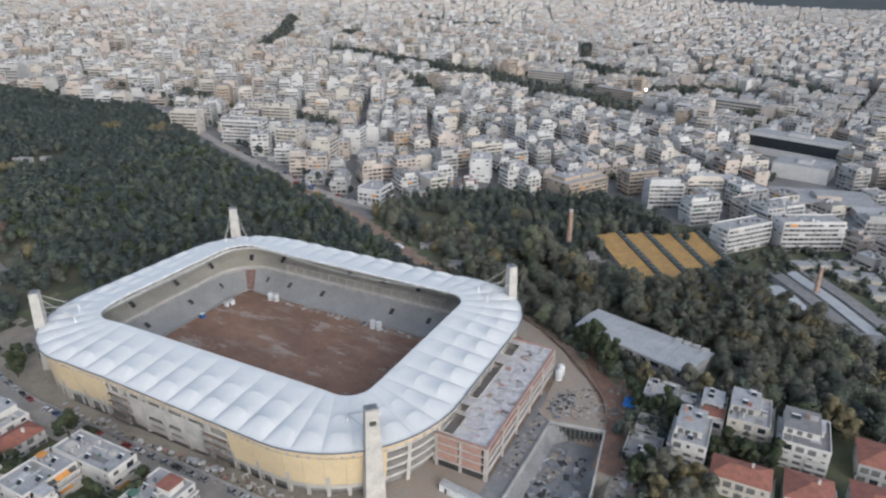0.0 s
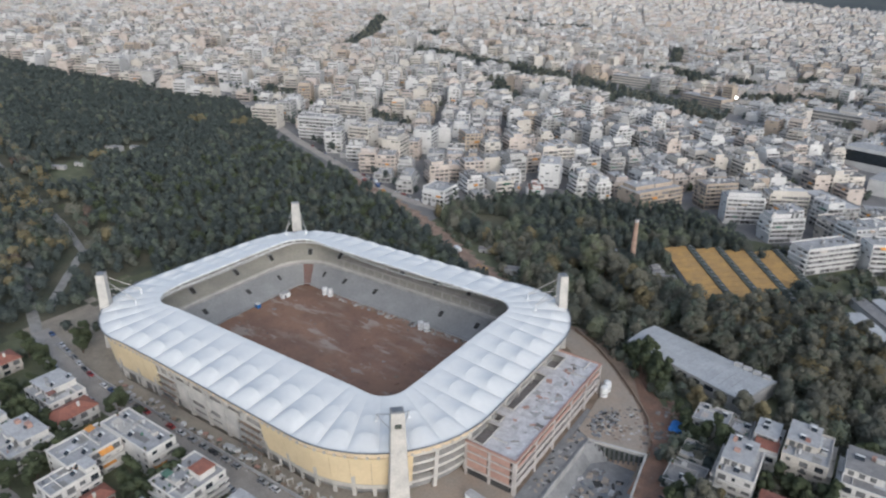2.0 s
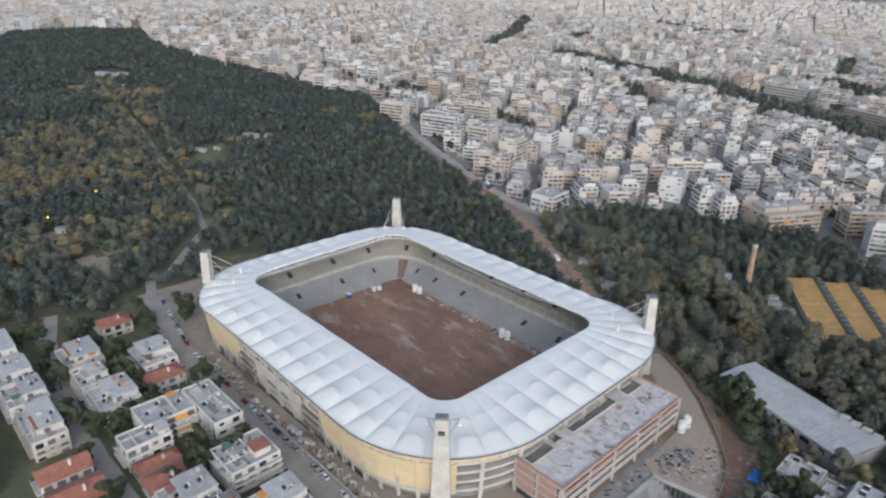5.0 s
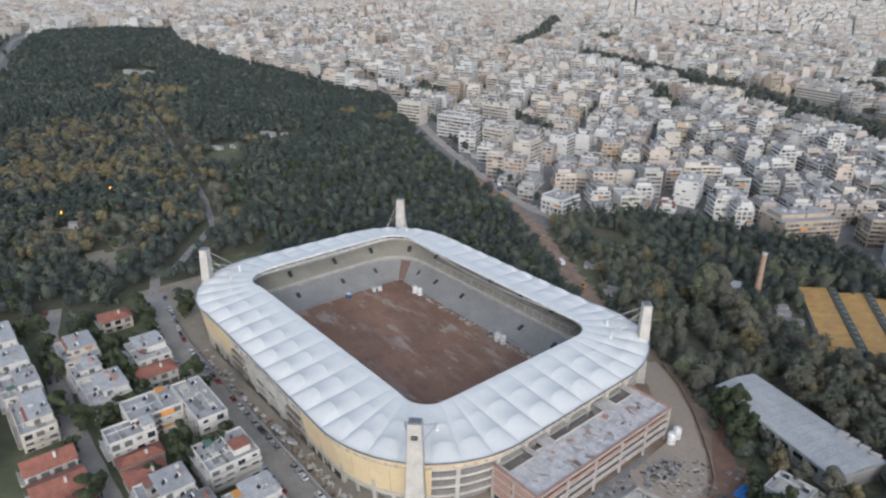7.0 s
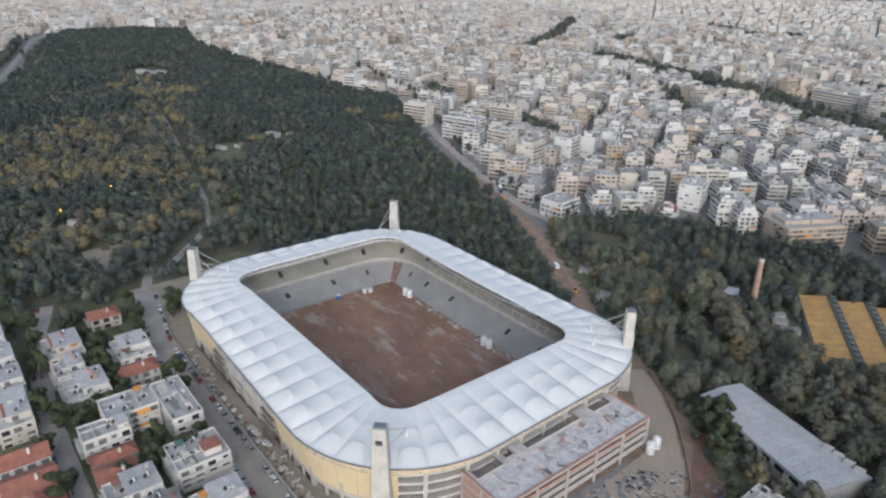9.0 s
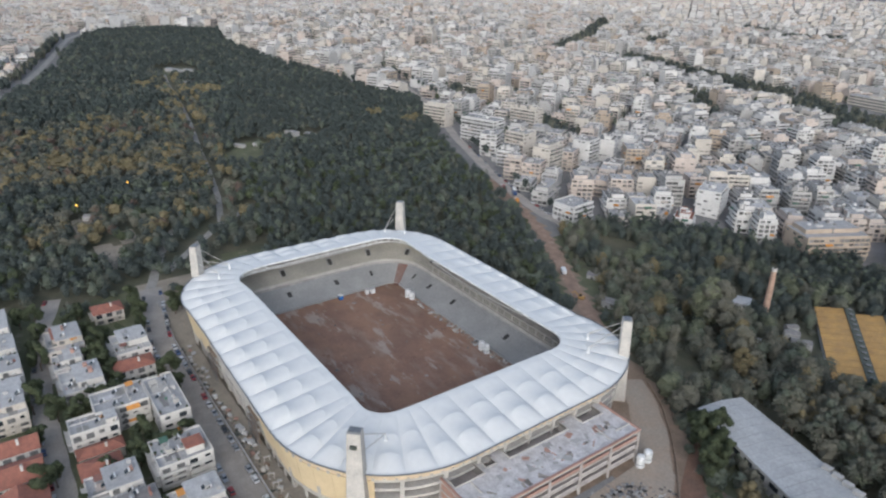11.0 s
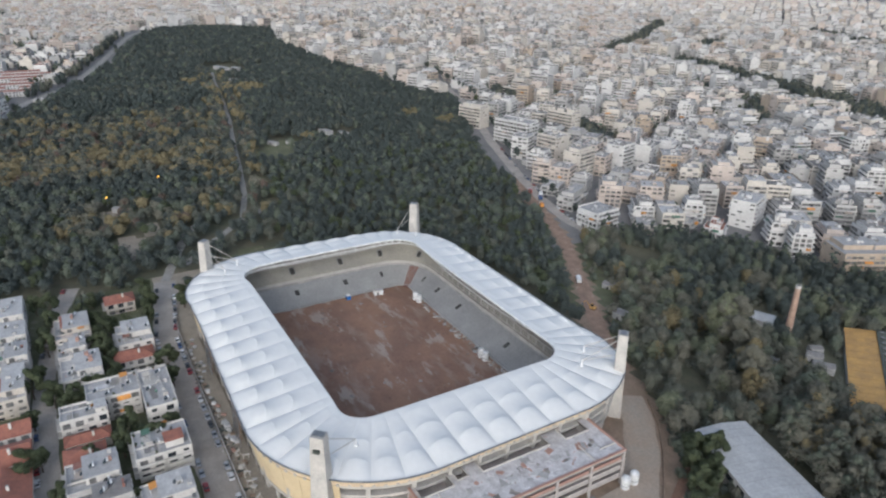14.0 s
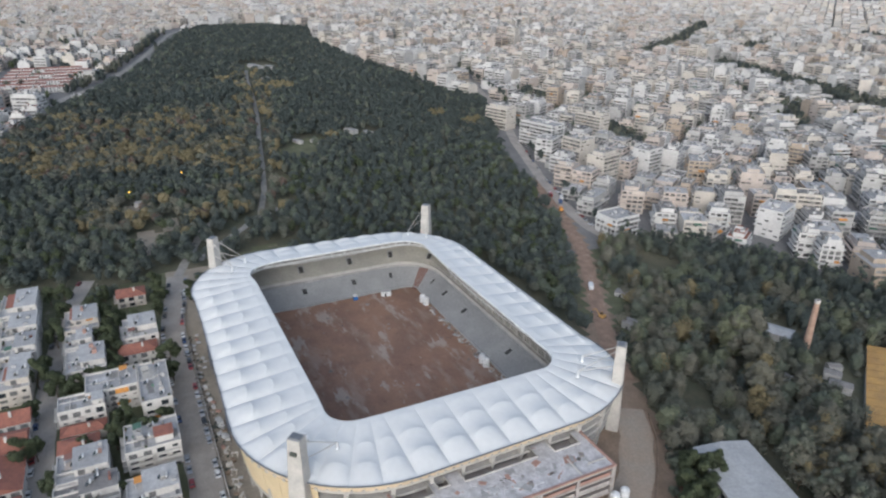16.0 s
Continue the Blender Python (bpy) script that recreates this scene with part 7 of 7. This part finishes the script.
def bank_trees():
    """Bushes and trees on the waste ground at the edges."""
    rng = random.Random(27)
    g = Mesh()
    for x0, y0, x1, y1, n in ((-122, -128, -100, -60, 34), (-100, -70, -90, 60, 26), (-122, -40, -102, 60, 40), (172, 200, 275, 240, 110), (186, 240, 250, 256, 26), (240, 140, 300, 220, 60), (180, 255, 200, 300, 12), (120, 236, 160, 262, 26), (-60, 190, -30, 236, 16), (148, 10, 166, 30, 10), (-50, 132, 20, 176, 70), (10, 100, 60, 150, 60), (100, 60, 118, 100, 30), (150, -30, 182, -2, 44), (178, 6, 200, 20, 22), (146, 8, 166, 24, 16), (118, 46, 150, 68, 46), (108, 60, 122, 90, 20)):
        for k in range(n):
            x, y = rng.uniform(x0, x1), rng.uniform(y0, y1)
            if not clear_of(x, y) or bowl_distance(x, y) < 36:
                continue
            r = rng.uniform(1.4, 3.2)
            crown(g, x, y, land(x, y) + r * 0.9, r, r * 2.0, rng.choice(("leaf", "leaf", "pine", "grey_tree")), rng, 46, 0.75)
    single("bushes", g, "mixed green bushes and small trees on waste ground", "bushes", kind="stuff")


forest_stuff()
woods_stuff()
bank_trees()
city_trees()


def make_tree(key, label, seed, r, h, trunk, leaves=2400):
    rng = random.Random(seed)
    t = thing("tree", label, "tree")
    g = Mesh()
    g.tube((0, 0, 0), (0.15, 0.1, trunk), 0.28, 0.17, "bark", 7)
    for k in range(5):
        a = rng.uniform(0, 6.28)
        g.tube((0.1, 0.08, trunk * rng.uniform(0.6, 1.0)), (math.cos(a) * r * 0.6, math.sin(a) * r * 0.6, trunk + h * rng.uniform(0.2, 0.55)), 0.11, 0.04, "bark", 5)
    part("trunk", g, t)
    c = Mesh()
    boughs = 9 if r < 5 else 22
    for k in range(boughs):
        a, f = rng.uniform(0, 6.28), (k + 0.5) / boughs
        q = r * math.sqrt(rng.random()) * 0.85 * math.sin(math.pi * (0.25 + 0.68 * f))
        b = r * rng.uniform(0.34, 0.5) * (1.15 - 0.45 * f)
        crown(c, math.cos(a) * q, math.sin(a) * q, trunk + h * (0.12 + 0.85 * f), b, b * rng.uniform(1.5, 2.1), rng.choice(key) if isinstance(key, tuple) else key, rng, leaves // boughs, 0.34, boughs < 10)
    part("crown", c, t)
    return t


protos = [make_tree("garden", "green garden tree with round uneven crown", 1, 3.0, 6.0, 2.2), make_tree("garden", "dark olive pine with broad crown", 2, 3.4, 7.0, 3.0),
          make_tree("grey_tree", "grey-green broadleaf tree with thinning crown", 3, 4.2, 8.5, 3.0), make_tree("autumn", "yellow-brown autumn tree with loose crown", 4, 3.6, 7.5, 2.6),
          make_tree("crown_pale", "tall broad light olive tree above the valley woods", 5, 7.5, 17.0, 4.0, 9000), make_tree("autumn", "tall half-bare olive tree with pale limbs", 6, 5.5, 13.0, 5.0, 3200),
          make_tree(("grey_tree", "grey_tree", "olive_tree", "autumn"), "tall olive-brown tree with loose rounded crown", 7, 6.4, 14.0, 4.0, 4200), make_tree(("olive_tree", "grey_tree", "leaf"), "tall dull green tree with loose rounded crown", 8, 5.8, 13.0, 4.0, 3800),
          make_tree(("pine", "pine", "leaf"), "tall dark green conifer with narrow crown", 9, 3.4, 15.0, 2.0, 2200)]
spots = [(0, -55, -109), (0, -31, -106), (1, -38, -109), (0, -24, -108), (1, 8, -105.5), (0, 16, -103), (1, 14, -109), (0, 19, -109), (1, -70, -108), (0, -74, -105), (1, -71, -98), (0, -84, -110),
         (0, -58, -112), (1, -26, -116), (0, -22, -121), (1, -20, -112), (1, -18, -124), (0, -32, -130), (1, -24, -129), (1, -34, -136), (0, -44, -133), (1, -47, -107), (0, -12, -136), (1, -66, -130), (0, -80, -131),
         (0, -90, -128), (1, -96, -115), (0, -104, -110), (1, -100, -86), (0, -95, -84), (1, -88, -86), (0, -80, -87), (0, 18, -119), (1, 14, -134), (0, 47, -109), (1, 69, -109), (0, 48, -97), (1, -30, -86.5), (0, -18, -86.6),
         (1, 17, -92), (0, 19, -98), (1, -86, -70), (0, -90, -66), (1, 17, -137.5), (0, 54, -137), (1, 36, -129), (0, -108, -134), (1, -106, -128),
         (1, 128, 60), (1, 133, 56), (1, 124, 64), (1, 120, 68), (3, 149, 45), (2, 156, 46), (0, 150, 27), (0, 155, 25), (1, 160, 25), (0, 164, 26), (1, 146, 33), (0, 160, -8), (3, 170, -9), (3, 176, -10), (2, 165, -13), (3, 172, -14), (2, 180, -12), (0, 158, -16), (3, 166, -20), (2, 174, -21),
         (0, 180, 12), (1, 184, 16), (0, 190, 12), (1, 198, 14), (3, 216, 48), (3, 221, 44), (2, 166, 46), (3, 172, 45), (2, 180, 50), (2, 190, 54), (0, 206, 45), (2, 214, 54), (1, 118, 62), (1, 122, 58), (1, 126, 54), (1, 130, 51), (1, 134, 48), (1, 115, 66), (1, 122, 71), (1, 118, 75), (2, 70, 150), (2, 66, 144), (2, 62, 152), (4, 66, 143), (4, 61, 150), (5, 104, 112), (3, 92, 128), (2, 78, 138), (2, 84, 140), (2, 100, 118)]
rng = random.Random(31)
for gx in range(14):
    for gy in range(14):
        x, y = 122 + gx * 8.2 + rng.uniform(-2.6, 2.6), 78 + gy * 8.2 + rng.uniform(-2.6, 2.6)
        if inside(x, y, TALL_GROVE) and rng.random() < 0.9:
            spots.append((6 if rng.random() < 0.62 else 7, x, y))
# dark conifers along the upper edge of the valley
for ax, ay, bx, by, n in ((-58, 180, -20, 236, 7), (-10, 240, 60, 276, 10), (70, 268, 128, 232, 12), (60, 215, 84, 236, 5)):
    for k in range(n):
        spots.append((8, ax + (bx - ax) * (k + rng.random() * 0.7) / n, ay + (by - ay) * (k + rng.random() * 0.7) / n))
for k, (p, x, y) in enumerate(spots):
    s = rng.uniform(0.95, 1.4) * (1.6 if y > 100 and p < 4 else (1.0 if p == 4 else (0.8 if p > 3 else 1.0)))
    m = pose(x, y, land(x, y) - 0.2, 0, 0, rng.uniform(0, 360))
    c = copy_thing(protos[p], m)
    c.scale = (s, s, s * rng.uniform(0.9, 1.1))
for p in protos:
    for o in list(p.children_recursive) + [p]:
        bpy.data.objects.remove(o)


# ---------------------------------------------------------------- cars
def make_car(key, label):
    t = thing("car", label, "car", group="parked cars")
    b = Mesh()
    prof = [(-2.1, 0.35), (-2.15, 0.75), (-1.9, 0.95), (-1.35, 1.0), (0.75, 1.0), (1.9, 0.85), (2.12, 0.6), (2.1, 0.35)]
    b.hexa([(x, -0.85, z) for x, z in prof], [(x, 0.85, z) for x, z in prof], key)
    part("body", b, t)
    c = Mesh()
    c.hexa([(-1.75, -0.78, 0.98), (0.95, -0.78, 0.98), (0.95, 0.78, 0.98), (-1.75, 0.78, 0.98)], [(-1.25, -0.62, 1.42), (0.25, -0.62, 1.42), (0.25, 0.62, 1.42), (-1.25, 0.62, 1.42)], "glass", key)
    part("cabin", c, t)
    for x in (-1.3, 1.3):
        for y in (-0.8, 0.8):
            w = Mesh()
            w.tube((x, y - 0.1, 0.32), (x, y + 0.1, 0.32), 0.32, 0.32, "rubber", 12)
            part("wheel", w, t)
    for y in (-0.6, 0.6):
        w = Mesh()
        w.box(2.08, y - 0.18, 0.6, 2.14, y + 0.18, 0.75, "paint_white")
        part("headlight", w, t)
    return t


cars = [make_car("paint_white", "small white car parked along a street"), make_car("paint_dark", "dark grey car parked along a street"), make_car("paint_silver", "silver grey car parked along a street"), make_car("paint_red", "dark red car parked along a street"), make_car("paint_blue", "dark blue car parked along a street")]
rng = random.Random(41)


def park(line, off, gap, skip):
    for (ax, ay), (bx, by) in zip(line, line[1:]):
        d = math.hypot(bx - ax, by - ay)
        u = rng.uniform(0, 4)
        while u < d - 3:
            if rng.random() > skip:
                x, y = ax + (bx - ax) * u / d, ay + (by - ay) * u / d
                nx, ny = -(by - ay) / d, (bx - ax) / d
                p = rng.choice((0, 0, 0, 1, 1, 1, 2, 2, 2, 4, 4, 3))
                px, py = x + nx * off, y + ny * off
                copy_thing(cars[p], pose(px, py, land(px, py) + 0.17, 0, 0, math.degrees(math.atan2(by - ay, bx - ax)) + (180 if rng.random() < 0.4 else 0)))
            u += gap + rng.uniform(0, 1.5)


park(STREET[:5], 4.2, 5.4, 0.35)
park(STREET[:5], -4.2, 5.6, 0.45)
park(BACK_STREET, -2.9, 5.6, 0.45)
park(CITY_ROAD[2:], 3.6, 5.6, 0.4)
for p in cars:
    for o in list(p.children_recursive) + [p]:
        bpy.data.objects.remove(o)


# ---------------------------------------------------------------- park lamps
def park_lamp(x, y, key, h=8.0):
    t = thing("street_lamp", "lit street lamp on a slender pole", "street lamp", pose(x, y, land(x, y)))
    g = Mesh()
    g.tube((0, 0, 0), (0, 0, h), 0.12, 0.07, "steel_grey", 6)
    part("pole", g, t)
    g = Mesh()
    # far lanterns are built oversized, so their shape takes in the glare
    glare_size = 2.4 if y > 300 else 1.0
    g.tube((0, 0, h), (0, 0, h + 0.9 * glare_size), 0.55 * glare_size, 0.35 * glare_size, key, 8)
    part("lantern", g, t, "glowing lantern")


LAMPS = [(11, 736), (-514, 1927), (-620, 1770), (-365, 934)]
for x, y in ((-257, -54), (-229, -90)):
    park_lamp(x, y, "lamp_yellow", 9.5)
for x, y in LAMPS:
    park_lamp(x, y, "lamp_white", 9.0)
